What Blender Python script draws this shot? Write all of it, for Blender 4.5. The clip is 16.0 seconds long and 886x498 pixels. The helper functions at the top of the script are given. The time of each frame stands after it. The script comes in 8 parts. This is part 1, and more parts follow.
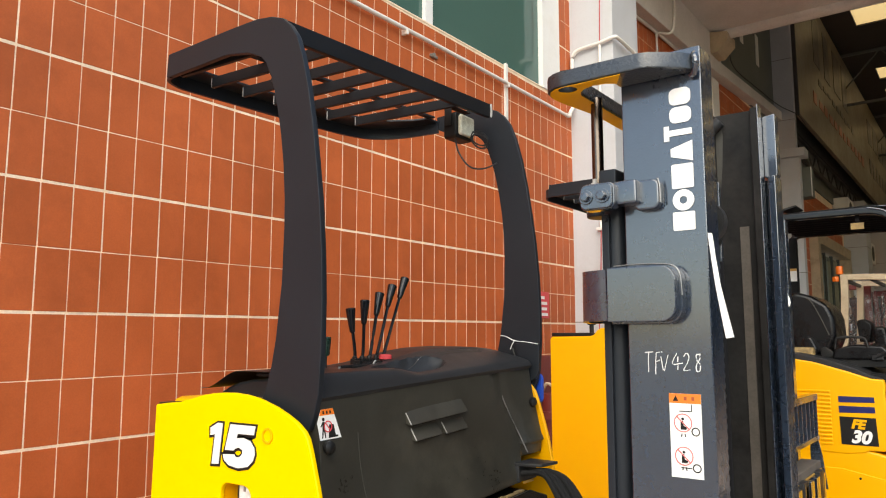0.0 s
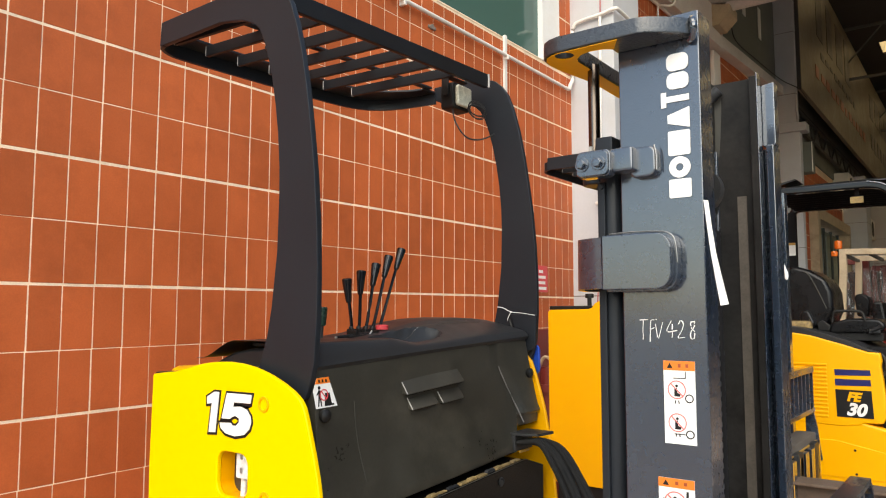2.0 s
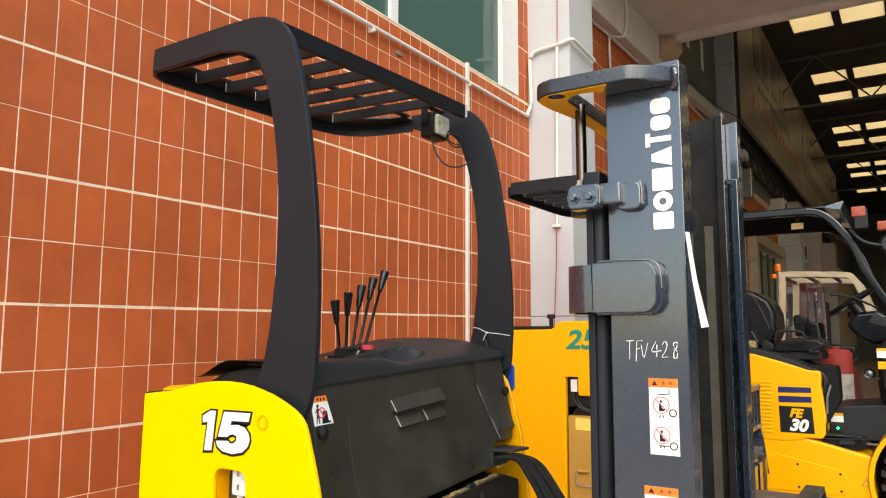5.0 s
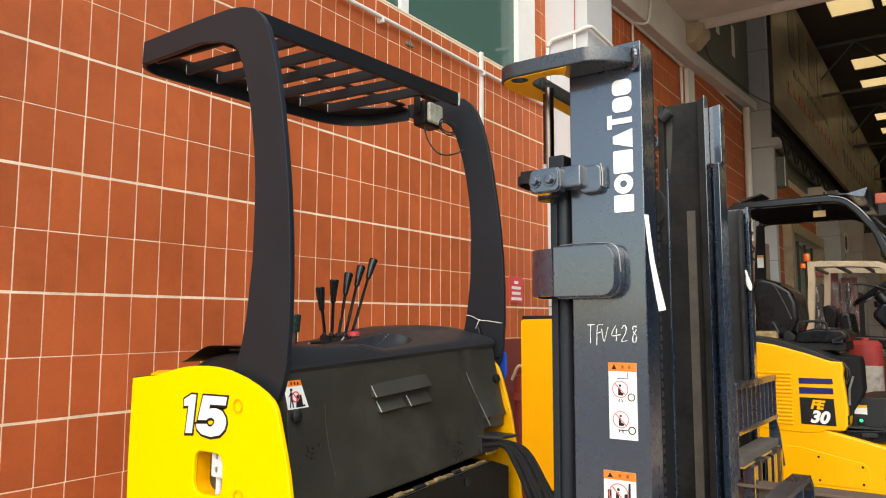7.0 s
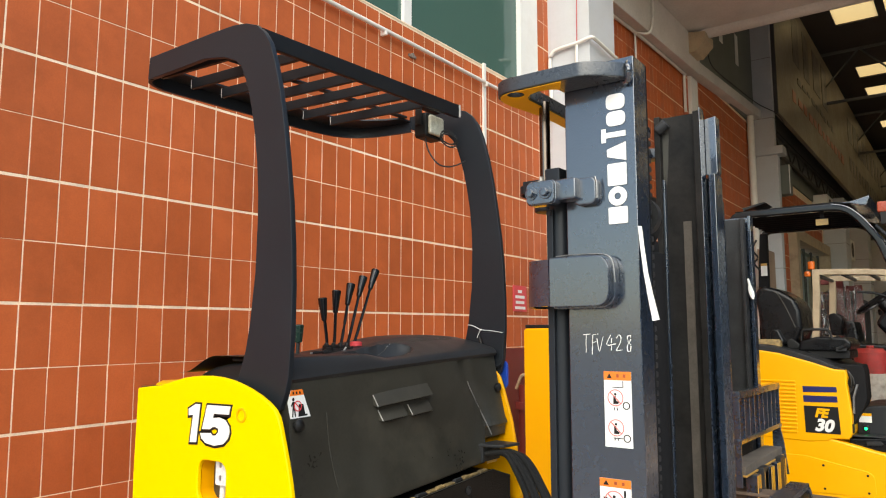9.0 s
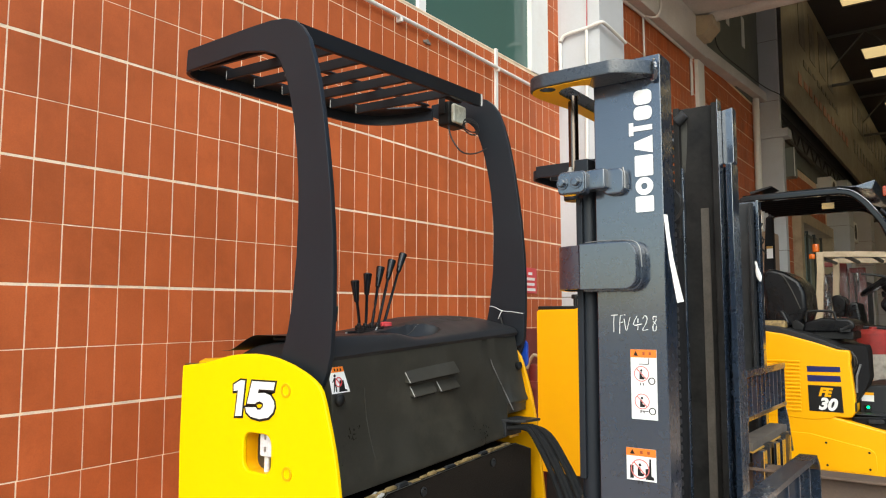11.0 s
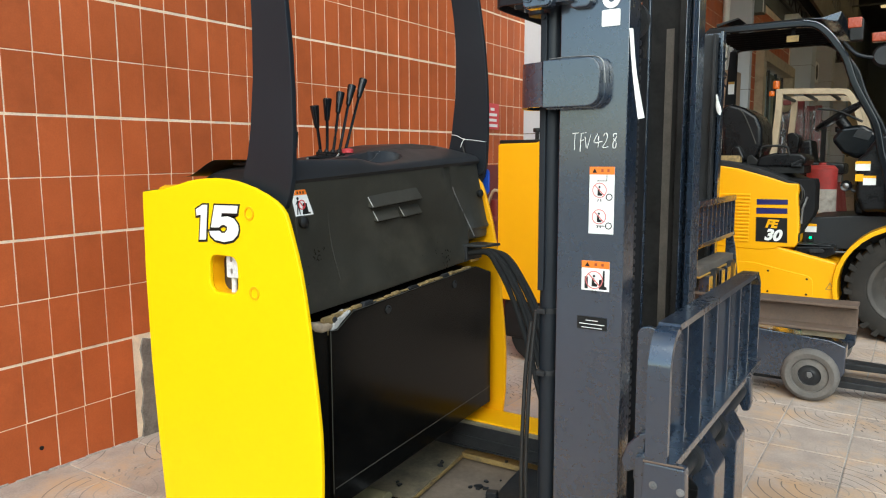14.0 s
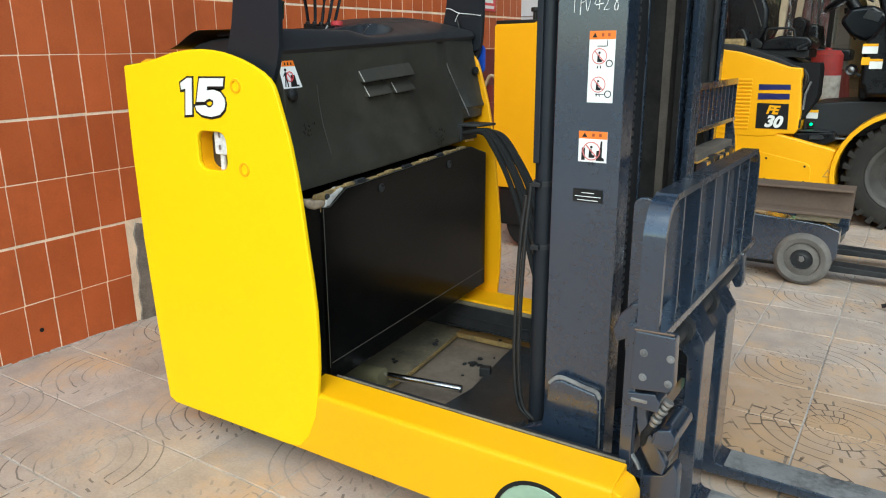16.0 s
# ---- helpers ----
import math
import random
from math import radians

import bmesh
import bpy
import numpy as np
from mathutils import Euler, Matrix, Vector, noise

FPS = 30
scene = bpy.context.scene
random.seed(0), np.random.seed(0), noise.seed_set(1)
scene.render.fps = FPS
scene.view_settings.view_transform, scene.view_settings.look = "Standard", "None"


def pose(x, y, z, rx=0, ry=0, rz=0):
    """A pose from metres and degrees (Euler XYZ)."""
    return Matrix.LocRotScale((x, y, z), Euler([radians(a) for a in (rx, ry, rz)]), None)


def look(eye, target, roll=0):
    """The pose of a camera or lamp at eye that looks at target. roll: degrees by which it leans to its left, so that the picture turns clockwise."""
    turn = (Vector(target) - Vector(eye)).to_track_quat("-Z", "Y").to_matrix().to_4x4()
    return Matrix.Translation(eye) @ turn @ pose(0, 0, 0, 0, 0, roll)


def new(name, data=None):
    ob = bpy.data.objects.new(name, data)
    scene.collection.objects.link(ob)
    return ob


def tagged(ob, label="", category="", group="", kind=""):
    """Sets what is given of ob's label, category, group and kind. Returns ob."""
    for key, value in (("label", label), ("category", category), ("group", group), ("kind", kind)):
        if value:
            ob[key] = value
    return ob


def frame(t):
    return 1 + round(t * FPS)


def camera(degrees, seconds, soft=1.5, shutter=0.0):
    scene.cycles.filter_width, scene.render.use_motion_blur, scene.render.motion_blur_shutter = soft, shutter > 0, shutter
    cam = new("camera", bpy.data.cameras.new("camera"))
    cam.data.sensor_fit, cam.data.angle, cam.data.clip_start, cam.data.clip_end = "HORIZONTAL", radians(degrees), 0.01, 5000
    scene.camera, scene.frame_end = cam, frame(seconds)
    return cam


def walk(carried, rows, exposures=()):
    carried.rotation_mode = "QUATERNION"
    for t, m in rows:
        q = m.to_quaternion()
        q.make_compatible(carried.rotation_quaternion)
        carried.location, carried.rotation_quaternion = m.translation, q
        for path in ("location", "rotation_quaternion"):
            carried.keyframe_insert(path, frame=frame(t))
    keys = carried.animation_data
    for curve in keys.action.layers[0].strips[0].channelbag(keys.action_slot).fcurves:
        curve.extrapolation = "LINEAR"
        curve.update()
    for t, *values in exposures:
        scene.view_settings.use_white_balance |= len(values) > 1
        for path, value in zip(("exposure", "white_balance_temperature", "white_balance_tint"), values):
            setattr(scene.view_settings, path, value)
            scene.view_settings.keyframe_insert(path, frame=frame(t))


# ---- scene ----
cam = camera(62.6, 16.0, soft=1.1)
METRES, EYE, TILT, LEAN, TURN = 0.77, 1.317, 0.0, 0.0, 37.0
ROWS = [
    (0.0, 0.0, 0.0, 0.0, -0.01, 7.09, -0.11),
    (0.5, -0.0005, -0.0128, -0.0074, 0.04, 6.87, -0.18),
    (1.0, -0.0, -0.0173, -0.0153, 0.07, 6.07, -0.13),
    (1.5, 0.0139, 0.0063, -0.0213, -0.04, 5.42, -0.12),
    (2.0, 0.0129, 0.0104, -0.0203, -0.03, 5.21, -0.13),
    (2.5, -0.0213, -0.0371, -0.0038, 0.0, 6.05, -0.25),
    (3.0, -0.0418, -0.0583, -0.0019, -0.51, 6.25, -0.09),
    (3.5, -0.0668, -0.0779, -0.0018, -2.77, 6.26, -0.24),
    (4.0, -0.1016, -0.1053, 0.0025, -3.83, 6.7, -0.13),
    (4.5, -0.1228, -0.113, -0.0036, -4.13, 7.36, -0.23),
    (5.0, -0.1402, -0.1149, -0.0153, -4.25, 6.71, -0.17),
    (7.5, 0.0914, -0.1322, -0.0385, -0.92, 6.26, -0.13),
    (8.0, 0.0729, -0.1341, -0.0362, -0.92, 6.73, -0.09),
    (8.5, 0.0701, -0.1603, -0.0347, -0.88, 6.16, -0.05),
    (9.0, 0.0888, -0.1721, -0.035, -0.89, 6.82, -0.03),
    (11.5, -0.0318, -0.3302, -0.0393, -0.9, 4.41, 0.0),
    (12.0, -0.0145, -0.3422, -0.0459, -1.25, 3.1, 0.04),
    (12.5, -0.0101, -0.335, -0.0618, -1.42, 1.19, 0.06),
    (13.0, -0.0081, -0.3319, -0.0821, -1.53, -1.52, 0.08),
    (13.5, -0.0119, -0.3419, -0.1018, -3.21, -4.17, 0.07),
    (14.0, -0.0224, -0.3206, -0.1114, -3.78, -6.88, 0.11),
    (14.5, -0.0367, -0.3047, -0.1215, -3.93, -8.65, 0.14),
    (15.0, -0.0319, -0.3142, -0.1307, -4.01, -9.81, 0.14),
    (15.5, -0.0244, -0.3162, -0.1583, -4.08, -11.98, 0.15),
    (16.0, -0.0152, -0.2945, -0.1881, -4.15, -15.03, 0.19),
]
walk(cam, [(t, pose(0, 0, EYE, TILT, LEAN, TURN) @ pose(METRES * x, METRES * y, METRES * z, 90 + pitch, roll, yaw)) for t, x, y, z, yaw, pitch, roll in ROWS], exposures=[(0, 0.95, 6740, 5), (9, 0.97, 6600, 3), (12.5, 0.95, 6150, 0), (13.2, 0.95, 6080, -1), (14.2, 0.83, 6000, -3), (14.7, 0.765, 5960, -2), (16, 0.76, 5780, -6)])

# ---- world and sun ----
world = bpy.data.worlds.new("overcast_sky")
scene.world = world
world.use_nodes = True
wn = world.node_tree.nodes
sky = wn.new("ShaderNodeTexSky")
sky.sky_type, sky.sun_disc = "NISHITA", False
sky.sun_elevation, sky.sun_rotation = radians(40), radians(153)
sky.air_density, sky.dust_density = 1.0, 1.6
world.node_tree.links.new(sky.outputs[0], wn["Background"].inputs[0])
wn["Background"].inputs[1].default_value = 0.15
sun = new("sun", bpy.data.lights.new("sun", "SUN"))
sun.data.energy, sun.data.angle, sun.data.color = 1.5, radians(70), (1.0, 0.93, 0.82)
sun.matrix_world = look((3.6, -7.1, 6.7), (0, 0, 0))


# ---- mesh helpers ----
def finish(bm, bev=0.0, seg=2, sharp=0.5):
    bmesh.ops.recalc_face_normals(bm, faces=bm.faces)
    if bev > 0:
        edges = [e for e in bm.edges if len(e.link_faces) == 2 and e.calc_face_angle(0) > sharp]
        if edges:
            bmesh.ops.bevel(bm, geom=edges, offset=bev, segments=seg, affect="EDGES", profile=0.5, clamp_overlap=True)
    return bm


def box(x0, y0, z0, x1, y1, z1, bev=0.004, seg=2):
    bm = bmesh.new()
    m = Matrix.Translation(((x0 + x1) / 2, (y0 + y1) / 2, (z0 + z1) / 2)) @ Matrix.Diagonal((abs(x1 - x0), abs(y1 - y0), abs(z1 - z0), 1))
    bmesh.ops.create_cube(bm, size=1, matrix=m)
    return finish(bm, min(bev, 0.45 * min(abs(x1 - x0), abs(y1 - y0), abs(z1 - z0))), seg)


def lift(axis, u, v, a):
    return {"x": (a, u, v), "y": (u, a, v), "z": (u, v, a)}[axis]


def prism(pts, axis, a0, a1, bev=0.004, seg=2, holes=()):
    """A flat outline, with holes, thickened along an axis: pts are (y, z), (x, z) or (x, y)."""
    bm = bmesh.new()
    if holes:
        for loop in (pts, *holes):
            vs = [bm.verts.new(lift(axis, u, v, a0)) for u, v in loop]
            for n in range(len(vs)):
                bm.edges.new((vs[n - 1], vs[n]))
        bmesh.ops.triangle_fill(bm, use_beauty=True, edges=bm.edges[:])
        faces = bm.faces[:]
    else:
        faces = [bm.faces.new([bm.verts.new(lift(axis, u, v, a0)) for u, v in pts])]
    made = bmesh.ops.extrude_face_region(bm, geom=faces)["geom"]
    push = lift(axis, 0, 0, a1 - a0)
    bmesh.ops.translate(bm, vec=push, verts=[g for g in made if isinstance(g, bmesh.types.BMVert)])
    return finish(bm, bev, seg)


def rounded(x0, z0, x1, z1, r, n=4):
    """A rectangle with round corners, as an outline."""
    out = []
    for cx, cz, a in ((x1 - r, z1 - r, 0), (x0 + r, z1 - r, 90), (x0 + r, z0 + r, 180), (x1 - r, z0 + r, 270)):
        for k in range(n + 1):
            t = radians(a + 90 * k / n)
            out.append((cx + r * math.cos(t), cz + r * math.sin(t)))
    return out


def disc(cx, cz, r, n=20):
    return [(cx + r * math.cos(2 * math.pi * k / n), cz + r * math.sin(2 * math.pi * k / n)) for k in range(n)]


def smooth_line(pts, per=5):
    """A Catmull-Rom line through the points."""
    p = [Vector(q) for q in pts]
    p = [2 * p[0] - p[1]] + p + [2 * p[-1] - p[-2]]
    out = []
    for n in range(1, len(p) - 2):
        a, b, c, d = p[n - 1 : n + 3]
        for k in range(per):
            t = k / per
            out.append(0.5 * (2 * b + (c - a) * t + (2 * a - 5 * b + 4 * c - d) * t * t + (3 * b - a - 3 * c + d) * t**3))
    return out + [p[-2]]


def sweep(path, section, closed_ends=True, up=(0, 0, 1)):
    """A section of (side, up) pairs carried along a path."""
    bm = bmesh.new()
    path = [Vector(q) for q in path]
    rings = []
    for n, q in enumerate(path):
        way = (path[min(n + 1, len(path) - 1)] - path[max(n - 1, 0)]).normalized()
        ref = Vector(up) if abs(way.dot(Vector(up))) < 0.98 else Vector((1, 0, 0))
        side = way.cross(ref).normalized()
        top = side.cross(way).normalized()
        rings.append([bm.verts.new(q + side * a + top * b) for a, b in section])
    m = len(section)
    for r0, r1 in zip(rings, rings[1:]):
        for k in range(m):
            bm.faces.new((r0[k], r0[(k + 1) % m], r1[(k + 1) % m], r1[k]))
    if closed_ends:
        bm.faces.new(rings[0][::-1])
        bm.faces.new(rings[-1])
    return finish(bm)


def tube(path, r, n=10):
    return sweep(path, disc(0, 0, r, n))


def strap(path, wide, thick, up=(0, 0, 1)):
    w, t = wide / 2, thick / 2
    return sweep(path, [(-t, -w), (t, -w), (t, w), (-t, w)], up=up)


def rod(p0, p1, r, n=16, bev=0.0, r1=None):
    p0, p1 = Vector(p0), Vector(p1)
    bm = bmesh.new()
    way = p1 - p0
    m = Matrix.Translation((p0 + p1) / 2) @ way.to_track_quat("Z", "Y").to_matrix().to_4x4()
    bmesh.ops.create_cone(bm, cap_ends=True, segments=n, radius1=r, radius2=r if r1 is None else r1, depth=way.length, matrix=m)
    return finish(bm, bev, 2, 0.8)


def lathe(profile, centre, axis="y", n=36):
    """A closed ring of (radius, along) pairs turned about an axis."""
    bm = bmesh.new()
    rings = []
    for k in range(n):
        a = 2 * math.pi * k / n
        ring = []
        for r, h in profile:
            u, v = r * math.cos(a), r * math.sin(a)
            ring.append(bm.verts.new(Vector(centre) + Vector(lift(axis, u, v, h))))
        rings.append(ring)
    m = len(profile)
    for k in range(n):
        r0, r1 = rings[k], rings[(k + 1) % n]
        for j in range(m):
            if profile[j][0] < 1e-6 and profile[(j + 1) % m][0] < 1e-6:
                continue
            bm.faces.new((r0[j], r0[(j + 1) % m], r1[(j + 1) % m], r1[j]))
    bmesh.ops.remove_doubles(bm, verts=bm.verts, dist=1e-5)
    return finish(bm)


def joined(*bms):
    out = bmesh.new()
    for b in bms:
        tmp = bpy.data.meshes.new("tmp")
        b.to_mesh(tmp)
        b.free()
        out.from_mesh(tmp)
        bpy.data.meshes.remove(tmp)
    return out


def lettering(body, size, m, depth=0.001, bold=0.0, shear=0.0, space=1.0):
    """Raised letters in the built-in font, as a bmesh at the pose m."""
    cu = bpy.data.curves.new("letters", "FONT")
    cu.body, cu.size, cu.extrude, cu.offset, cu.shear, cu.space_character = body, size, depth, bold, shear, space
    cu.resolution_u = 4
    cu.align_x, cu.align_y = "CENTER", "CENTER"
    ob = new("letters", cu)
    bpy.context.view_layer.update()
    me = bpy.data.meshes.new_from_object(ob.evaluated_get(bpy.context.evaluated_depsgraph_get()))
    bm = bmesh.new()
    bm.from_mesh(me)
    bm.transform(m)
    bpy.data.objects.remove(ob)
    bpy.data.meshes.remove(me)
    return bm


ORIGIN = {}


def thing(name, base, label, category, group="", kind=""):
    ob = new(name)
    ob.empty_display_size = 0.1
    ob.location = base
    ORIGIN[ob] = Vector(base)
    return tagged(ob, label, category, group, kind)


def mesh_object(name, bm, material, angle=38):
    me = bpy.data.meshes.new(name)
    c = Vector()
    if bm.verts:
        lo = Vector([min(v.co[k] for v in bm.verts) for k in range(3)])
        hi = Vector([max(v.co[k] for v in bm.verts) for k in range(3)])
        c = (lo + hi) / 2
        bm.transform(Matrix.Translation(-c))
    bm.to_mesh(me)
    bm.free()
    for m in material if isinstance(material, (list, tuple)) else [material]:
        me.materials.append(m)
    me.shade_smooth()
    me.set_sharp_from_angle(angle=radians(angle))
    ob = new(name, me)
    # flat faces keep their own normal, the bevels take up the turn
    even = ob.modifiers.new("even_normals", "WEIGHTED_NORMAL")
    even.mode, even.weight, even.keep_sharp = "FACE_AREA", 90, True
    ob.location = c
    ORIGIN[ob] = c
    return ob


def under(ob, parent):
    ob.parent = parent
    ob.matrix_parent_inverse = Matrix.Translation(-ORIGIN[parent])
    return ob


def part(name, bm, material, parent, label=""):
    return tagged(under(mesh_object(name, bm, material), parent), label)


def whole(name, bm, material, label, category, group="", kind=""):
    return tagged(mesh_object(name, bm, material), label, category, group, kind)


# ---- materials ----
def stuff(name, col, rough=0.5, metal=0.0, var=0.12, scale=6.0, grain=60.0, bump=0.15, spec=0.5, dirt=None, dirt_amount=0.0, dirt_scale=3.0, coat=0.0, piece=0.0, rvar=0.15, bump_scale=None, coat_ior=1.5):
    """A procedural surface: colour that varies at two scales, patchy dirt, uneven gloss and a fine relief."""
    mt = bpy.data.materials.new(name)
    mt.use_nodes = True
    nt = mt.node_tree
    N, L = nt.nodes, nt.links
    b = N["Principled BSDF"]
    tc = N.new("ShaderNodeNewGeometry")
    big = N.new("ShaderNodeTexNoise")
    big.inputs["Scale"].default_value, big.inputs["Detail"].default_value, big.inputs["Roughness"].default_value = scale, 6, 0.6
    fine = N.new("ShaderNodeTexNoise")
    fine.inputs["Scale"].default_value, fine.inputs["Detail"].default_value = grain, 4
    for t in (big, fine):
        L.new(tc.outputs["Position"], t.inputs["Vector"])
    mix = N.new("ShaderNodeMath")
    mix.operation = "MULTIPLY_ADD"
    L.new(big.outputs["Fac"], mix.inputs[0])
    mix.inputs[1].default_value = 0.65
    half = N.new("ShaderNodeMath")
    half.operation = "MULTIPLY"
    half.inputs[1].default_value = 0.35
    L.new(fine.outputs["Fac"], half.inputs[0])
    L.new(half.outputs[0], mix.inputs[2])
    ramp = N.new("ShaderNodeMapRange")
    ramp.inputs["From Min"].default_value, ramp.inputs["From Max"].default_value = 0.3, 0.7
    ramp.inputs["To Min"].default_value, ramp.inputs["To Max"].default_value = 1 - var, 1 + var
    L.new(mix.outputs[0], ramp.inputs["Value"])
    scaled = N.new("ShaderNodeVectorMath")
    scaled.operation = "SCALE"
    scaled.inputs[0].default_value = col
    L.new(ramp.outputs[0], scaled.inputs["Scale"])
    colour = scaled.outputs[0]
    if piece:
        info = N.new("ShaderNodeObjectInfo")
        isl = N.new("ShaderNodeMath")
        isl.operation = "ADD"
        L.new(info.outputs["Random"], isl.inputs[0])
        L.new(tc.outputs["Random Per Island"], isl.inputs[1])
        fr = N.new("ShaderNodeMath")
        fr.operation = "FRACT"
        L.new(isl.outputs[0], fr.inputs[0])
        pr = N.new("ShaderNodeMapRange")
        pr.inputs["To Min"].default_value, pr.inputs["To Max"].default_value = 1 - piece, 1 + piece
        L.new(fr.outputs[0], pr.inputs["Value"])
        s2 = N.new("ShaderNodeVectorMath")
        s2.operation = "SCALE"
        L.new(colour, s2.inputs[0])
        L.new(pr.outputs[0], s2.inputs["Scale"])
        colour = s2.outputs[0]
    if dirt:
        dn = N.new("ShaderNodeTexNoise")
        dn.inputs["Scale"].default_value, dn.inputs["Detail"].default_value, dn.inputs["Roughness"].default_value = dirt_scale, 8, 0.7
        L.new(tc.outputs["Position"], dn.inputs["Vector"])
        dr = N.new("ShaderNodeMapRange")
        dr.inputs["From Min"].default_value, dr.inputs["From Max"].default_value = 0.48, 0.72
        dr.inputs["To Max"].default_value = dirt_amount
        L.new(dn.outputs["Fac"], dr.inputs["Value"])
        mx = N.new("ShaderNodeMix")
        mx.data_type = "RGBA"
        L.new(dr.outputs[0], mx.inputs["Factor"])
        L.new(colour, mx.inputs["A"])
        mx.inputs["B"].default_value = (*dirt, 1)
        colour = mx.outputs["Result"]
    L.new(colour, b.inputs["Base Color"])
    rr = N.new("ShaderNodeMapRange")
    rr.inputs["From Min"].default_value, rr.inputs["From Max"].default_value = 0.3, 0.7
    rr.inputs["To Min"].default_value, rr.inputs["To Max"].default_value = max(0.02, rough - rvar), min(1, rough + rvar)
    L.new(mix.outputs[0], rr.inputs["Value"])
    L.new(rr.outputs[0], b.inputs["Roughness"])
    b.inputs["Metallic"].default_value = metal
    b.inputs["Specular IOR Level"].default_value = spec
    if coat:
        b.inputs["Coat Weight"].default_value, b.inputs["Coat Roughness"].default_value = coat, 0.12
        b.inputs["Coat IOR"].default_value = coat_ior
    if bump:
        bp = N.new("ShaderNodeBump")
        bp.inputs["Strength"].default_value, bp.inputs["Distance"].default_value = bump, 0.002
        if bump_scale:
            bn = N.new("ShaderNodeTexNoise")
            bn.inputs["Scale"].default_value, bn.inputs["Detail"].default_value = bump_scale, 2
            L.new(tc.outputs["Position"], bn.inputs["Vector"])
            L.new(bn.outputs["Fac"], bp.inputs["Height"])
        else:
            L.new(mix.outputs[0], bp.inputs["Height"])
        L.new(bp.outputs[0], b.inputs["Normal"])
    return mt


def plain_glass(name, col, rough, alpha_like=0.0, metal=0.0):
    mt = bpy.data.materials.new(name)
    mt.use_nodes = True
    b = mt.node_tree.nodes["Principled BSDF"]
    b.inputs["Base Color"].default_value = (*col, 1)
    b.inputs["Roughness"].default_value = rough
    b.inputs["Transmission Weight"].default_value = alpha_like
    b.inputs["Metallic"].default_value = metal
    return mt


def glowing(name, col, strength):
    mt = bpy.data.materials.new(name)
    mt.use_nodes = True
    b = mt.node_tree.nodes["Principled BSDF"]
    b.inputs["Base Color"].default_value = (*col, 1)
    b.inputs["Emission Color"].default_value = (*col, 1)
    b.inputs["Emission Strength"].default_value = strength
    return mt


M_TILE = stuff("terracotta_tile", (0.452, 0.1075, 0.032), 0.50, var=0.16, scale=4.5, grain=160, bump=0.10, piece=0.10, dirt=(0.27, 0.066, 0.02), dirt_amount=0.65, dirt_scale=2.2, spec=0.2)
M_GROUT = stuff("cream_grout", (0.82, 0.66, 0.48), 0.9, var=0.22, scale=9, grain=120, bump=0.2, dirt=(0.5, 0.38, 0.28), dirt_amount=0.4, dirt_scale=5, spec=0.2)
M_CEMENT = stuff("grey_cement", (0.20, 0.175, 0.15), 0.95, var=0.5, scale=14, grain=120, bump=0.6, spec=0.2)
M_PAINT_W = stuff("white_paint", (0.78, 0.77, 0.74), 0.5, var=0.05, scale=3, bump=0.05, dirt=(0.5, 0.45, 0.38), dirt_amount=0.3)
M_COL = stuff("pale_grey_paint", (0.50, 0.51, 0.53), 0.6, var=0.06, scale=2.5, bump=0.1, dirt=(0.42, 0.4, 0.37), dirt_amount=0.35, dirt_scale=1.5)
M_CONC = stuff("grey_concrete", (0.60, 0.57, 0.53), 0.9, var=0.16, scale=2.0, grain=40, bump=0.3, dirt=(0.62, 0.58, 0.52), dirt_amount=0.5, dirt_scale=2.5, spec=0.25)
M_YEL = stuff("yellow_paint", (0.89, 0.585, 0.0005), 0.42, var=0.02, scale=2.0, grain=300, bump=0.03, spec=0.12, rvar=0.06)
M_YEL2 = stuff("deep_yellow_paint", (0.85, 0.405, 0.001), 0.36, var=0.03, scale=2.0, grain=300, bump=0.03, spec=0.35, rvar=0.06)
M_GUARD = stuff("black_satin_paint", (0.0135, 0.0165, 0.0215), 0.40, var=0.10, scale=4, grain=40, bump=0.02, spec=0.28, rvar=0.06)
M_HOOD = stuff("black_worn_plastic", (0.031, 0.0295, 0.0235), 0.38, var=0.35, scale=5, grain=110, bump=0.06, spec=0.5, dirt=(0.085, 0.078, 0.060), dirt_amount=0.6, dirt_scale=3.2, rvar=0.16)
M_CONSOLE = stuff("dark_console_plastic", (0.017, 0.018, 0.020), 0.45, var=0.15, scale=6, grain=400, bump=0.12, rvar=0.08, spec=0.36)
M_MAST = stuff("charcoal_mast_paint", (0.016, 0.0255, 0.044), 0.28, var=0.10, scale=3, grain=60, bump=0.26, bump_scale=230, rvar=0.06, coat=1.0, coat_ior=1.85)
M_WEB = stuff("greased_black_web", (0.014, 0.0135, 0.0130), 0.55, var=0.6, scale=9, grain=70, bump=0.2, spec=0.13, dirt=(0.034, 0.031, 0.029), dirt_amount=0.5, dirt_scale=7)
M_CUT = stuff("flame_cut_black_paint", (0.024, 0.029, 0.036), 0.30, var=0.15, scale=5, grain=90, bump=0.5, bump_scale=170, rvar=0.1, coat=0.5)
M_STEEL = stuff("greased_dark_steel", (0.018, 0.019, 0.021), 0.48, metal=0.0, spec=0.35, var=0.5, scale=12, grain=90, bump=0.25, dirt=(0.05, 0.05, 0.05), dirt_amount=0.5, dirt_scale=8)
M_BARE = stuff("bare_worn_steel", (0.22, 0.22, 0.22), 0.4, metal=0.8, var=0.35, scale=20, grain=150, bump=0.3)
M_CHROME = stuff("chromed_rod", (0.86, 0.85, 0.84), 0.16, metal=1.0, var=0.05, scale=10, bump=0.0, rvar=0.04)
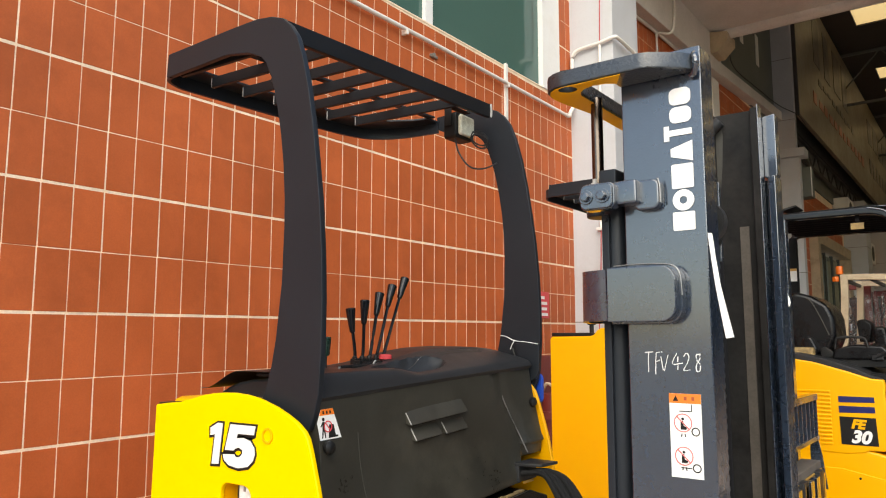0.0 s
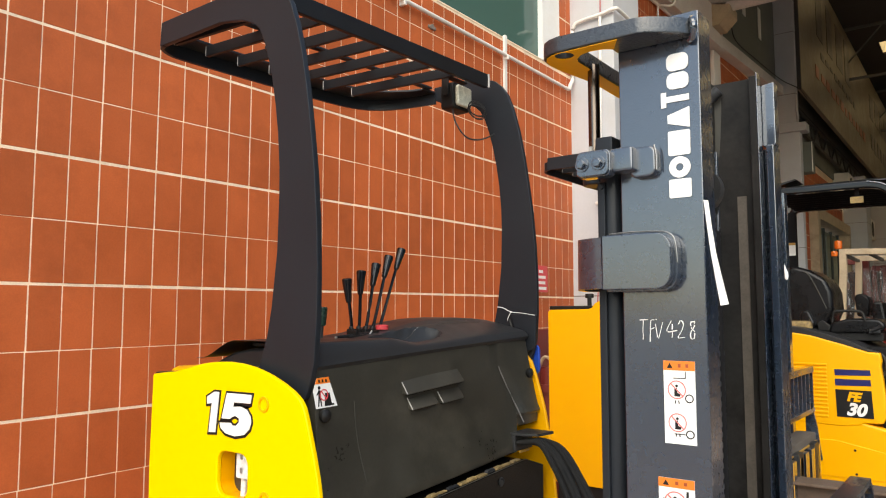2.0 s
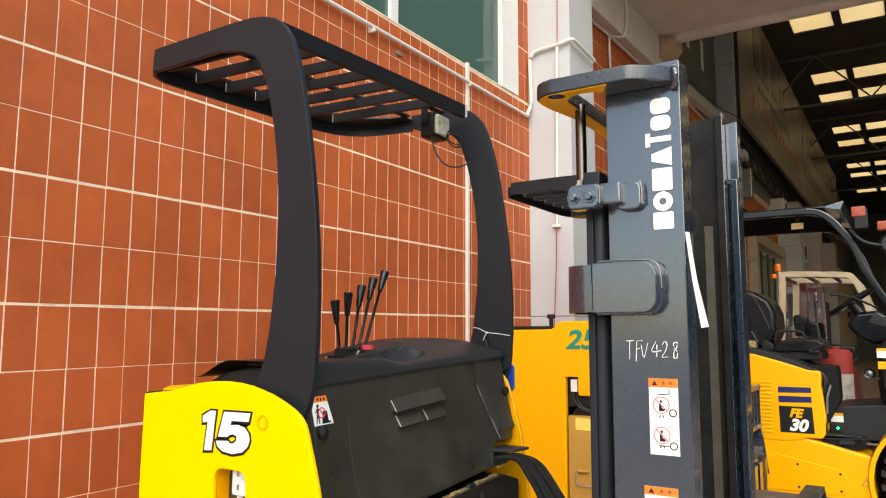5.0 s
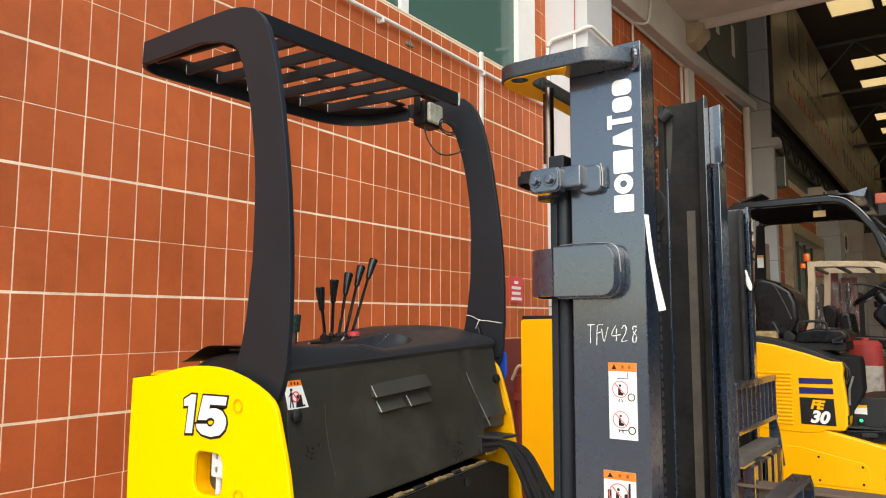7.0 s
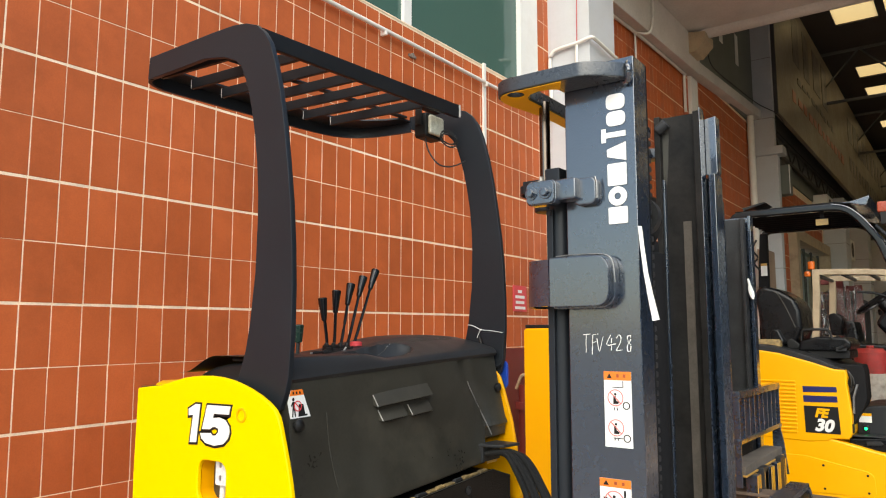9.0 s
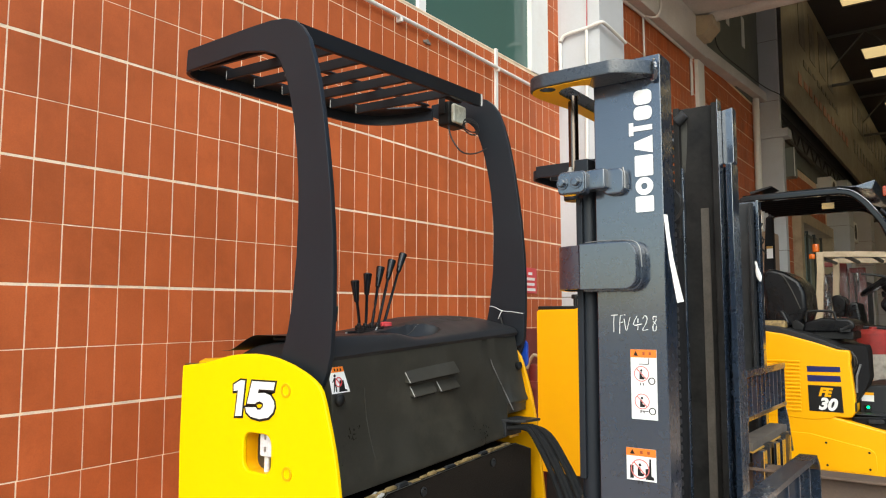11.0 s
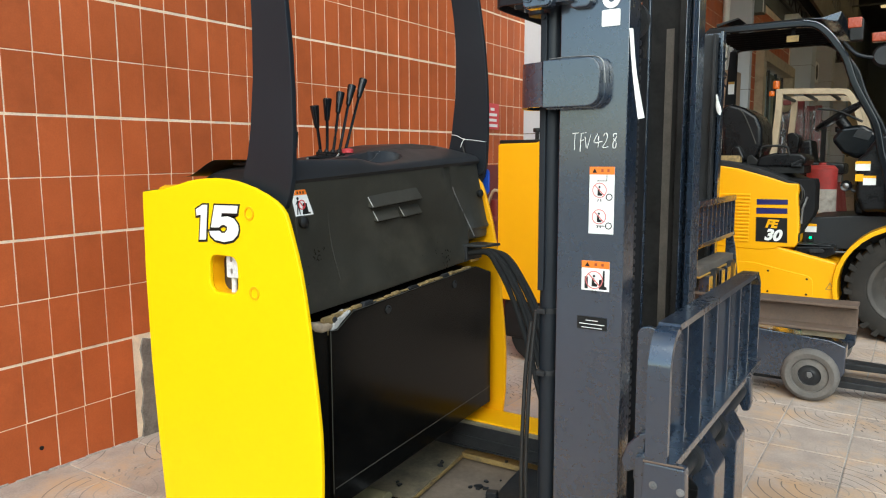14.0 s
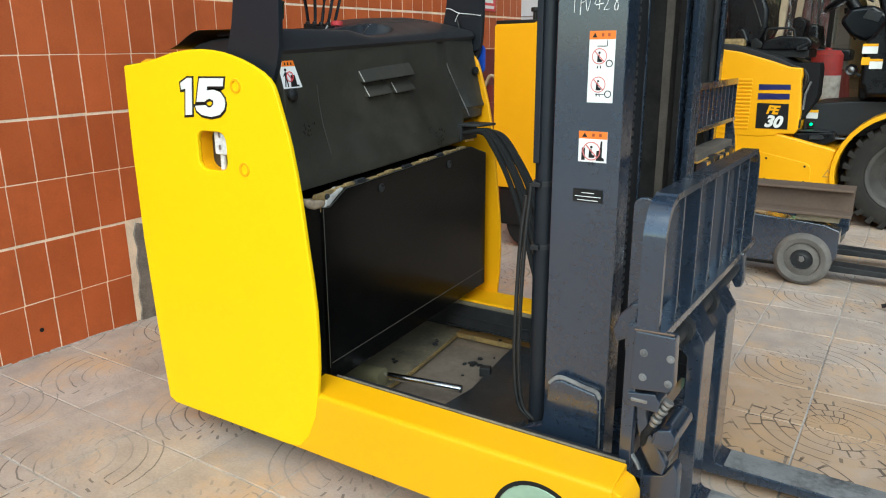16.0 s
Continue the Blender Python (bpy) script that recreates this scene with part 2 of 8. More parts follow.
M_BOLT = stuff("zinc_bolt", (0.38, 0.37, 0.35), 0.4, metal=0.8, var=0.2, scale=40, bump=0.1)
M_BATT = stuff("black_battery_paint", (0.0035, 0.0034, 0.0032), 0.20, var=0.3, scale=3, grain=120, bump=0.03, rvar=0.07, dirt=(0.010, 0.009, 0.007), dirt_amount=0.4, spec=0.20)
M_RUBBER = stuff("black_rubber", (0.014, 0.014, 0.014), 0.75, spec=0.25, var=0.2, scale=15, grain=120, bump=0.2)
M_TYRE = stuff("dusty_tyre_rubber", (0.12, 0.11, 0.10), 0.85, var=0.3, scale=10, grain=120, bump=0.3, dirt=(0.26, 0.22, 0.18), dirt_amount=0.5, dirt_scale=6)
M_DUSTY = stuff("dusty_steel_plate", (0.21, 0.178, 0.118), 0.85, var=0.35, scale=8, grain=90, bump=0.4, dirt=(0.05, 0.045, 0.04), dirt_amount=0.8, dirt_scale=6)
M_RUST = stuff("rusty_brown_steel", (0.12, 0.082, 0.058), 0.75, var=0.35, scale=10, grain=100, bump=0.35, dirt=(0.07, 0.06, 0.055), dirt_amount=0.7, dirt_scale=5)
M_WHITE = stuff("white_vinyl", (0.80, 0.80, 0.78), 0.4, var=0.03, scale=20, bump=0.02)
M_BLACKV = stuff("black_vinyl", (0.010, 0.010, 0.010), 0.45, var=0.05, scale=20, bump=0.02, spec=0.3)
M_ORANGE = stuff("orange_vinyl", (0.80, 0.20, 0.02), 0.4, var=0.05, scale=20, bump=0.02)
M_REDV = stuff("red_sign_paint", (0.62, 0.06, 0.07), 0.45, var=0.08, scale=10, bump=0.03)
M_NAVY = stuff("navy_vinyl", (0.012, 0.014, 0.10), 0.4, var=0.05, scale=20, bump=0.02)
M_GREENV = stuff("teal_green_vinyl", (0.01, 0.22, 0.16), 0.4, var=0.05, scale=20, bump=0.02)
M_BLUE = stuff("blue_plastic", (0.01, 0.06, 0.42), 0.4, var=0.08, scale=10, bump=0.05)
M_PVC = stuff("white_pvc_pipe", (0.74, 0.71, 0.66), 0.4, var=0.06, scale=12, bump=0.03, dirt=(0.45, 0.4, 0.32), dirt_amount=0.35)
M_CREAM = stuff("cream_paint", (0.46, 0.37, 0.245), 0.55, var=0.14, scale=6, bump=0.06, dirt=(0.16, 0.11, 0.07), dirt_amount=0.5, dirt_scale=5)
M_REDP = stuff("dull_red_paint", (0.15, 0.02, 0.016), 0.5, var=0.2, scale=6, bump=0.06, dirt=(0.10, 0.035, 0.025), dirt_amount=0.5)
M_SEAT = stuff("black_seat_vinyl", (0.006, 0.006, 0.007), 0.3, var=0.12, scale=10, grain=200, bump=0.1, spec=0.3)
M_DARKST = stuff("dark_roof_steel", (0.05, 0.045, 0.04), 0.7, var=0.3, scale=3, bump=0.2)
M_ROOF = stuff("dark_roof_sheet", (0.06, 0.05, 0.042), 0.8, var=0.2, scale=1.5, bump=0.2)
M_BOARD = stuff("sign_board_panel", (0.20, 0.165, 0.120), 0.42, var=0.12, scale=0.9, grain=10, bump=0.015, spec=0.35)
M_CAPS = stuff("ochre_battery_caps", (0.24, 0.165, 0.065), 0.6, var=0.5, scale=30, bump=0.3, dirt=(0.045, 0.036, 0.026), dirt_amount=0.9, dirt_scale=25)
M_GOLD = stuff("ochre_battery_paint", (0.46, 0.26, 0.05), 0.4, var=0.1, scale=4, bump=0.05)
M_POLY = stuff("green_polyurethane", (0.30, 0.42, 0.30), 0.5, var=0.12, scale=10, bump=0.06)
M_LENS = stuff("hazy_lamp_lens", (0.55, 0.53, 0.42), 0.25, var=0.2, scale=40, grain=220, bump=0.4)
M_AMBER = stuff("orange_lamp_lens", (0.30, 0.045, 0.014), 0.25, var=0.15, scale=10, bump=0.0)
M_WIRE = stuff("black_cable", (0.012, 0.012, 0.012), 0.5, var=0.1, scale=20, bump=0.03)
M_REDWIRE = stuff("red_cable", (0.45, 0.03, 0.03), 0.5, var=0.1, scale=20, bump=0.03)
M_FILM = plain_glass("plastic_film", (0.80, 0.78, 0.76), 0.12, 0.9)
M_GLASS = plain_glass("green_window_glass", (0.055, 0.12, 0.10), 0.06)
M_LED = glowing("green_indicator", (0.02, 0.85, 0.22), 1.3)
M_DARKROOM = stuff("grey_green_panel", (0.13, 0.14, 0.12), 0.6, var=0.1, scale=2, bump=0.1)
M_MATT = stuff("matt_black_paint", (0.010, 0.010, 0.011), 0.75, var=0.2, scale=8, bump=0.08, spec=0.15)
# the lift rod's dark brown reflection is put into this base colour
M_ROD = stuff("dark_toned_rod", (0.13, 0.105, 0.085), 0.25, metal=1.0, var=0.1, scale=10, bump=0.0, rvar=0.05)
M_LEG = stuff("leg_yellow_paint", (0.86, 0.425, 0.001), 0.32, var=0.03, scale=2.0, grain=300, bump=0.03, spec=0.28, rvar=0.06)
M_WORN = stuff("worn_pale_paint_edge", (0.36, 0.35, 0.33), 0.6, var=0.4, scale=60, grain=300, bump=0.2)
M_TRACK = stuff("rubbed_roller_track", (0.075, 0.066, 0.055), 0.6, var=0.3, scale=25, grain=200, bump=0.2, spec=0.3)
M_RAG = stuff("tan_rag", (0.30, 0.235, 0.165), 0.9, var=0.3, scale=40, bump=0.5, spec=0.2)
M_BELLY = stuff("dirty_grey_plate", (0.20, 0.162, 0.125), 0.8, var=0.3, scale=7, grain=60, bump=0.3, dirt=(0.12, 0.09, 0.07), dirt_amount=0.6, dirt_scale=9, spec=0.25)
M_OLIVE = stuff("dusty_olive_paint", (0.13, 0.115, 0.06), 0.75, var=0.25, scale=14, bump=0.2, dirt=(0.2, 0.17, 0.11), dirt_amount=0.5, dirt_scale=12)
M_PLUG = stuff("greyed_white_plastic", (0.74, 0.75, 0.76), 0.45, var=0.2, scale=60, bump=0.1, dirt=(0.30, 0.28, 0.25), dirt_amount=0.5, dirt_scale=40)
M_SMEAR = stuff("pale_mortar", (0.42, 0.37, 0.32), 0.95, var=0.5, scale=25, grain=160, bump=0.6, dirt=(0.12, 0.10, 0.09), dirt_amount=0.8, dirt_scale=12, spec=0.2)
M_GRIME = stuff("grimy_painted_steel", (0.115, 0.100, 0.085), 0.8, var=0.3, scale=14, grain=120, bump=0.25, dirt=(0.035, 0.035, 0.035), dirt_amount=0.7, dirt_scale=9)
M_REDINK = stuff("faded_red_ink", (0.62, 0.17, 0.16), 0.45, var=0.15, scale=30, bump=0.0)
M_RUSTINK = stuff("brown_print", (0.30, 0.06, 0.02), 0.45, var=0.15, scale=30, bump=0.0)
M_SCUFF = stuff("grey_scuff", (0.042, 0.040, 0.033), 0.7, var=0.3, scale=40, bump=0.1)
M_GLOSSB = stuff("gloss_black_paint", (0.006, 0.007, 0.009), 0.16, var=0.1, scale=8, bump=0.02, rvar=0.04, spec=0.35)
M_TAN = stuff("tan_cardboard", (0.34, 0.24, 0.17), 0.8, var=0.12, scale=8, bump=0.1)
M_EDGE = stuff("rubbed_ochre_edge", (0.30, 0.205, 0.075), 0.7, var=0.4, scale=22, grain=140, bump=0.3, dirt=(0.10, 0.085, 0.065), dirt_amount=0.8, dirt_scale=14)
M_TYRE2 = stuff("worn_tyre_rubber", (0.026, 0.0235, 0.021), 0.85, spec=0.2, var=0.25, scale=12, grain=120, bump=0.25, dirt=(0.055, 0.047, 0.039), dirt_amount=0.5, dirt_scale=5)
# darker copy of the guard paint, with the bars' and front rail's shade in it
M_BAR = stuff("shaded_guard_paint", (0.0085, 0.0095, 0.0115), 0.42, var=0.15, scale=6, grain=60, bump=0.04, spec=0.24, rvar=0.08)
M_DUST = stuff("dusty_worn_steel", (0.20, 0.195, 0.19), 0.75, var=0.2, scale=14, grain=120, bump=0.3, spec=0.3, dirt=(0.012, 0.012, 0.012), dirt_amount=1.0, dirt_scale=9)
M_RIM = stuff("dusty_dark_rim", (0.055, 0.050, 0.045), 0.6, var=0.3, scale=9, grain=90, bump=0.15, spec=0.3, dirt=(0.11, 0.095, 0.08), dirt_amount=0.6, dirt_scale=6)
M_CANRED = stuff("dull_red_can_paint", (0.36, 0.035, 0.030), 0.5, var=0.2, scale=14, bump=0.08, dirt=(0.16, 0.05, 0.04), dirt_amount=0.6, dirt_scale=10)
M_CANWHITE = stuff("dirty_white_can_paint", (0.46, 0.42, 0.36), 0.6, var=0.2, scale=16, bump=0.08, dirt=(0.16, 0.12, 0.09), dirt_amount=0.7, dirt_scale=12)
M_BEACON = stuff("orange_beacon_lens", (0.62, 0.13, 0.012), 0.25, var=0.15, scale=10, bump=0.0)


STAIN = (-0.13, 2.19)


def paving_material():
    """Beige cement paving with fan-shaped cobble grooves pressed into it."""
    mt = stuff("beige_paving", (0.42, 0.345, 0.290), 0.75, var=0.26, scale=7, grain=120, bump=0.0, piece=0.07, dirt=(0.56, 0.365, 0.205), dirt_amount=1.0, dirt_scale=3.4, spec=0.3)
    N, L = mt.node_tree.nodes, mt.node_tree.links
    b = N["Principled BSDF"]

    def op(kind, a, c=None, d=None):
        n = N.new("ShaderNodeMath")
        n.operation = kind
        for k, v in enumerate((a, c, d)):
            if v is None:
                continue
            if isinstance(v, (int, float)):
                n.inputs[k].default_value = v
            else:
                L.new(v, n.inputs[k])
        return n.outputs[0]

    geo = N.new("ShaderNodeNewGeometry")
    sep = N.new("ShaderNodeSeparateXYZ")
    L.new(geo.outputs["Position"], sep.inputs[0])
    wob = N.new("ShaderNodeTexNoise")
    wob.inputs["Scale"].default_value = 9
    L.new(geo.outputs["Position"], wob.inputs["Vector"])
    w = op("MULTIPLY", op("SUBTRACT", wob.outputs["Fac"], 0.5), 0.042)
    # motif centres lie in rows 0.48 m apart, every second row shifted sideways
    px_, py_ = op("ADD", sep.outputs["X"], w), op("SUBTRACT", sep.outputs["Y"], w)
    row = op("DIVIDE", op("ADD", py_, 48 - 1.072), 0.48)
    odd = op("MODULO", op("FLOOR", row), 2)
    v = op("MULTIPLY", op("SUBTRACT", op("FRACT", row), 0.5), 0.48)
    u = op("MULTIPLY", op("SUBTRACT", op("FRACT", op("DIVIDE", op("ADD", px_, op("MULTIPLY_ADD", odd, 0.144, 59 + 2.318 + 0.295)), 0.59)), 0.5), 0.59)
    r = op("SQRT", op("ADD", op("MULTIPLY", u, u), op("MULTIPLY", v, v)))
    ring = op("DIVIDE", r, 0.045)
    diag = op("GREATER_THAN", op("MULTIPLY", u, v), 0.0)
    ring_line = op("GREATER_THAN", op("ABSOLUTE", op("SUBTRACT", op("FRACT", ring), 0.5)), 0.445)
    turn = op("MULTIPLY_ADD", op("ARCTAN2", v, u), 22 / (2 * math.pi), op("MULTIPLY", op("FLOOR", ring), 0.5))
    spoke = op("GREATER_THAN", op("ABSOLUTE", op("SUBTRACT", op("FRACT", turn), 0.5)), 0.43)
    worn = N.new("ShaderNodeTexNoise")
    worn.inputs["Scale"].default_value, worn.inputs["Detail"].default_value = 2.6, 4
    L.new(geo.outputs["Position"], worn.inputs["Vector"])
    keep = N.new("ShaderNodeMapRange")
    keep.inputs["From Min"].default_value, keep.inputs["From Max"].default_value = 0.42, 0.54
    L.new(worn.outputs["Fac"], keep.inputs["Value"])
    worn2 = N.new("ShaderNodeTexNoise")
    worn2.inputs["Scale"].default_value, worn2.inputs["Detail"].default_value = 4.7, 3
    shift = N.new("ShaderNodeVectorMath")
    shift.operation = "ADD"
    shift.inputs[1].default_value = (7.3, 2.1, 0.0)
    L.new(geo.outputs["Position"], shift.inputs[0])
    L.new(shift.outputs[0], worn2.inputs["Vector"])
    keep2 = N.new("ShaderNodeMapRange")
    keep2.inputs["From Min"].default_value, keep2.inputs["From Max"].default_value = 0.50, 0.60
    L.new(worn2.outputs["Fac"], keep2.inputs["Value"])
    short = op("LESS_THAN", op("ABSOLUTE", op("SUBTRACT", op("FRACT", ring), 0.5)), 0.30)
    dash = op("MULTIPLY", op("MULTIPLY", op("MULTIPLY", spoke, short), op("GREATER_THAN", ring, 0.9)), op("MULTIPLY", op("SUBTRACT", 1, diag), op("LESS_THAN", ring, 5.2)))
    groove = op("MULTIPLY", op("MAXIMUM", op("MULTIPLY", op("MULTIPLY", ring_line, diag), op("LESS_THAN", ring, 6.3)), dash), op("MAXIMUM", 0.75, op("MAXIMUM", keep.outputs[0], keep2.outputs[0])))
    old = b.inputs["Base Color"].links[0].from_socket
    mx = N.new("ShaderNodeMix")
    mx.data_type = "RGBA"
    # the grooves hold black oily dirt in places and pale mortar elsewhere
    near = op("SQRT", op("ADD", op("POWER", op("SUBTRACT", sep.outputs["X"], STAIN[0]), 2), op("POWER", op("SUBTRACT", sep.outputs["Y"], STAIN[1]), 2)))
    oily = op("MINIMUM", 1, op("MAXIMUM", 0, op("MULTIPLY", op("SUBTRACT", op("ADD", 0.43, op("MULTIPLY", op("SUBTRACT", worn2.outputs["Fac"], 0.5), 0.9)), near), 6)))
    patch = N.new("ShaderNodeMapRange")
    patch.inputs["From Min"].default_value, patch.inputs["From Max"].default_value = 0.44, 0.56
    L.new(worn.outputs["Fac"], patch.inputs["Value"])
    dark = op("MAXIMUM", oily, op("MULTIPLY_ADD", patch.outputs[0], 0.35, 0.5))
    fill = N.new("ShaderNodeMix")
    fill.data_type = "RGBA"
    L.new(dark, fill.inputs["Factor"])
    fill.inputs["A"].default_value, fill.inputs["B"].default_value = (0.62, 0.55, 0.48, 1), (0.055, 0.042, 0.032, 1)
    left = N.new("ShaderNodeTexNoise")
    left.inputs["Scale"].default_value, left.inputs["Detail"].default_value = 7.5, 3
    L.new(shift.outputs[0], left.inputs["Vector"])
    bits = N.new("ShaderNodeMapRange")
    bits.inputs["From Min"].default_value, bits.inputs["From Max"].default_value = 0.46, 0.56
    L.new(left.outputs["Fac"], bits.inputs["Value"])
    groove = op("MAXIMUM", groove, op("MULTIPLY", op("MULTIPLY", oily, bits.outputs[0]), op("MAXIMUM", ring_line, op("MULTIPLY", spoke, op("GREATER_THAN", ring, 1.0)))))
    L.new(op("MULTIPLY", groove, 0.8), mx.inputs["Factor"])
    # rust-coloured soil round the oily patch
    soil = N.new("ShaderNodeMix")
    soil.data_type = "RGBA"
    L.new(op("MULTIPLY", op("MINIMUM", 1, op("MAXIMUM", 0, op("MULTIPLY", op("SUBTRACT", op("ADD", 0.62, op("MULTIPLY", op("SUBTRACT", worn.outputs["Fac"], 0.5), 1.2)), near), 3))), 0.55), soil.inputs["Factor"])
    L.new(old, soil.inputs["A"])
    soil.inputs["B"].default_value = (0.42, 0.25, 0.115, 1)
    L.new(soil.outputs["Result"], mx.inputs["A"])
    L.new(fill.outputs["Result"], mx.inputs["B"])
    L.new(mx.outputs["Result"], b.inputs["Base Color"])
    bp = N.new("ShaderNodeBump")
    bp.inputs["Strength"].default_value, bp.inputs["Distance"].default_value = 0.6, 0.003
    L.new(op("SUBTRACT", op("MULTIPLY", wob.outputs["Fac"], 0.3), groove), bp.inputs["Height"])
    L.new(bp.outputs[0], b.inputs["Normal"])
    return mt


M_PAVE = paving_material()
M_BED = stuff("pale_paving_joint", (0.40, 0.365, 0.325), 0.95, var=0.4, scale=3, bump=0.3, dirt=(0.12, 0.10, 0.085), dirt_amount=0.9, dirt_scale=1.3, spec=0.2)


def sheet_material():
    mt = bpy.data.materials.new("translucent_roof_panel")
    mt.use_nodes = True
    N, L = mt.node_tree.nodes, mt.node_tree.links
    N.remove(N["Principled BSDF"])
    tr = N.new("ShaderNodeBsdfTranslucent")
    wave = N.new("ShaderNodeTexNoise")
    wave.inputs["Scale"].default_value, wave.inputs["Detail"].default_value = 5.0, 6
    ramp = N.new("ShaderNodeValToRGB")
    ramp.color_ramp.elements[0].color, ramp.color_ramp.elements[1].color = (0.42, 0.26, 0.09, 1), (0.80, 0.58, 0.27, 1)
    L.new(wave.outputs["Fac"], ramp.inputs["Fac"])
    L.new(ramp.outputs[0], tr.inputs["Color"])
    L.new(tr.outputs[0], N["Material Output"].inputs["Surface"])
    return mt


M_SHEET = sheet_material()

# ---- ground ----
ground = bmesh.new()
bmesh.ops.create_grid(ground, x_segments=2, y_segments=2, size=220)
bmesh.ops.translate(ground, vec=(0, 60, -0.0035), verts=ground.verts)
GROUND = whole("ground", ground, M_BED, "dark joint bed under beige paving slabs", "ground", kind="structure")

# ---- tiled wall ----
WX = -2.73
TILE_Y0, PITCH_Y, TILE_Z0, PITCH_Z = 1.196, 0.1204, 0.454, 0.4775
wall = joined(
    box(WX - 0.25, -1.9, 0, WX - 0.0015, 5.206, 3.304, 0),
    box(WX - 0.25, -1.9, 3.304, WX - 0.0015, 0.4, 4.3, 0),
    box(WX - 0.25, 5.206, 0, WX - 0.0015, 15.4, 4.3, 0),
    box(WX - 0.25, 15.4, 3.35, WX - 0.0015, 19.3, 4.3, 0),
    box(WX - 0.25, 19.3, 0, WX - 0.0015, 46.0, 4.3, 0),
    box(WX - 0.25, -1.9, 4.3, WX - 0.0015, 46.0, 9.2, 0),
)
WALL = whole("wall_west", wall, M_GROUT, "terracotta-tiled masonry wall with cream grout joints", "wall", kind="structure")

# unseen plain walls added round the yard to darken low reflections
whole("wall_unseen_south", box(-3.0, -16.3, 0, 24.3, -16.0, 3.4, 0), M_DARKROOM, "added unseen grey-green wall that darkens low reflections", "wall", kind="structure")
whole("wall_unseen_east", box(24.0, -16.0, 0, 24.3, 9.0, 3.4, 0), M_DARKROOM, "added unseen grey-green wall that darkens low reflections", "wall", kind="structure")

# ---- overhead slab and beams ----
slab = prism([(WX, 5.3), (14.0, 5.3), (14.0, 9.15), (WX, 9.15)], "z", 5.15, 5.33, 0.02)
SLAB = whole("ceiling", slab, M_CONC, "stained grey concrete canopy slab overhead", "ceiling", kind="structure")
edge = sweep([(WX + 0.3, 9.10, 5.14), (14.0, 9.10, 5.14)], disc(0, 0, 0.085, 14))
part("slab_lip", edge, M_CONC, SLAB)
BEAM = whole("beam", prism([(5.96, 4.60), (9.40, 4.70), (9.40, 5.15), (5.96, 5.15)], "x", WX - 0.004, WX + 0.15, 0.012), M_CONC, "peeling grey concrete beam along the wall top", "beam", kind="structure")
corbel = prism([(WX + 0.05, 4.86), (WX + 0.23, 4.86), (WX + 0.36, 4.99), (WX + 0.36, 5.10), (WX + 0.13, 5.145), (WX + 0.05, 5.145)], "y", 8.95, 9.30, 0.012)
part("corbel", corbel, M_CREAM, BEAM, "cream painted bracket")

# ---- columns ----
def column(x1, y0, y1, z1, joints, label):
    ob = whole("column", box(WX - 0.004, y0, 0, x1, y1, z1, 0.008), M_COL, label, "column", kind="structure")
    for z in joints:
        part("joint", box(WX, y0 - 0.002, z - 0.004, x1 + 0.002, y1 + 0.002, z + 0.004, 0), M_CEMENT, ob)
    return ob


column(-2.34, 5.42, 5.96, 5.15, (0.35, 0.9, 1.46), "pale grey painted column against the tiled wall")
COL2 = column(-2.36, 12.80, 12.98, 4.30, (0.8, 1.6, 2.4, 3.2), "pale grey panelled column on the wall")
part("capital", box(WX, 12.74, 4.30, -2.26, 13.04, 4.44, 0.01), M_COL, COL2)
column(-2.40, 12.82, 12.98, 9.0, (4.95, 6.0, 7.0, 7.9), "grey panelled upper column above the ledge")
for y in (19.5, 24.0, 29.0):
    column(-2.25, y, y + 0.75, 4.6, (0.7, 1.4, 2.1, 2.8, 3.5), "grey panelled column farther along the wall")
whole("trim", box(WX - 0.004, 9.33, 0.0, WX + 0.05, 9.60, 4.70, 0.005), M_PAINT_W, "white painted vertical strip on the tiled wall", "trim", kind="structure")
whole("trim", prism([(9.40, 4.72), (12.80, 4.95), (12.80, 5.10), (9.40, 4.88)], "x", WX - 0.004, WX + 0.15, 0.01), M_CONC, "grey concrete ledge above the tiled wall", "trim", kind="structure")
whole("wall_upper", box(WX - 0.003, 9.15, 4.85, WX + 0.03, 12.82, 9.0, 0.0), M_DARKROOM, "grey-green sheet panels above the ledge", "wall", kind="structure")
# dark sheet added so the wall behind the board looks unlit
whole("wall_upper", box(WX - 0.003, 13.6, 4.35, WX + 0.03, 46.0, 8.0, 0.0), M_DARKROOM, "dark sheet added over the bright wall behind the sign board", "wall", kind="structure")
for y, z in ((10.85, 5.70), (11.75, 5.62)):
    whole("trim", box(WX + 0.03, y, z, WX + 0.04, y + 0.16, z + 0.5, 0), M_PAINT_W, "small white notice on the upper panels", "trim", kind="structure")
whole("conduit", tube(smooth_line([(WX + 0.07, 12.36, 0.0), (WX + 0.07, 12.36, 2.0), (WX + 0.07, 12.36, 4.9)], 3), 0.055, 12), M_PVC, "white pipe standing beside the grey column", "pipe")
hb = thing("meter_box", (-2.2, 13.15, 3.6), "dark box with pale edges hung on the column", "box")
part("body", box(WX, 13.02, 3.66, -2.24, 13.30, 4.16, 0.01), M_DARKROOM, hb)
part("edge", box(-2.24, 13.02, 3.66, -2.228, 13.05, 4.16, 0.003), M_PAINT_W, hb)

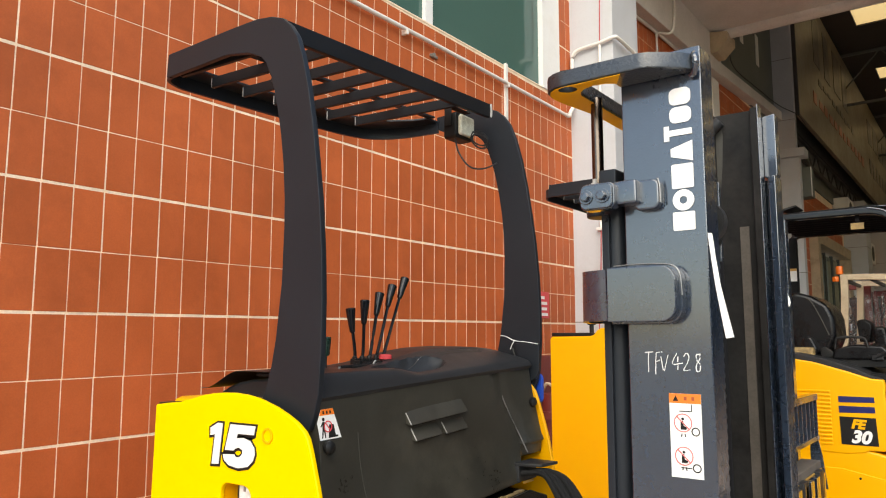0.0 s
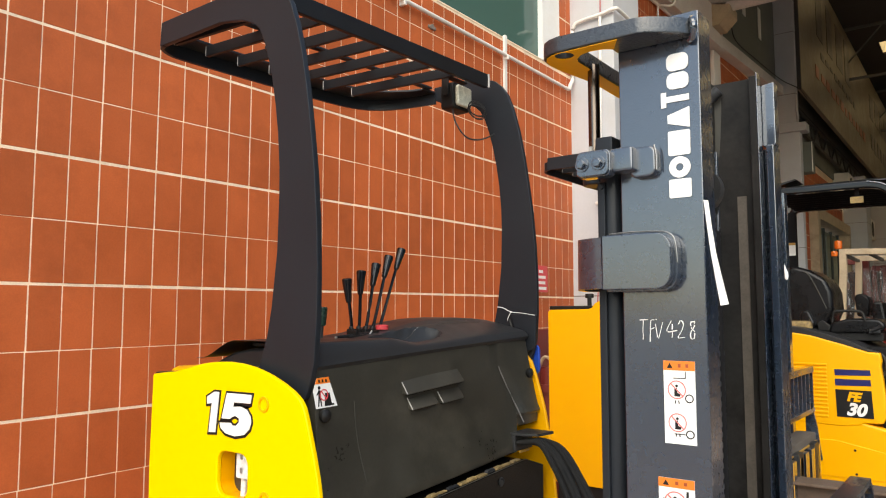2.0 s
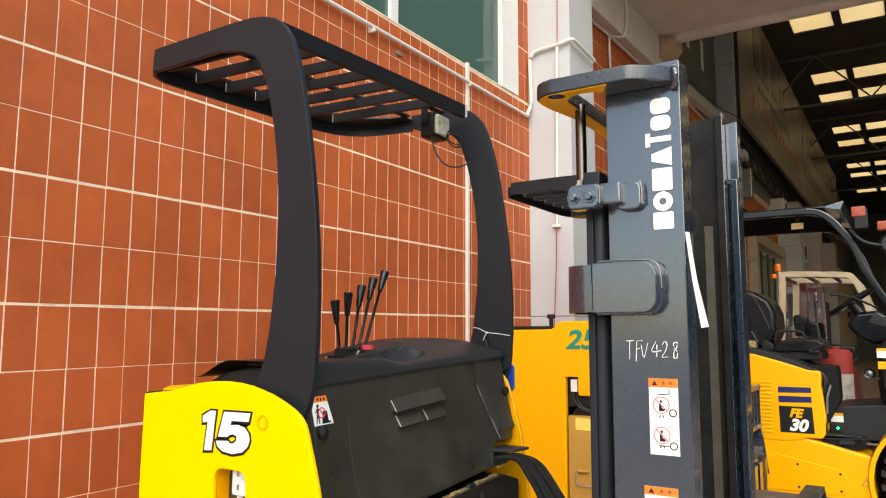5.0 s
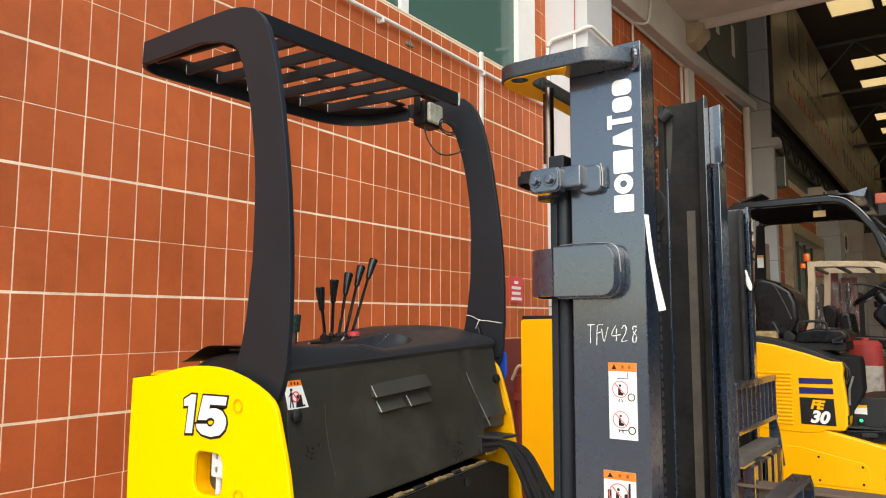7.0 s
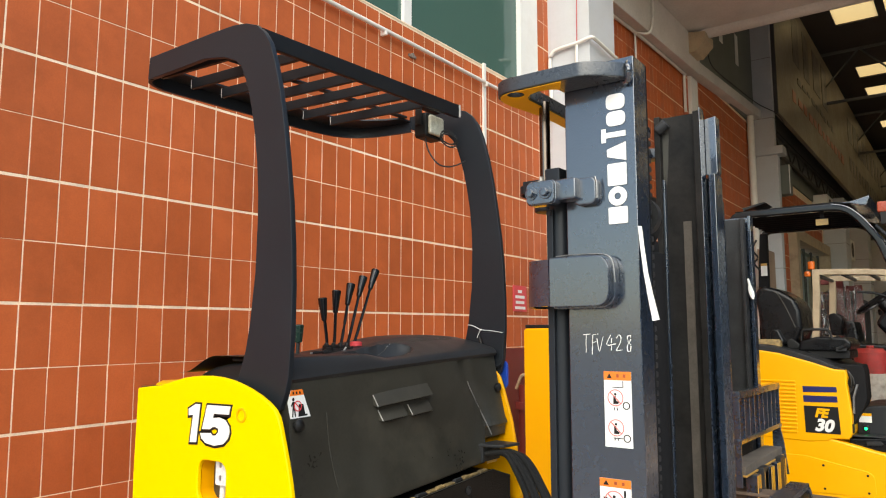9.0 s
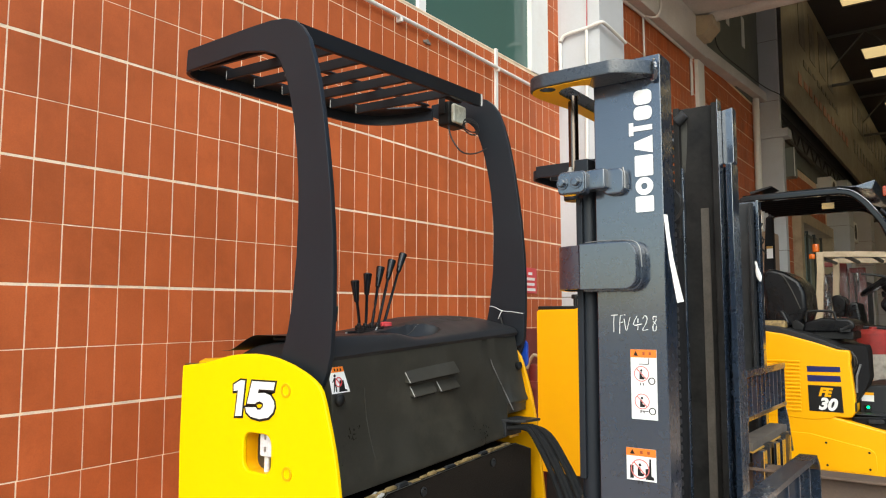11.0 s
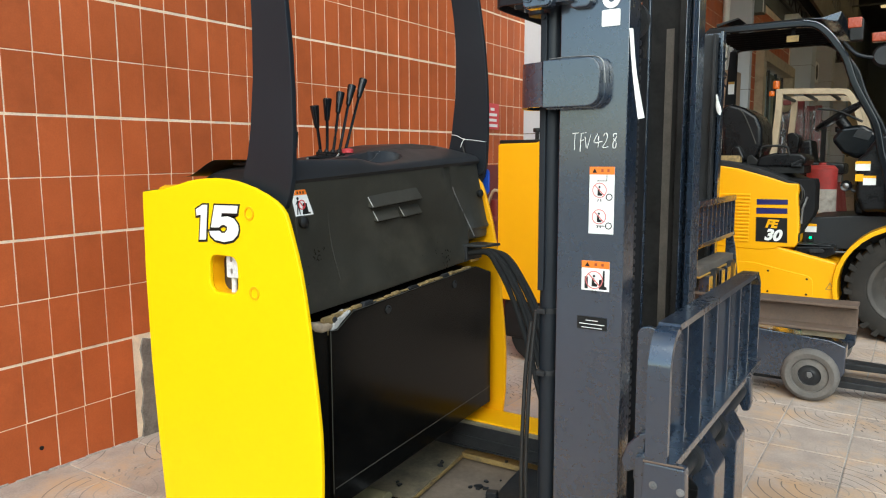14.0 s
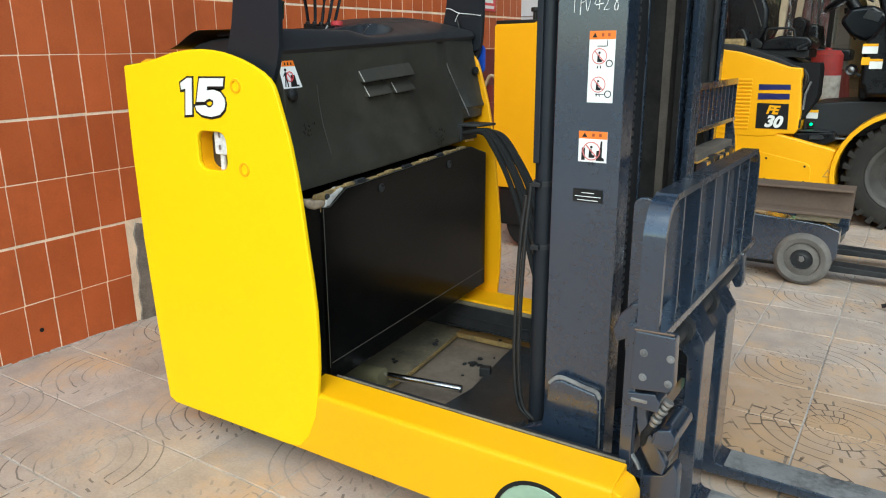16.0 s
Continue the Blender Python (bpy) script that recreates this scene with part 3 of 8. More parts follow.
# ---- window in the tiled wall ----
win = whole("window_1", joined(box(WX - 0.12, 4.922, 3.305, WX + 0.012, 5.206, 4.3, 0.004), box(WX - 0.12, 0.4, 4.22, WX + 0.006, 4.922, 4.3, 0.004), box(WX - 0.12, 0.4, 3.305, WX + 0.006, 0.48, 4.22, 0.004)), M_PAINT_W, "white-framed window with dark green glass", "window", kind="structure")
for y in (2.0, 3.437):
    part("mullion", box(WX - 0.08, y, 3.306, WX - 0.004, y + 0.08, 4.22, 0.004), M_PAINT_W, win)
for y0, y1 in ((0.48, 2.0), (2.08, 3.437), (3.517, 4.922)):
    part("pane", box(WX - 0.04, y0, 3.306, WX - 0.03, y1, 4.22, 0), M_GLASS, win, "dark green glass pane")
part("sill_bead", box(WX - 0.03, 0.48, 3.300, WX + 0.003, 4.922, 3.312, 0.002), M_GROUT, win)

# far door opening
door = whole("door_1", joined(box(WX - 0.2, 15.3, 0, WX + 0.16, 15.55, 3.4, 0.006), box(WX - 0.2, 19.1, 0, WX + 0.16, 19.3, 3.4, 0.006), box(WX - 0.2, 15.55, 3.18, WX + 0.16, 19.1, 3.4, 0.006)), M_CREAM, "cream-framed glazed doorway in the far wall", "door", kind="structure")
for k in range(4):
    part("pane", box(WX - 0.1, 15.62 + k * 0.88, 0.1, WX - 0.08, 16.36 + k * 0.88, 3.12, 0), M_GLASS, door)
    part("stile", box(WX - 0.12, 16.36 + k * 0.88, 0.0, WX - 0.06, 16.44 + k * 0.88, 3.18, 0.004), M_DARKST, door)

# ---- hall roof ----
ROWS_Y = (16.3, 20.3, 22.2, 26.0, 28.0, 32.0, 34.0, 38.0)
RZ = 8.0
spans = [(-1.90 + 0.95 * k, -1.90 + 0.95 * k + 0.80) for k in range(13)]


def flat(bm, x0, y0, x1, y1, z):
    bm.faces.new([bm.verts.new(p) for p in ((x0, y0, z), (x1, y0, z), (x1, y1, z), (x0, y1, z))])


gaps = [[(a, y), (b, y), (b, y + 0.95), (a, y + 0.95)] for y in ROWS_Y for a, b in spans]
roof = prism([(WX, 9.05), (21.0, 9.05), (21.0, 46.0), (WX, 46.0)], "z", RZ, RZ + 0.06, 0, holes=gaps)
ROOF = whole("ceiling_hall", roof, M_ROOF, "dark corrugated hall roof with translucent sheets", "ceiling", kind="structure")
sheets = bmesh.new()
for y in ROWS_Y:
    for a, b in spans:
        flat(sheets, a, y, b, y + 0.95, RZ + 0.03)
part("skylight", sheets, M_SHEET, ROOF, "translucent yellowish roof sheets")
# end and side walls added to shut daylight out of the hall
whole("wall_north", box(WX, 46.0, 0, 21.2, 46.2, 8.1, 0), M_DARKROOM, "added end wall that keeps the hall dark", "wall", kind="structure")
whole("wall_east", box(21.0, 9.05, 0, 21.2, 46.0, 8.1, 0), M_DARKROOM, "added side wall that keeps the hall dark", "wall", kind="structure")
# unseen wall added above the slab to keep sky light out of the hall
whole("wall_light_block", box(WX + 0.05, 9.05, 5.33, 21.0, 9.15, 8.1, 0), M_DARKROOM, "added unseen wall above the slab that blocks sky light", "wall", kind="structure")


M_TRUSS = stuff("grey_truss_paint", (0.13, 0.125, 0.11), 0.6, var=0.2, scale=4, bump=0.1)


def truss(y):
    t = thing("roof_truss", (8, y, 6.7), "pale steel lattice truss under the hall roof", "truss", "roof trusses")
    part("bottom_chord", box(WX, y - 0.03, 6.67, 21, y + 0.03, 6.73, 0.004), M_TRUSS, t)
    part("top_chord", box(WX, y - 0.03, 7.85, 21, y + 0.03, 7.91, 0.004), M_TRUSS, t)
    x, up = WX, True
    while x < 12:
        part("brace", rod((x, y, 6.7 if up else 7.88), (x + 1.1, y, 7.88 if up else 6.7), 0.02, 6), M_TRUSS, t)
        x, up = x + 1.1, not up
    return t


for y in (18.6, 24.4, 30.4):
    truss(y)

# ---- sign board along the hall wall ----
BX = -2.36
board = thing("sign_board", (BX, 22, 5.1), "long cream sign board with faded dark and red lettering", "sign", kind="")
part("panel", box(BX - 0.08, 13.0, 5.1, BX, 33.0, 7.75, 0.01), M_BOARD, board)
part("edge_trim", box(BX - 0.10, 12.95, 5.05, BX + 0.02, 13.0, 7.8, 0.004), M_DARKST, board)
rnd = random.Random(4)
def sign_row(y0, y1, z0, z1, mat, n):
    y = y0
    for k in range(n):
        w = (y1 - y0) / n
        part("letter_bar", box(BX + 0.001, y + 0.08 * w, z0 + rnd.uniform(0, 0.06), BX + 0.008, y + w * rnd.uniform(0.6, 0.85), z1 - rnd.uniform(0, 0.06), 0), mat, board)
        y += w
M_FADED = stuff("faded_dark_lettering", (0.07, 0.06, 0.055), 0.4, var=0.2, scale=4, bump=0.02)
M_FADRED = stuff("faded_red_lettering", (0.36, 0.09, 0.05), 0.4, var=0.2, scale=4, bump=0.02)
sign_row(14.6, 19.0, 6.5, 7.5, M_FADED, 4)
sign_row(14.4, 21.0, 5.65, 5.9, M_FADRED, 12)
sign_row(15.0, 19.5, 6.15, 6.3, M_FADED, 9)
sign_row(22.0, 31.5, 6.55, 7.3, M_FADED, 9)
sign_row(22.0, 31.5, 5.7, 6.15, M_FADED, 14)
lattice = [box(BX - 0.3, 13.0, 4.62, BX - 0.24, 33, 4.68, 0), box(BX - 0.3, 13.0, 5.0, BX - 0.24, 33, 5.05, 0)]
for k in range(40):
    lattice.append(rod((BX - 0.27, 13 + 0.5 * k, 4.65 if k % 2 else 5.02), (BX - 0.27, 13.5 + 0.5 * k, 5.02 if k % 2 else 4.65), 0.018, 5))
part("lattice_support", joined(*lattice), M_DARKST, board)
cable = whole("cable", tube(smooth_line([(WX + 0.30, 9.2, 5.0), (WX + 0.2, 9.8, 4.93), (WX + 0.17, 11.0, 5.02), (WX + 0.18, 12.5, 5.12), (BX + 0.02, 12.78, 5.0), (BX + 0.04, 13.3, 4.95)], 6), 0.007, 6), M_WIRE, "black cable slung along the ledge", "cable")

# ---- conduits on the wall ----
px = WX + 0.03
main_pipe = whole("conduit", tube(smooth_line([(px, 0.3, 3.165), (px, 2.0, 3.168), (px, 3.5, 3.17), (px, 5.263, 3.16)], 4), 0.0135, 12), M_PVC, "white pipe running along the tiled wall", "pipe")
for y in (0.9, 2.05, 3.2, 4.35):
    part("clip", box(WX, y, 3.136, px + 0.016, y + 0.02, 3.173, 0.004), M_PVC, main_pipe)
riser = [(px, 5.263, 3.16), (px, 5.325, 3.165), (px, 5.345, 3.20), (px + 0.01, 5.385, 3.30), (px + 0.0, 5.39, 3.64), (px + 0.02, 5.39, 3.71), (px + 0.07, 5.39, 3.742), (-2.45, 5.39, 3.756), (-2.335, 5.39, 3.775), (-2.305, 5.40, 3.778), (-2.30, 5.45, 3.776), (-2.30, 5.60, 3.769), (-2.30, 5.885, 3.748)]
part("bend", tube(smooth_line(riser, 4), 0.016, 12), M_PVC, main_pipe)
drop = whole("conduit", tube([(-2.447, 5.395, 3.75), (-2.458, 5.395, 3.0), (-2.472, 5.395, 2.2)], 0.013, 10), M_PVC, "thin white conduit down the column face", "pipe")
part("tee", box(-2.507, 5.375, 2.19, -2.437, 5.412, 2.215, 0.005), M_PVC, drop)
part("wire", tube(smooth_line([(-2.472, 5.39, 2.19), (-2.48, 5.39, 1.9), (-2.50, 5.39, 1.5), (-2.52, 5.385, 1.2)], 4), 0.004, 6), M_REDWIRE, drop, "thin red wire")
part("upper_wire", tube([(-2.432, 5.405, 4.7), (-2.447, 5.40, 3.77)], 0.004, 6), M_REDWIRE, drop, "thin red wire")
whole("conduit", box(WX, 4.352, 0.0, WX + 0.02, 4.384, 3.322, 0.003), M_PVC, "flat white cable trunking up the tiled wall", "pipe")
c2 = whole("conduit", tube(smooth_line([(WX + 0.17, 6.0, 4.70), (WX + 0.03, 6.4, 4.60), (WX + 0.03, 7.5, 4.63), (WX + 0.03, 9.02, 4.655), (WX + 0.03, 9.09, 4.60), (WX + 0.03, 9.10, 4.15)], 5), 0.018, 10), M_PVC, "white conduit bending down the tiled wall", "pipe")
part("branch", tube(smooth_line([(WX + 0.04, 7.45, 4.63), (WX + 0.17, 7.5, 4.62), (WX + 0.172, 7.6, 4.85), (WX + 0.172, 7.6, 5.14)], 4), 0.014, 8), M_PVC, c2)
part("drop", tube([(WX + 0.03, 7.42, 4.62), (WX + 0.03, 7.44, 3.6)], 0.012, 8), M_PVC, c2)

# small wall fittings
sgn = thing("wall_sign", (WX, 4.87, 1.58), "small red sign with white lines of writing", "sign")
part("plate", box(WX + 0.001, 4.765, 1.48, WX + 0.008, 4.97, 1.68, 0.002), M_REDV, sgn)
for k, (a, b) in enumerate(((0.07, 0.13), (0.03, 0.17), (0.035, 0.165), (0.025, 0.18))):
    part("text_bar", box(WX + 0.008, 4.765 + a, 1.645 - k * 0.042 - 0.022, WX + 0.0095, 4.765 + b, 1.645 - k * 0.042, 0), M_WHITE, sgn)
whole("pipe_stub", joined(rod((WX, 3.505, 3.105), (WX + 0.02, 3.505, 3.105), 0.016, 12), box(WX, 3.475, 3.095, WX + 0.012, 3.55, 3.113, 0.003)), M_CEMENT, "cement-smeared anchor in the tiled wall", "anchor")
whole("patch", prism([(1.690, 0.0), (1.90, 0.0), (1.90, 0.45), (1.80, 0.462), (1.755, 0.44), (1.715, 0.452), (1.70, 0.40), (1.712, 0.33), (1.698, 0.27), (1.706, 0.2), (1.692, 0.12), (1.70, 0.06)], "x", WX - 0.005, WX + 0.007, 0.003), M_CEMENT, "rough grey mortar patch at the wall foot", "mortar patch", kind="structure")
smear, rs = [], random.Random(21)
ys = 0.3
while ys < 1.68:
    w = rs.uniform(0.03, 0.14)
    smear.append(box(WX - 0.002, ys, -0.002, WX + rs.uniform(0.003, 0.018), ys + w, rs.uniform(0.001, 0.006), 0.002))
    ys += w * rs.uniform(0.7, 1.3)
whole("baseboard", joined(*smear), M_SMEAR, "rough pale mortar smeared along the wall foot", "mortar", kind="structure")
whole("wall_hole", rod((WX - 0.002, 1.246, 0.1), (WX + 0.0022, 1.246, 0.1), 0.009, 12), M_BLACKV, "small dark drill hole in a tile", "hole", kind="structure")
# fire hose box and pipe standing between the trucks
ext = thing("fire_pipe", (WX + 0.25, 4.55, 0), "dull red pipe stub tied with string", "pipe")
part("body", rod((WX + 0.25, 4.55, 0), (WX + 0.25, 4.55, 0.95), 0.07, 18, 0.01), M_REDP, ext)
part("collar", lathe([(0.07, 0.0), (0.095, 0.0), (0.095, 0.05), (0.07, 0.05)], (WX + 0.25, 4.55, 0.78), "z", 20), M_REDP, ext)
part("string", tube(smooth_line([(WX + 0.18, 4.5, 0.92), (WX + 0.25, 4.48, 1.02), (WX + 0.31, 4.52, 0.95), (WX + 0.28, 4.5, 0.86)], 5), 0.012, 6), M_CREAM, ext)
whole("wall_panel", box(WX + 0.001, 4.42, 0.0, WX + 0.012, 5.40, 1.2, 0.003), M_REDP, "dark red painted board at the wall foot", "panel")


# ---- reach truck with the number 15 ----
def decal(parent, x0, z0, x1, z1, y, head=0.2, rows=0, picto="person"):
    """A white warning label with an orange head and a simple pictogram, facing -y."""
    d = part("warning_label", box(x0, y - 0.0012, z0, x1, y, z1, 0), M_WHITE, parent, "white warning label with an orange head")
    zt = z1 - (z1 - z0) * head
    part("label_head", box(x0, y - 0.0018, zt, x1, y - 0.0012, z1, 0), M_ORANGE, d)
    w = x1 - x0
    zh = z1 - zt
    part("warning_mark", prism([(x0 + 0.12 * w, zt + 0.22 * zh), (x0 + 0.30 * w, zt + 0.22 * zh), (x0 + 0.21 * w, z1 - 0.2 * zh)], "y", y - 0.0024, y - 0.0018, 0), M_BLACKV, d)
    for k in range(2):
        part("text_bar", box(x0 + w * (0.47 + 0.24 * k), y - 0.0022, zt + zh * 0.32, x0 + w * (0.56 + 0.24 * k), y - 0.0018, z1 - zh * 0.3, 0), M_RUSTINK, d)
    return d


def no_entry(parent, cx, cz, r, y):
    ring = prism(disc(cx, cz, r, 28), "y", y - 0.0022, y - 0.0014, 0, holes=[disc(cx, cz, r * 0.90, 28)])
    part("ban_ring", ring, M_REDINK, parent)
    part("ban_bar", prism([(cx - 0.69 * r, cz + 0.61 * r), (cx - 0.61 * r, cz + 0.69 * r), (cx + 0.69 * r, cz - 0.61 * r), (cx + 0.61 * r, cz - 0.69 * r)], "y", y - 0.0024, y - 0.0014, 0), M_REDINK, parent)
    part("figure", prism([(cx - 0.28 * r, cz - 0.72 * r), (cx + 0.32 * r, cz - 0.72 * r), (cx + 0.42 * r, cz - 0.5 * r), (cx + 0.05 * r, cz - 0.32 * r), (cx + 0.02 * r, cz + 0.22 * r), (cx - 0.26 * r, cz + 0.18 * r)], "y", y - 0.0018, y - 0.0013, 0), M_BLACKV, parent)
    part("figure", prism(disc(cx - 0.02 * r, cz + 0.42 * r, 0.15 * r, 12), "y", y - 0.0018, y - 0.0013, 0), M_BLACKV, parent)
    for k in (-1, 1):
        part("tick_mark", prism([(cx + (0.22 * k - 0.05) * r, cz - 1.5 * r), (cx + (0.22 * k + 0.08) * r, cz - 1.5 * r), (cx + (0.16 * k + 0.06) * r, cz - 1.15 * r), (cx + (0.16 * k - 0.04) * r, cz - 1.15 * r)], "y", y - 0.0018, y - 0.0013, 0), M_BLACKV, parent)


def mirror(bm, c):
    """Turns a part over to the truck's other side, about y = c."""
    bm.transform(Matrix.Translation((0, 2 * c, 0)) @ Matrix.Diagonal((1, -1, 1, 1)))
    bmesh.ops.recalc_face_normals(bm, faces=bm.faces)
    return bm


PANEL = [(-1.849, 1.140), (-1.80, 1.146), (-1.74, 1.152), (-1.68, 1.165), (-1.634, 1.1755), (-1.595, 1.181), (-1.56, 1.184), (-1.515, 1.1855), (-1.467, 1.183), (-1.43, 1.178), (-1.40, 1.1715), (-1.358, 1.160), (-1.317, 1.1445), (-1.283, 1.1285), (-1.259, 1.112), (-1.245, 1.095), (-1.235, 1.070), (-1.226, 1.042), (-1.211, 0.995), (-1.197, 0.945), (-1.184, 0.88), (-1.173, 0.81), (-1.159, 0.695), (-1.147, 0.60), (-1.139, 0.52), (-1.137, 0.43), (-1.139, 0.35), (-1.148, 0.27), (-1.162, 0.20), (-1.19, 0.135), (-1.225, 0.095), (-1.27, 0.085), (-1.77, 0.082), (-1.80, 0.095), (-1.825, 0.35), (-1.845, 0.62), (-1.853, 0.9)]
C15 = 1.68


# bold slanted numerals, as outlines in (x, z)
ONE = [(-1.597, 1.096), (-1.567, 1.110), (-1.548, 1.110), (-1.560, 1.011), (-1.587, 1.009), (-1.577, 1.081), (-1.596, 1.078)]
FIVE = [(-1.517, 1.110), (-1.422, 1.111), (-1.427, 1.090), (-1.489, 1.089), (-1.492, 1.078), (-1.465, 1.081), (-1.440, 1.075), (-1.425, 1.060), (-1.422, 1.046), (-1.428, 1.030), (-1.447, 1.015), (-1.482, 1.008), (-1.519, 1.012), (-1.538, 1.023), (-1.543, 1.036), (-1.500, 1.039), (-1.493, 1.033), (-1.479, 1.034), (-1.468, 1.043), (-1.468, 1.052), (-1.482, 1.057), (-1.496, 1.053), (-1.503, 1.048), (-1.536, 1.047)]


def grown(pts, d):
    """An outline pushed outward by d at every corner."""
    area = sum(a[0] * b[1] - b[0] * a[1] for a, b in zip(pts, pts[1:] + pts[:1]))
    s = 1 if area > 0 else -1
    out = []
    for k, p in enumerate(pts):
        a, b = Vector(pts[k - 1]), Vector(pts[(k + 1) % len(pts)])
        p = Vector(p)
        n1 = Vector(((p - a).y, -(p - a).x)).normalized()
        n2 = Vector(((b - p).y, -(b - p).x)).normalized()
        m = n1 + n2
        m = m.normalized() if m.length > 0.3 else n1
        out.append(tuple(p + s * d * m / max(0.6, m.dot(n1))))
    return out


def seam_z(y):
    """Height of the seam between the hood and the console."""
    return 1.181 + 0.053 * (y - 1.2285)


def ease(a):
    a = min(1, max(0, a))
    return a * a * (3 - 2 * a)


def truck_15():
    t = thing("reach_truck", (-1.2, C15, 0), "yellow stand-on reach truck with black hood, guard and charcoal mast", "forklift")
    # side panels
    hole = rounded(-1.552, 0.862, -1.436, 0.968, 0.028)
    near = part("side_panel", prism(PANEL, "y", 1.15, 1.164, 0.005, 3, holes=[hole]), M_YEL, t, "bright yellow side panel with a recess")
    part("recess_wall", prism(rounded(-1.575, 0.84, -1.42, 0.99, 0.03), "y", 1.1645, 1.225, 0, holes=[rounded(-1.553, 0.861, -1.435, 0.969, 0.028)]), M_YEL2, near)
    # the back is browned to carry the shade inside the recess
    part("recess", box(-1.575, 1.2255, 0.84, -1.42, 1.235, 0.99, 0), M_RUST, near, "brown back of the recess, shade put into its colour")
    plug = part("connector", box(-1.506, 1.170, 0.903, -1.437, 1.222, 0.985, 0.005), M_PLUG, near, "grey-white connector with two leads")
    for z in (0.917, 0.950):
        part("clip", box(-1.485, 1.167, z, -1.478, 1.171, z + 0.014, 0.002), M_BOLT, plug)
    for k in range(2):
        part("plug_wire", rod((-1.492 + 0.033 * k, 1.186, 0.835), (-1.490 + 0.033 * k, 1.186, 0.905), 0.0085, 10), M_PLUG, plug)
    for cx, cz in ((-1.380, 1.092), (-1.369, 0.874)):
        part("screw_boss", prism(disc(cx, cz, 0.019), "y", 1.1465, 1.151, 0.001, holes=[disc(cx, cz, 0.013)]), M_YEL2, near)
    for glyph in (ONE, FIVE):
        edge = [(x - 0.001, z - 0.001) for x, z in grown(glyph, 0.0058)]
        part("number_shadow", prism(edge, "y", 1.1485, 1.151, 0), M_BLACKV, near, "black outline of the number")
        part("number", prism(glyph, "y", 1.1468, 1.1485, 0), M_WHITE, near, "white numeral of the number 15")
    over = [(x - 0.018 if x > -1.35 else x, z + 0.05 * min(1, max(0, (z - 0.3) / 0.6))) for x, z in PANEL]
    # the far panel takes the deeper yellow, the near one the brighter
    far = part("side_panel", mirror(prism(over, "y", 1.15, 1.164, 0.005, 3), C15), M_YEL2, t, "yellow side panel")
    part("panel_trim", prism([(-1.868, 1.125), (-1.868, 1.144), (-1.71, 1.155), (-1.63, 1.170), (-1.61, 1.15)], "y", 1.166, 1.235, 0.006), M_BLACKV, t)
    for y in (1.226, 2.165):
        part("knob", lathe([(0, 0), (0.012, 0), (0.0155, 0.006), (0.0155, 0.014), (0.009, 0.019), (0, 0.019)], (-1.262, y, 1.068 if y < 1.5 else 1.11), "x", 18), M_BLACKV, t)
    part("blue_bracket", prism(rounded(-1.42, 1.10, -1.256, 1.203, 0.02), "y", 2.236, 2.25, 0.006), M_BLUE, far, "small bright blue bracket")
    # hood front, with a crease near its far end
    hood = bmesh.new()
    prof = [(-1.245, 0.0), (-1.242, 0.03), (-1.250, 0.95), (-1.257, 1.01), (-1.262, 1.07), (-1.265, 1.11), (-1.268, 1.15), (-1.274, -0.006), (-1.285, 0.0), (-1.34, -0.004), (-1.7, -0.02), (-1.7, 0.80)]
    rows, ny = [], 96
    for k in range(ny + 1):
        s = k / ny
        y = 1.204 + s * (2.192 - 1.204)
        low = 0.8155 + 0.0645 * (y - 1.2566) + 0.075 * ease((y - 2.062) / 0.012)
        w = ease((y - 2.0) / 0.17)
        row = []
        for j, (x, z) in enumerate(prof):
            zz = seam_z(y) + z if 6 < j < 11 else low + z if j < 2 else max(z, low + 0.04) if j == 2 else z
            dx = 0.0
            if j < 9:
                dx = (0.010 if j < 2 else -0.014) * math.sin(math.pi * min(1, s * 1.05))
                dx -= 0.020 * ease((y - 2.05) / 0.03) if j < 2 else 0
                dx += w * min(0.026, max(-0.010, (1.135 - zz) * 0.16))
                dx -= 0.011 * math.exp(-((y - 1.996 - 0.48 * (1.173 - zz)) / 0.016) ** 2) * ease((zz - 0.90) / 0.06)
            row.append(hood.verts.new((x + dx, y, zz)))
        rows.append(row)
    for a, b in zip(rows, rows[1:]):
        for j in range(len(prof)):
            jj = (j + 1) % len(prof)
            hood.faces.new((a[j], a[jj], b[jj], b[j]))
    hood.faces.new(rows[0])
    hood.faces.new(rows[-1][::-1])
    hd = part("hood", finish(hood, 0.004, 2, 1.0), M_HOOD, t, "scuffed black plastic battery hood")
    for s0, s1, z0 in ((1.530, 1.790, 1.090), (1.552, 1.664, 1.047), (1.688, 1.790, 1.053)):
        def sloped(bm):
            for v in bm.verts:
                v.co.z += (v.co.y - s0) * 0.068
            return bm
        pts = [(-1.281, z0 + 0.037), (-1.262, z0 + 0.012), (-1.2545, z0 + 0.001), (-1.258, z0 - 0.001), (-1.281, z0 + 0.003)]
        lo = part("louvre", sloped(prism(pts, "y", s0, s1, 0.0015)), M_HOOD, hd)
        # black strip paints the shade of the opening below the louvre
        part("slot", sloped(box(-1.282, s0 + 0.012, z0 - 0.0035, -1.262, s1 - 0.004, z0 - 0.0012, 0)), M_BLACKV, lo, "black strip for the unlit opening under the louvre")
        edge = [(-1.2765, s0 - 0.0005, z0 + 0.032), (-1.263, s0 - 0.0005, z0 + 0.012), (-1.256, s0 - 0.0005, z0 + 0.002)]
        part("worn_edge", joined(tube(edge, 0.0017, 5), tube([(-1.2725, s0 + 0.001, z0 + 0.024), (-1.258, s0 + 0.009, z0 + 0.002)], 0.0011, 5)), M_WORN, lo, "worn pale edge")
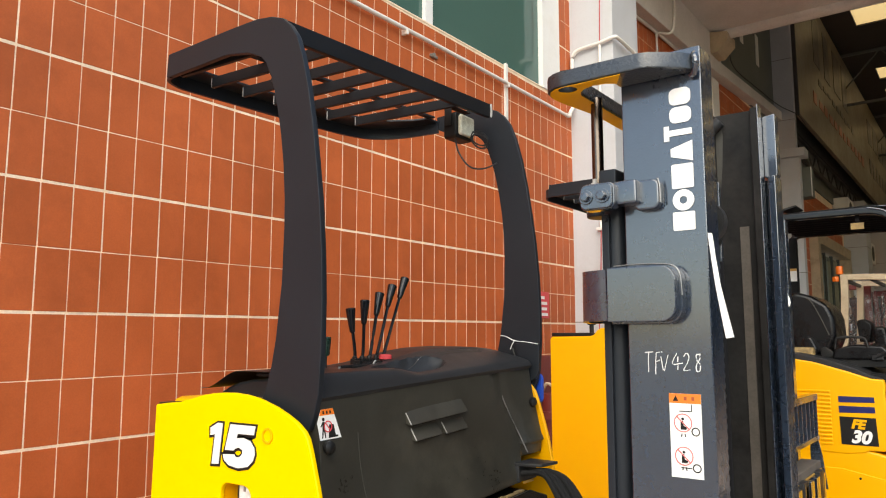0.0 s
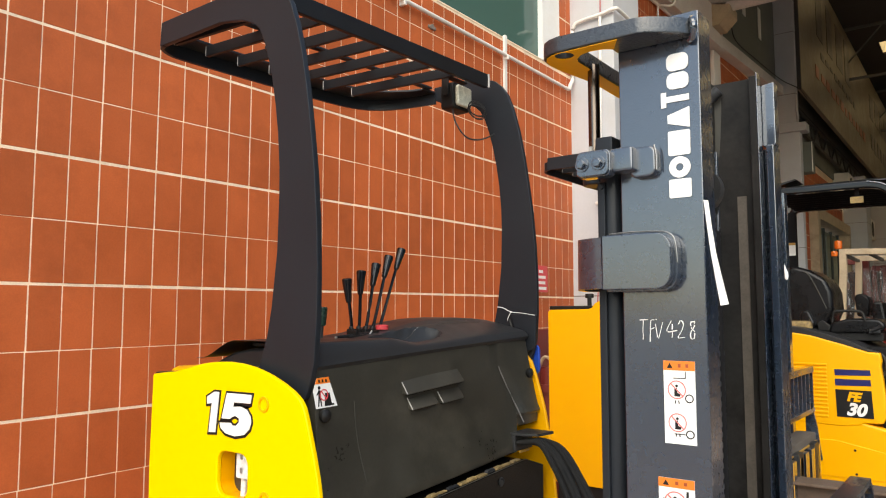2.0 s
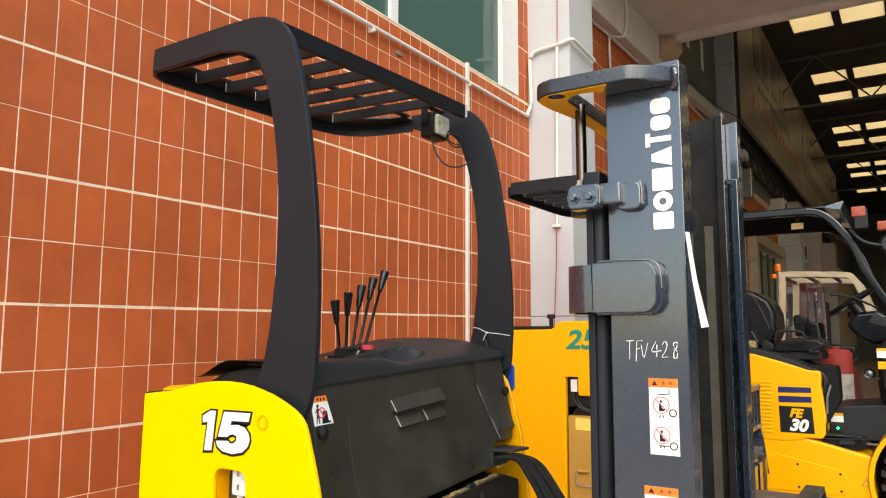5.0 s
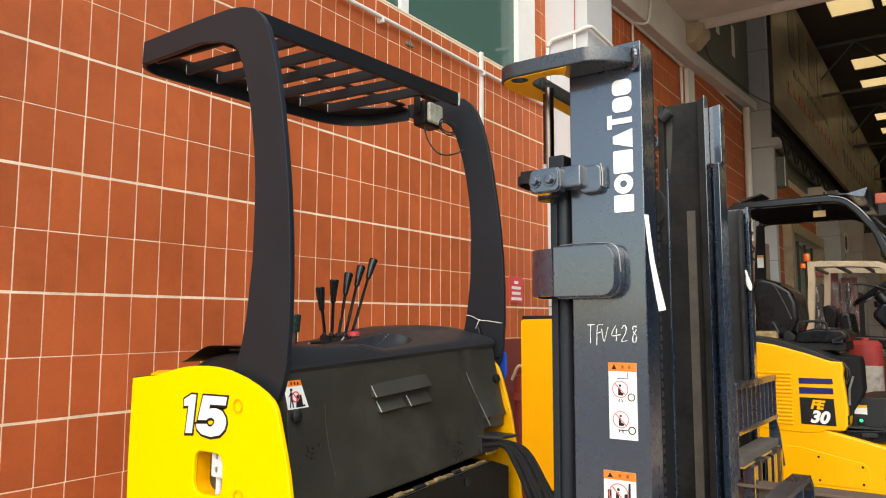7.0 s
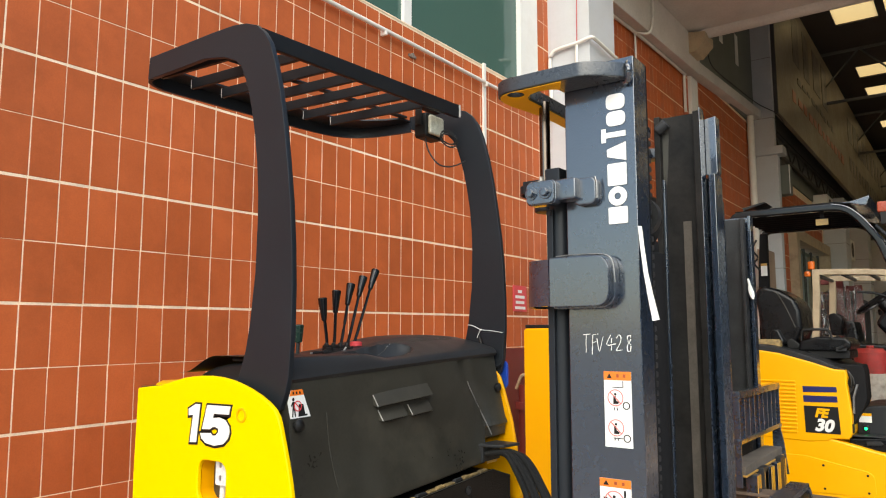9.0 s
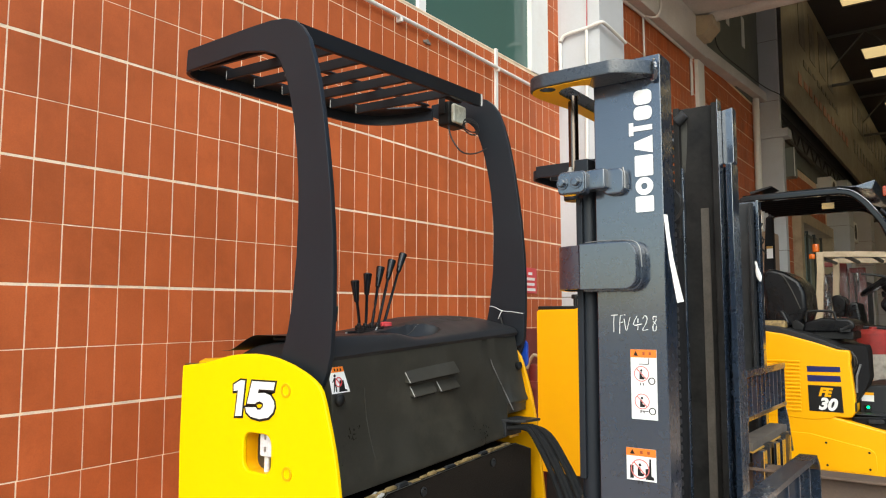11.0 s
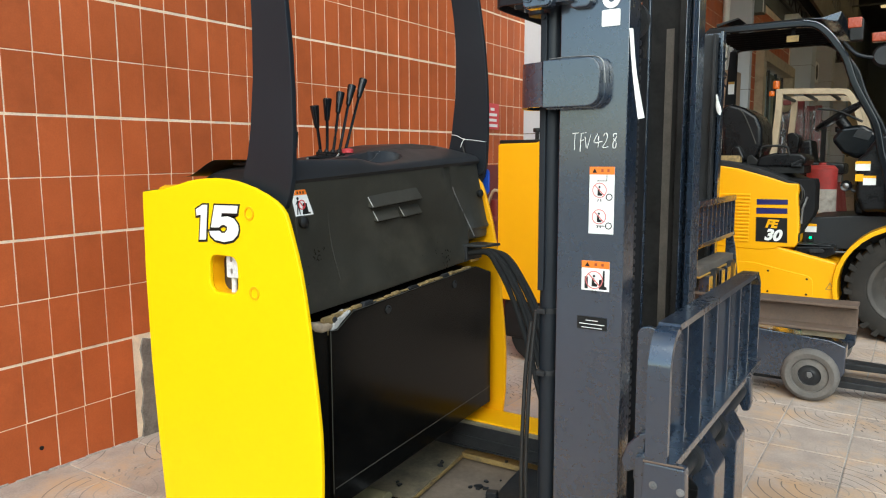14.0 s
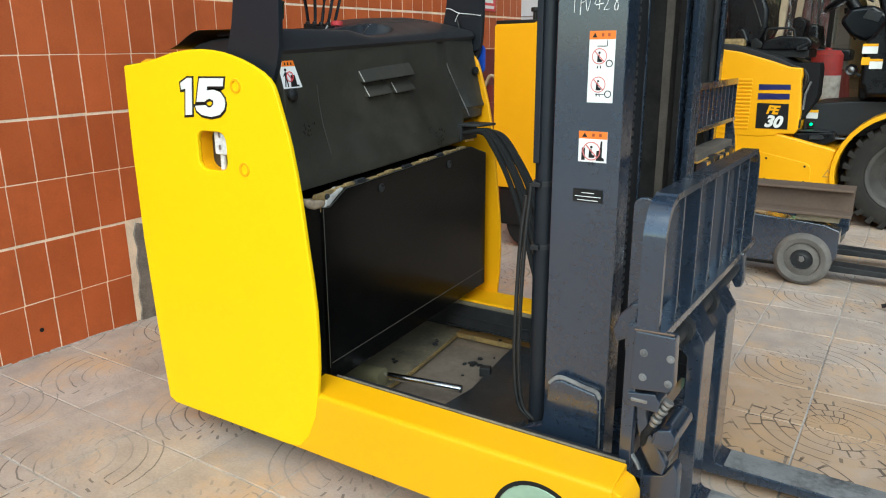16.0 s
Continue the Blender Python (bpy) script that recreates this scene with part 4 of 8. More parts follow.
    part("scratch_line", tube(smooth_line([(-1.2405, 1.37, 0.86), (-1.2555, 1.352, 0.95), (-1.2635, 1.342, 1.02), (-1.2655, 1.335, 1.09)], 4), 0.0009, 5), M_SCUFF, hd)
    # pale tube paints the highlight that the hood crease catches
    part("scuff_glint_line", tube(smooth_line([(-1.2790, 2.014, 1.138), (-1.2780, 2.022, 1.122), (-1.2705, 2.052, 1.070), (-1.2535, 2.082, 1.005), (-1.2410, 2.105, 0.955)], 4), 0.0022, 6), M_DUST, hd, "pale line painted as the highlight along the crease")
    part("scratch_line", tube([(-1.2775, 1.30, 1.178), (-1.279, 1.42, 1.184)], 0.0008, 5), M_SCUFF, hd)
    # console top: a ledge by the levers, then a slope with a scooped dish that rises to a hump
    con = bmesh.new()
    crest = [(1.19, 1.236), (1.50, 1.238), (1.62, 1.250), (1.72, 1.268), (1.80, 1.281), (1.88, 1.290), (2.0, 1.295), (2.12, 1.291), (2.20, 1.284)]
    rows, ny, nx = [], 130, 64
    for k in range(ny + 1):
        y = 1.206 + (2.186 - 1.206) * k / ny
        high = [a[1] + (b[1] - a[1]) * (y - a[0]) / (b[0] - a[0]) for a, b in zip(crest, crest[1:]) if a[0] <= y <= b[0]][0]
        up = ease((y - 1.50) / 0.14)
        row = []
        for j in range(-1, nx + 1):
            q = (max(0, j) / nx) ** 1.4
            u = 0.47 * q
            x = -1.268 - u
            lip = 0.016 * math.sin(min(1, u / 0.016) * math.pi / 2)
            run = ease(u / 0.035) * (1 - up) + up * min(1, max(0, u - 0.012) / 0.16) ** 0.85
            z = seam_z(y) + lip + (high - seam_z(y) - 0.016) * run - 0.05 * ease((u - 0.30) / 0.15)
            d2 = ((y - 1.660 - 0.25 * (x + 1.36)) / 0.146) ** 2 + ((x + 1.361) / 0.056) ** 2
            if d2 < 1:
                z -= 0.046 * (1 - d2) ** 0.5
            if j < 0:
                x, z = x - 0.006, z - 0.010
            row.append(con.verts.new((x - 0.012 * math.sin(math.pi * k / ny), y, z)))
        rows.append(row)
    for a, b in zip(rows, rows[1:]):
        for j in range(nx + 1):
            con.faces.new((a[j], a[j + 1], b[j + 1], b[j]))
    top = [[v.co + Vector((0, 0, 0.0004)) for v in r] for r in rows]
    cn = part("console", finish(con), M_CONSOLE, t, "curved black instrument console on top of the hood")
    # rubbed lines along the crest of the console
    for k0, k1, j, m in ((66, 120, 27, M_TRACK), (84, 116, 25, M_TRACK), (92, 118, 29, M_SCUFF), (106, 115, 27, M_WORN), (72, 76, 27, M_WORN)):
        part("scuff_glint_line", tube([top[k][j] for k in range(k0, k1, 2)], 0.0009, 5), m, cn)

    part("console_pad", prism([(-1.71, 1.12), (-1.705, 1.165), (-1.69, 1.178), (-1.66, 1.191), (-1.624, 1.203), (-1.565, 1.213), (-1.46, 1.220), (-1.46, 1.12)], "y", 1.245, 1.40, 0.010, 3), M_CONSOLE, t)
    part("console_tab", box(-1.562, 1.255, 1.219, -1.47, 1.34, 1.231, 0.005), M_CONSOLE, t)
    # levers
    part("lever_plate", box(-1.56, 1.38, 1.20, -1.43, 1.74, 1.236, 0.008), M_CONSOLE, t)
    for k in range(5):
        yk = 1.565 + 0.028 * k
        fork_end = joined(box(-1.512, yk - 0.009, 1.236, -1.488, yk - 0.004, 1.262, 0.002), box(-1.512, yk + 0.004, 1.236, -1.488, yk + 0.009, 1.262, 0.002), rod((-1.5, yk - 0.012, 1.254), (-1.5, yk + 0.012, 1.254), 0.005, 8))
        part("lever_fork", fork_end, M_BLACKV, t)
    part("lever_link", joined(tube([(-1.46, 1.46, 1.240), (-1.46, 1.60, 1.247), (-1.47, 1.70, 1.243)], 0.005, 6), tube([(-1.44, 1.49, 1.240), (-1.45, 1.57, 1.244)], 0.004, 6)), M_BLACKV, t)
    part("lever_bracket", joined(box(-1.478, 1.53, 1.236, -1.47, 1.70, 1.250, 0.002), box(-1.478, 1.535, 1.236, -1.452, 1.545, 1.257, 0.002), box(-1.478, 1.62, 1.236, -1.45, 1.63, 1.256, 0.002), rod((-1.465, 1.54, 1.249), (-1.465, 1.69, 1.249), 0.004, 8)), M_BLACKV, t)
    part("link_pin", rod((-1.452, 1.585, 1.240), (-1.452, 1.60, 1.256), 0.003, 8), M_BOLT, t)
    part("link_pin", rod((-1.45, 1.452, 1.236), (-1.45, 1.452, 1.243), 0.004, 8), M_BOLT, t)
    for k, (y1, z1) in enumerate(((1.541, 1.409), (1.603, 1.435), (1.669, 1.460), (1.728, 1.487), (1.789, 1.513))):
        base = Vector((-1.5, 1.565 + 0.028 * k, 1.250))
        tip = Vector((-1.5, y1, z1))
        way = (tip - base).normalized()
        lever = part("lever", tube(smooth_line([base, base + way * 0.04 + Vector((0.0, 0.003, 0)), tip - way * 0.05], 5), 0.0050, 8), M_GLOSSB, t)
        part("lever_boot", rod(base - way * 0.004, base + way * 0.020, 0.0105, 10, 0.003, 0.0065), M_BLACKV, lever)
        kb = rod(tip - way * 0.074, tip, 0.0080, 16, 0.005, 0.0152)
        part("grip", kb, M_GLOSSB, lever, "black tapered grip")
    stop = part("emergency_button", lathe([(0, 0), (0.007, 0), (0.007, 0.026), (0.019, 0.027), (0.0195, 0.038), (0.014, 0.041), (0, 0.042)], (-1.47, 1.664, 1.232), "z", 16), M_REDV, t, "red stop button")
    knob = part("lever", rod((-1.52, 1.462, 1.235), (-1.52, 1.464, 1.28), 0.006, 8), M_WIRE, t)
    part("grip", rod((-1.52, 1.464, 1.27), (-1.52, 1.464, 1.325), 0.012, 14, 0.005, 0.017), stuff("dark_green_grip", (0.012, 0.035, 0.025), 0.3, var=0.1, bump=0.02), knob, "dark green grip")
    # battery
    case = prism([(1.262, 0.250), (2.15, 0.318), (2.15, 0.8186), (2.0386, 0.8517), (1.356, 0.807), (1.2866, 0.7662), (1.262, 0.768)], "x", -1.72, -1.195, 0.003)
    bat = part("battery_case", joined(case, box(-1.72, 1.168, 0.245, -1.204, 1.259, 0.784, 0.004)), M_BATT, t, "black steel battery case")
    # thin pale tube paints the highlight on the rim of the case
    part("rim_highlight", tube([(-1.1955, 2.146, 0.819), (-1.1955, 2.0386, 0.8525), (-1.1955, 1.356, 0.8078), (-1.1955, 1.2866, 0.767), (-1.1955, 1.264, 0.769)], 0.0012, 5), M_SCUFF, bat, "thin pale line painted as the highlight of the case rim")
    part("seam", tube([(-1.1948, 1.267, 0.313), (-1.1948, 2.149, 0.379)], 0.0012, 5), M_TRACK, bat)
    part("corner_edge", tube([(-1.1955, 1.2605, 0.30), (-1.1955, 1.2605, 0.766)], 0.0012, 5), M_SCUFF, bat)
    for y, z in ((1.5168, 0.785), (1.893, 0.809)):
        part("lift_eye", joined(prism(disc(y, z, 0.013, 18), "x", -1.196, -1.191, 0.0015, holes=[disc(y, z, 0.0085, 12)]), prism(disc(y - 0.001, z - 0.004, 0.010, 12), "x", -1.1955, -1.1915, 0.001)), M_STEEL, bat)
    rr = random.Random(7)
    y, k = 1.246, 0
    while y < 2.0:
        w = rr.uniform(0.034, 0.060)
        z = 0.8155 + 0.0645 * (y - 1.356) + rr.uniform(-0.005, 0.002)
        part("cell_cap", prism([(y, z - 0.05), (y, z - 0.005), (y + 0.004, z), (y + w * 0.90, z + 0.002), (y + w * 0.95, z - 0.004), (y + w * 0.95, z - 0.05)], "x", -1.222, -1.2035 + rr.uniform(-0.006, 0.0), 0.004), M_STEEL if k in (4, 9, 13) else M_CAPS, bat)
        k += 1
        if rr.random() < 0.45:
            part("cell_plug", prism(disc(y + w * 0.95, z - 0.010, 0.009, 10), "x", -1.206, -1.1995, 0.002), M_STEEL, bat)
        y += w
    part("cell_rag", prism([(1.198, 0.790), (1.205, 0.776), (1.235, 0.767), (1.268, 0.769), (1.280, 0.782), (1.262, 0.790), (1.235, 0.792), (1.21, 0.802)], "x", -1.250, -1.198, 0.010, 3), M_RAG, bat, "crumpled tan rag")
    part("cell_rag", prism([(1.266, 0.767), (1.292, 0.769), (1.318, 0.787), (1.352, 0.806), (1.350, 0.812), (1.318, 0.800), (1.285, 0.792)], "x", -1.235, -1.199, 0.006, 3), M_WORN, bat, "crumpled grey-white rag")
    # dark boxes added to cover the yellow inner faces below the battery
    part("dark_filler", box(-1.72, 2.125, 0.10, -1.20, 2.168, 0.262, 0.003), M_STEEL, t)
    part("dark_filler", box(-1.72, 1.192, 0.10, -1.25, 1.23, 0.262, 0.003), M_STEEL, t)
    part("rear_body", box(-1.84, 1.19, 0.10, -1.725, 2.17, 1.16, 0.02), M_YEL2, t)
    part("back_shield", box(-1.725, 1.19, 0.60, -1.70, 2.17, 1.15, 0.005), M_BATT, t)
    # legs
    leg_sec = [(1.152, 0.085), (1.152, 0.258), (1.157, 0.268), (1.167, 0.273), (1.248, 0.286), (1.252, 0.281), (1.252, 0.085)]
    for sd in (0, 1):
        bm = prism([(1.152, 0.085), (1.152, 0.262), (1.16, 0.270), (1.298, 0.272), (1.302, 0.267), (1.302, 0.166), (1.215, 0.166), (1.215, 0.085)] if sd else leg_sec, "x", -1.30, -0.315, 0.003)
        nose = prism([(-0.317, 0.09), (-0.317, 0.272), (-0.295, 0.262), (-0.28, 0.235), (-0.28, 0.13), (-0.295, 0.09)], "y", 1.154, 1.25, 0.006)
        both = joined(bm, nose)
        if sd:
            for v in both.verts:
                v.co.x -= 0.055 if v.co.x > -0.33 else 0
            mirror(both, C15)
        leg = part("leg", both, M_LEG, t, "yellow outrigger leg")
        rail = joined(box(-1.16, 1.253, 0.06, -0.33, 1.262, 0.275, 0.002), box(-1.16, 1.262, 0.25, -0.33, 1.30, 0.27, 0.002), box(-1.16, 1.262, 0.06, -0.33, 1.30, 0.08, 0.002))
        if sd:
            rail.free()
            rail = mirror(joined(box(-1.30, 1.303, 0.166, -0.33, 1.311, 0.250, 0.002), box(-1.30, 1.311, 0.200, -0.33, 1.317, 0.206, 0.002), box(-1.30, 1.3035, 0.160, -0.33, 1.318, 0.1655, 0.002)), C15)
            part("rail_lip", mirror(box(-1.30, 1.303, 0.2505, -0.36, 1.312, 0.266, 0.003), C15), M_DUSTY, leg, "dusty worn edge of the rail")
        part("rail_channel", rail, M_STEEL, leg, "greasy dark rail channel")
        wh = joined(lathe([(0.0, 0.004), (0.05, 0.004), (0.055, 0.0), (0.106, 0.0), (0.112, 0.01), (0.112, 0.09), (0.105, 0.1), (0.0, 0.1)], (-0.485, 1.1475, 0.112), "y", 32))
        if sd:
            mirror(wh, C15)
        if not sd:
            # flat black plate paints the shade in the gap round the wheel
            part("wheel_gap_shade", prism([(-0.485 + 0.118 * math.cos(a), 0.112 + 0.118 * math.sin(a)) for a in [radians(-12 + 6 * k) for k in range(35)]], "y", 1.1505, 1.1535, 0), M_BLACKV, leg, "black plate standing for the shade in the gap round the wheel")
        wheel = part("load_wheel", wh, M_POLY, leg, "pale green polyurethane wheel")
    # chassis floor
    part("floor_plate", prism([(-1.50, 1.30), (-1.225, 1.30), (-1.222, 1.67), (-1.268, 2.02), (-1.285, 2.13), (-1.50, 2.13)], "z", 0.100, 0.118, 0.003), M_DUSTY, t, "dusty steel floor plate")
    part("plate_edge", strap([(-1.222, 1.36, 0.1085), (-1.219, 1.67, 0.1085), (-1.265, 2.02, 0.1085), (-1.272, 2.07, 0.1085)], 0.0105, 0.006), M_EDGE, t, "ochre worn edge of the floor plate")
    part("plate_strip", prism([(-1.282, 2.078), (-0.96, 2.085), (-0.96, 2.15), (-1.284, 2.15)], "z", 0.098, 0.1195, 0.004), M_EDGE, t, "ochre worn ledge under the rail")
    part("belly_plate", box(-1.29, 1.28, 0.085, -0.90, 2.12, 0.092, 0), M_BELLY, t, "dirty grey plate under the chassis")
    rr = random.Random(31)
    for x, y, z, r in ((-1.31, 1.72, 0.118, 0.012), (-1.33, 1.735, 0.118, 0.007), (-1.28, 1.93, 0.118, 0.012), (-1.29, 1.955, 0.118, 0.008), (-1.30, 1.97, 0.118, 0.005), (-1.10, 1.90, 0.092, 0.018), (-1.075, 1.905, 0.092, 0.012), (-1.10, 1.955, 0.092, 0.010), (-1.125, 1.885, 0.092, 0.009), (-1.08, 1.80, 0.092, 0.006), (-1.06, 1.99, 0.092, 0.006), (-1.09, 2.09, 0.1195, 0.008)):
        lump = [(x + r * rr.uniform(0.5, 1.3) * math.cos(a), y + r * rr.uniform(0.5, 1.3) * math.sin(a)) for a in [0.785 * k for k in range(8)]]
        part("clod", prism(lump, "z", z, z + 0.004 + 0.2 * r, 0.0015), M_STEEL, t)
    part("reach_cylinder", joined(rod((-1.38, 1.53, 0.152), (-1.222, 1.537, 0.152), 0.036, 20, 0.004), box(-1.39, 1.496, 0.118, -1.30, 1.566, 0.150, 0.004)), M_OLIVE, t, "dusty olive reach cylinder")
    part("reach_rod", rod((-1.235, 1.552, 0.155), (-0.962, 1.599, 0.155), 0.0125, 18), M_CHROME, t, "chromed reach cylinder rod")
    part("leg_lip", tube([(-1.165, 1.2535, 0.2865), (-0.32, 1.2535, 0.2865)], 0.0035, 6), M_DUSTY, t, "scuffed inner edge of the leg")
    part("mast_carriage", joined(prism([(-0.97, 1.30), (-0.60, 1.30), (-0.60, 2.06), (-1.012, 2.06), (-1.0, 1.94), (-0.985, 1.83), (-0.962, 1.66), (-0.976, 1.53)], "z", 0.093, 0.135, 0.006), prism([(-0.90, 0.13), (-0.62, 0.13), (-0.62, 0.26), (-0.72, 0.20)], "y", 1.33, 1.36, 0.004), prism([(-0.90, 0.13), (-0.62, 0.13), (-0.62, 0.36), (-0.72, 0.30)], "y", 2.0, 2.03, 0.004)), M_STEEL, t, "black greasy mast carriage")
    part("nut", prism([(-1.0, 1.785), (-0.966, 1.800), (-0.957, 1.772), (-0.990, 1.757)], "z", 0.128, 0.160, 0.004), M_STEEL, t)
    for x, y in ((-0.75, 1.45), (-0.80, 1.95), (-0.72, 1.40)):
        part("nut", prism(disc(x, y, 0.014, 6), "z", 0.135, 0.160, 0.003), M_STEEL, t)
    # hose bundle
    for k in range(5):
        o, d = 0.012 * k, 0.0095 * (k - 1.5) + 0.004 * (k % 2)
        part("hose", tube(smooth_line([(-1.24, 2.045 + o, 0.897), (-1.15, 2.04 + o, 0.905 + 0.004 * (k % 2)), (-1.072 + d * 0.5, 1.99 + o, 0.876 + d * 0.7), (-0.979 + d * 0.8, 1.905 + o, 0.820 + d * 0.6), (-0.90 + d, 1.83 + o, 0.756 + d * 0.6), (-0.832 + d, 1.755 + o, 0.690 + d * 0.5), (-0.76 + d, 1.68 + o, 0.59), (-0.70 + d * 0.8, 1.63 + o, 0.46), (-0.68 + d * 0.5, 1.60 + o, 0.30), (-0.69 + d * 0.5, 1.58 + o, 0.16)], 5), 0.0088, 9), M_RUBBER, t, "black hydraulic hose")
    part("hose_clamp", prism([(-1.25, 2.03), (-1.20, 2.033), (-1.16, 2.055), (-1.15, 2.14), (-1.25, 2.14)], "z", 0.922, 0.931, 0.002), M_STEEL, t, "bent dark steel hose clamp")
    part("hose_socket", box(-1.25, 2.03, 0.872, -1.228, 2.14, 0.922, 0.004), M_STEEL, t)
    part("socket_edge", box(-1.2275, 2.05, 0.866, -1.222, 2.11, 0.874, 0.002), M_GOLD, t)
    return t


def guard(t, c, half, dx=0.0, dz=0.0, rise=0.03):
    """The overhead guard: two bent posts, a rear rail with a flange, bars and a front rail."""
    front = [(-1.285, 1.105), (-1.268, 1.144), (-1.256, 1.19), (-1.250, 1.292), (-1.250, 1.41), (-1.255, 1.52), (-1.266, 1.64), (-1.280, 1.74), (-1.297, 1.847), (-1.317, 1.944), (-1.340, 2.025), (-1.363, 2.083), (-1.390, 2.12), (-1.42, 2.146), (-1.466, 2.163), (-1.524, 2.172), (-1.62, 2.174)]
    inner = [(-1.655, 2.102), (-1.56, 2.085), (-1.507, 2.063), (-1.483, 2.041), (-1.463, 2.006), (-1.445, 1.956), (-1.430, 1.905), (-1.414, 1.831), (-1.402, 1.756), (-1.394, 1.668), (-1.392, 1.597), (-1.395, 1.456), (-1.411, 1.318), (-1.425, 1.249), (-1.442, 1.20), (-1.468, 1.14), (-1.46, 1.10)]
    y0, span = c - half, 2 * half / 1.04

    def placed(bm, share=1.0):
        for v in bm.verts:
            v.co.x, v.co.z = v.co.x + dx, v.co.z + dz + share * rise * (v.co.y - y0)
        return bm
    near = front + [(-1.94, 2.172), (-1.945, 2.100), (-1.80, 2.10)] + inner
    a = part("guard_post", placed(prism(near, "y", y0, y0 + 0.017, 0.003)), M_GUARD, t, "black plate overhead guard post")
    back = [(x, z - rise * half + rise * half * 0.9 * min(1, max(0, (1.35 - z) / 0.25))) for x, z in front + [(-1.70, 2.172), (-1.70, 2.122)] + inner]
    b = part("guard_post", placed(prism(back, "y", c + half - 0.017, c + half, 0.003)), M_GUARD, t, "black plate overhead guard post")
    line = [(-1.93, 0.007), (-1.96, 0.018), (-1.988, 0.06), (-2.0, 0.13), (-2.0, 0.45), (-1.998, 0.75), (-1.977, 0.88), (-1.934, 0.946), (-1.87, 0.985), (-1.80, 1.004), (-1.69, 1.021)]
    rail = strap(smooth_line([(x, y0 + y * span, 2.123) for x, y in line], 4), 0.05, 0.010)
    rim = part("guard_rail", placed(rail, 0.75), M_GUARD, t)
    lip = [(x, y0 + y * span) for x, y in line] + [(x, y0 + y * span) for x, y in ((-1.69, 0.955), (-1.75, 0.935), (-1.82, 0.89), (-1.87, 0.83), (-1.90, 0.72), (-1.912, 0.42), (-1.915, 0.13), (-1.905, 0.02))]
    part("rail_flange", placed(prism(lip, "z", 2.1395, 2.1465, 0.001), 0.75), M_GUARD, rim)
    part("guard_rail", placed(box(-1.422, y0 + 0.008, 2.087, -1.405, c + half - 0.08, 2.138, 0.003)), M_BAR, t)
    part("weld", placed(tube(smooth_line([(-1.404, c + half - 0.080, 2.089), (-1.403, c + half - 0.078, 2.11), (-1.404, c + half - 0.080, 2.137)], 3), 0.004, 6)), M_WORN, t, "pale bare weld")
    part("guard_rail", placed(box(-1.70, y0 + 0.04, 2.1385, -1.675, c + half - 0.06, 2.147, 0.002)), M_GUARD, t)
    for k, xr in enumerate((-1.911, -1.923, -1.919, -1.905, -1.90, -1.890, -1.862)):
        yr, yf = y0 + (0.033 + 0.1175 * k) * span, y0 + (0.066 + 0.1185 * k) * span
        bar = part("guard_bar", placed(prism([(xr, yr - 0.0065), (xr, yr + 0.0065), (-1.423, yf + 0.0065), (-1.423, yf - 0.0065)], "z", 2.104, 2.138, 0.002), 0.4), M_BAR, t)
        # pale tubes: worn paint and the painted bevel highlight of the end
        part("bar_end", placed(joined(tube([(xr, yr - 0.006, 2.106), (xr, yr - 0.006, 2.136)], 0.0016, 5), tube([(xr, yr - 0.006, 2.1055), (xr, yr + 0.005, 2.1055)], 0.0013, 5)), 0.4), M_WORN, bar, "worn bar end with its edge highlight painted in")
    return a, b


def channel(x0, x1, yw, inward, z0, z1, web=0.016, flange=0.07, th=0.018):
    """A C-shaped upright: web on the outer side, flanges turned inward."""
    a, b = yw + inward * web, yw + inward * flange
    return prism([(x0, yw), (x1, yw), (x1, b), (x1 - th, b), (x1 - th, a), (x0 + th, a), (x0 + th, b), (x0, b)], "z", z0, z1, 0.003)


def i_beam(x0, x1, ya, yb, y0, y1, z0, z1, th=0.017):
    """An I-shaped upright: a web from ya to yb between two flanges from y0 to y1."""
    return prism([(x0, y0), (x0 + th, y0), (x0 + th, ya), (x1 - th, ya), (x1 - th, y0), (x1, y0), (x1, y1), (x1 - th, y1), (x1 - th, yb), (x0 + th, yb), (x0 + th, y1), (x0, y1)], "z", z0, z1, 0.002)


STROKES = {"T": [[(0, 1), (0.9, 1.05)], [(0.4, 1), (0.35, -0.1)]], "F": [[(0.1, 1), (0, -0.2)], [(0.1, 1), (0.8, 1.05)], [(0.05, 0.5), (0.5, 0.6)]], "V": [[(0, 0.8), (0.3, 0), (0.8, 0.9)]],
           "4": [[(0.5, 1), (0, 0.4), (1.1, 0.45)], [(0.6, 0.8), (0.55, 0.05)]], "2": [[(0.05, 0.8), (0.35, 1), (0.6, 0.75), (0.3, 0.35), (0, 0.05), (0.7, 0.1)]], "8": [[(0.6, 0.95), (0.2, 0.9), (0.25, 0.6), (0.55, 0.4), (0.5, 0.05), (0.15, 0.05), (0.2, 0.4), (0.5, 0.65), (0.6, 0.95)]]}


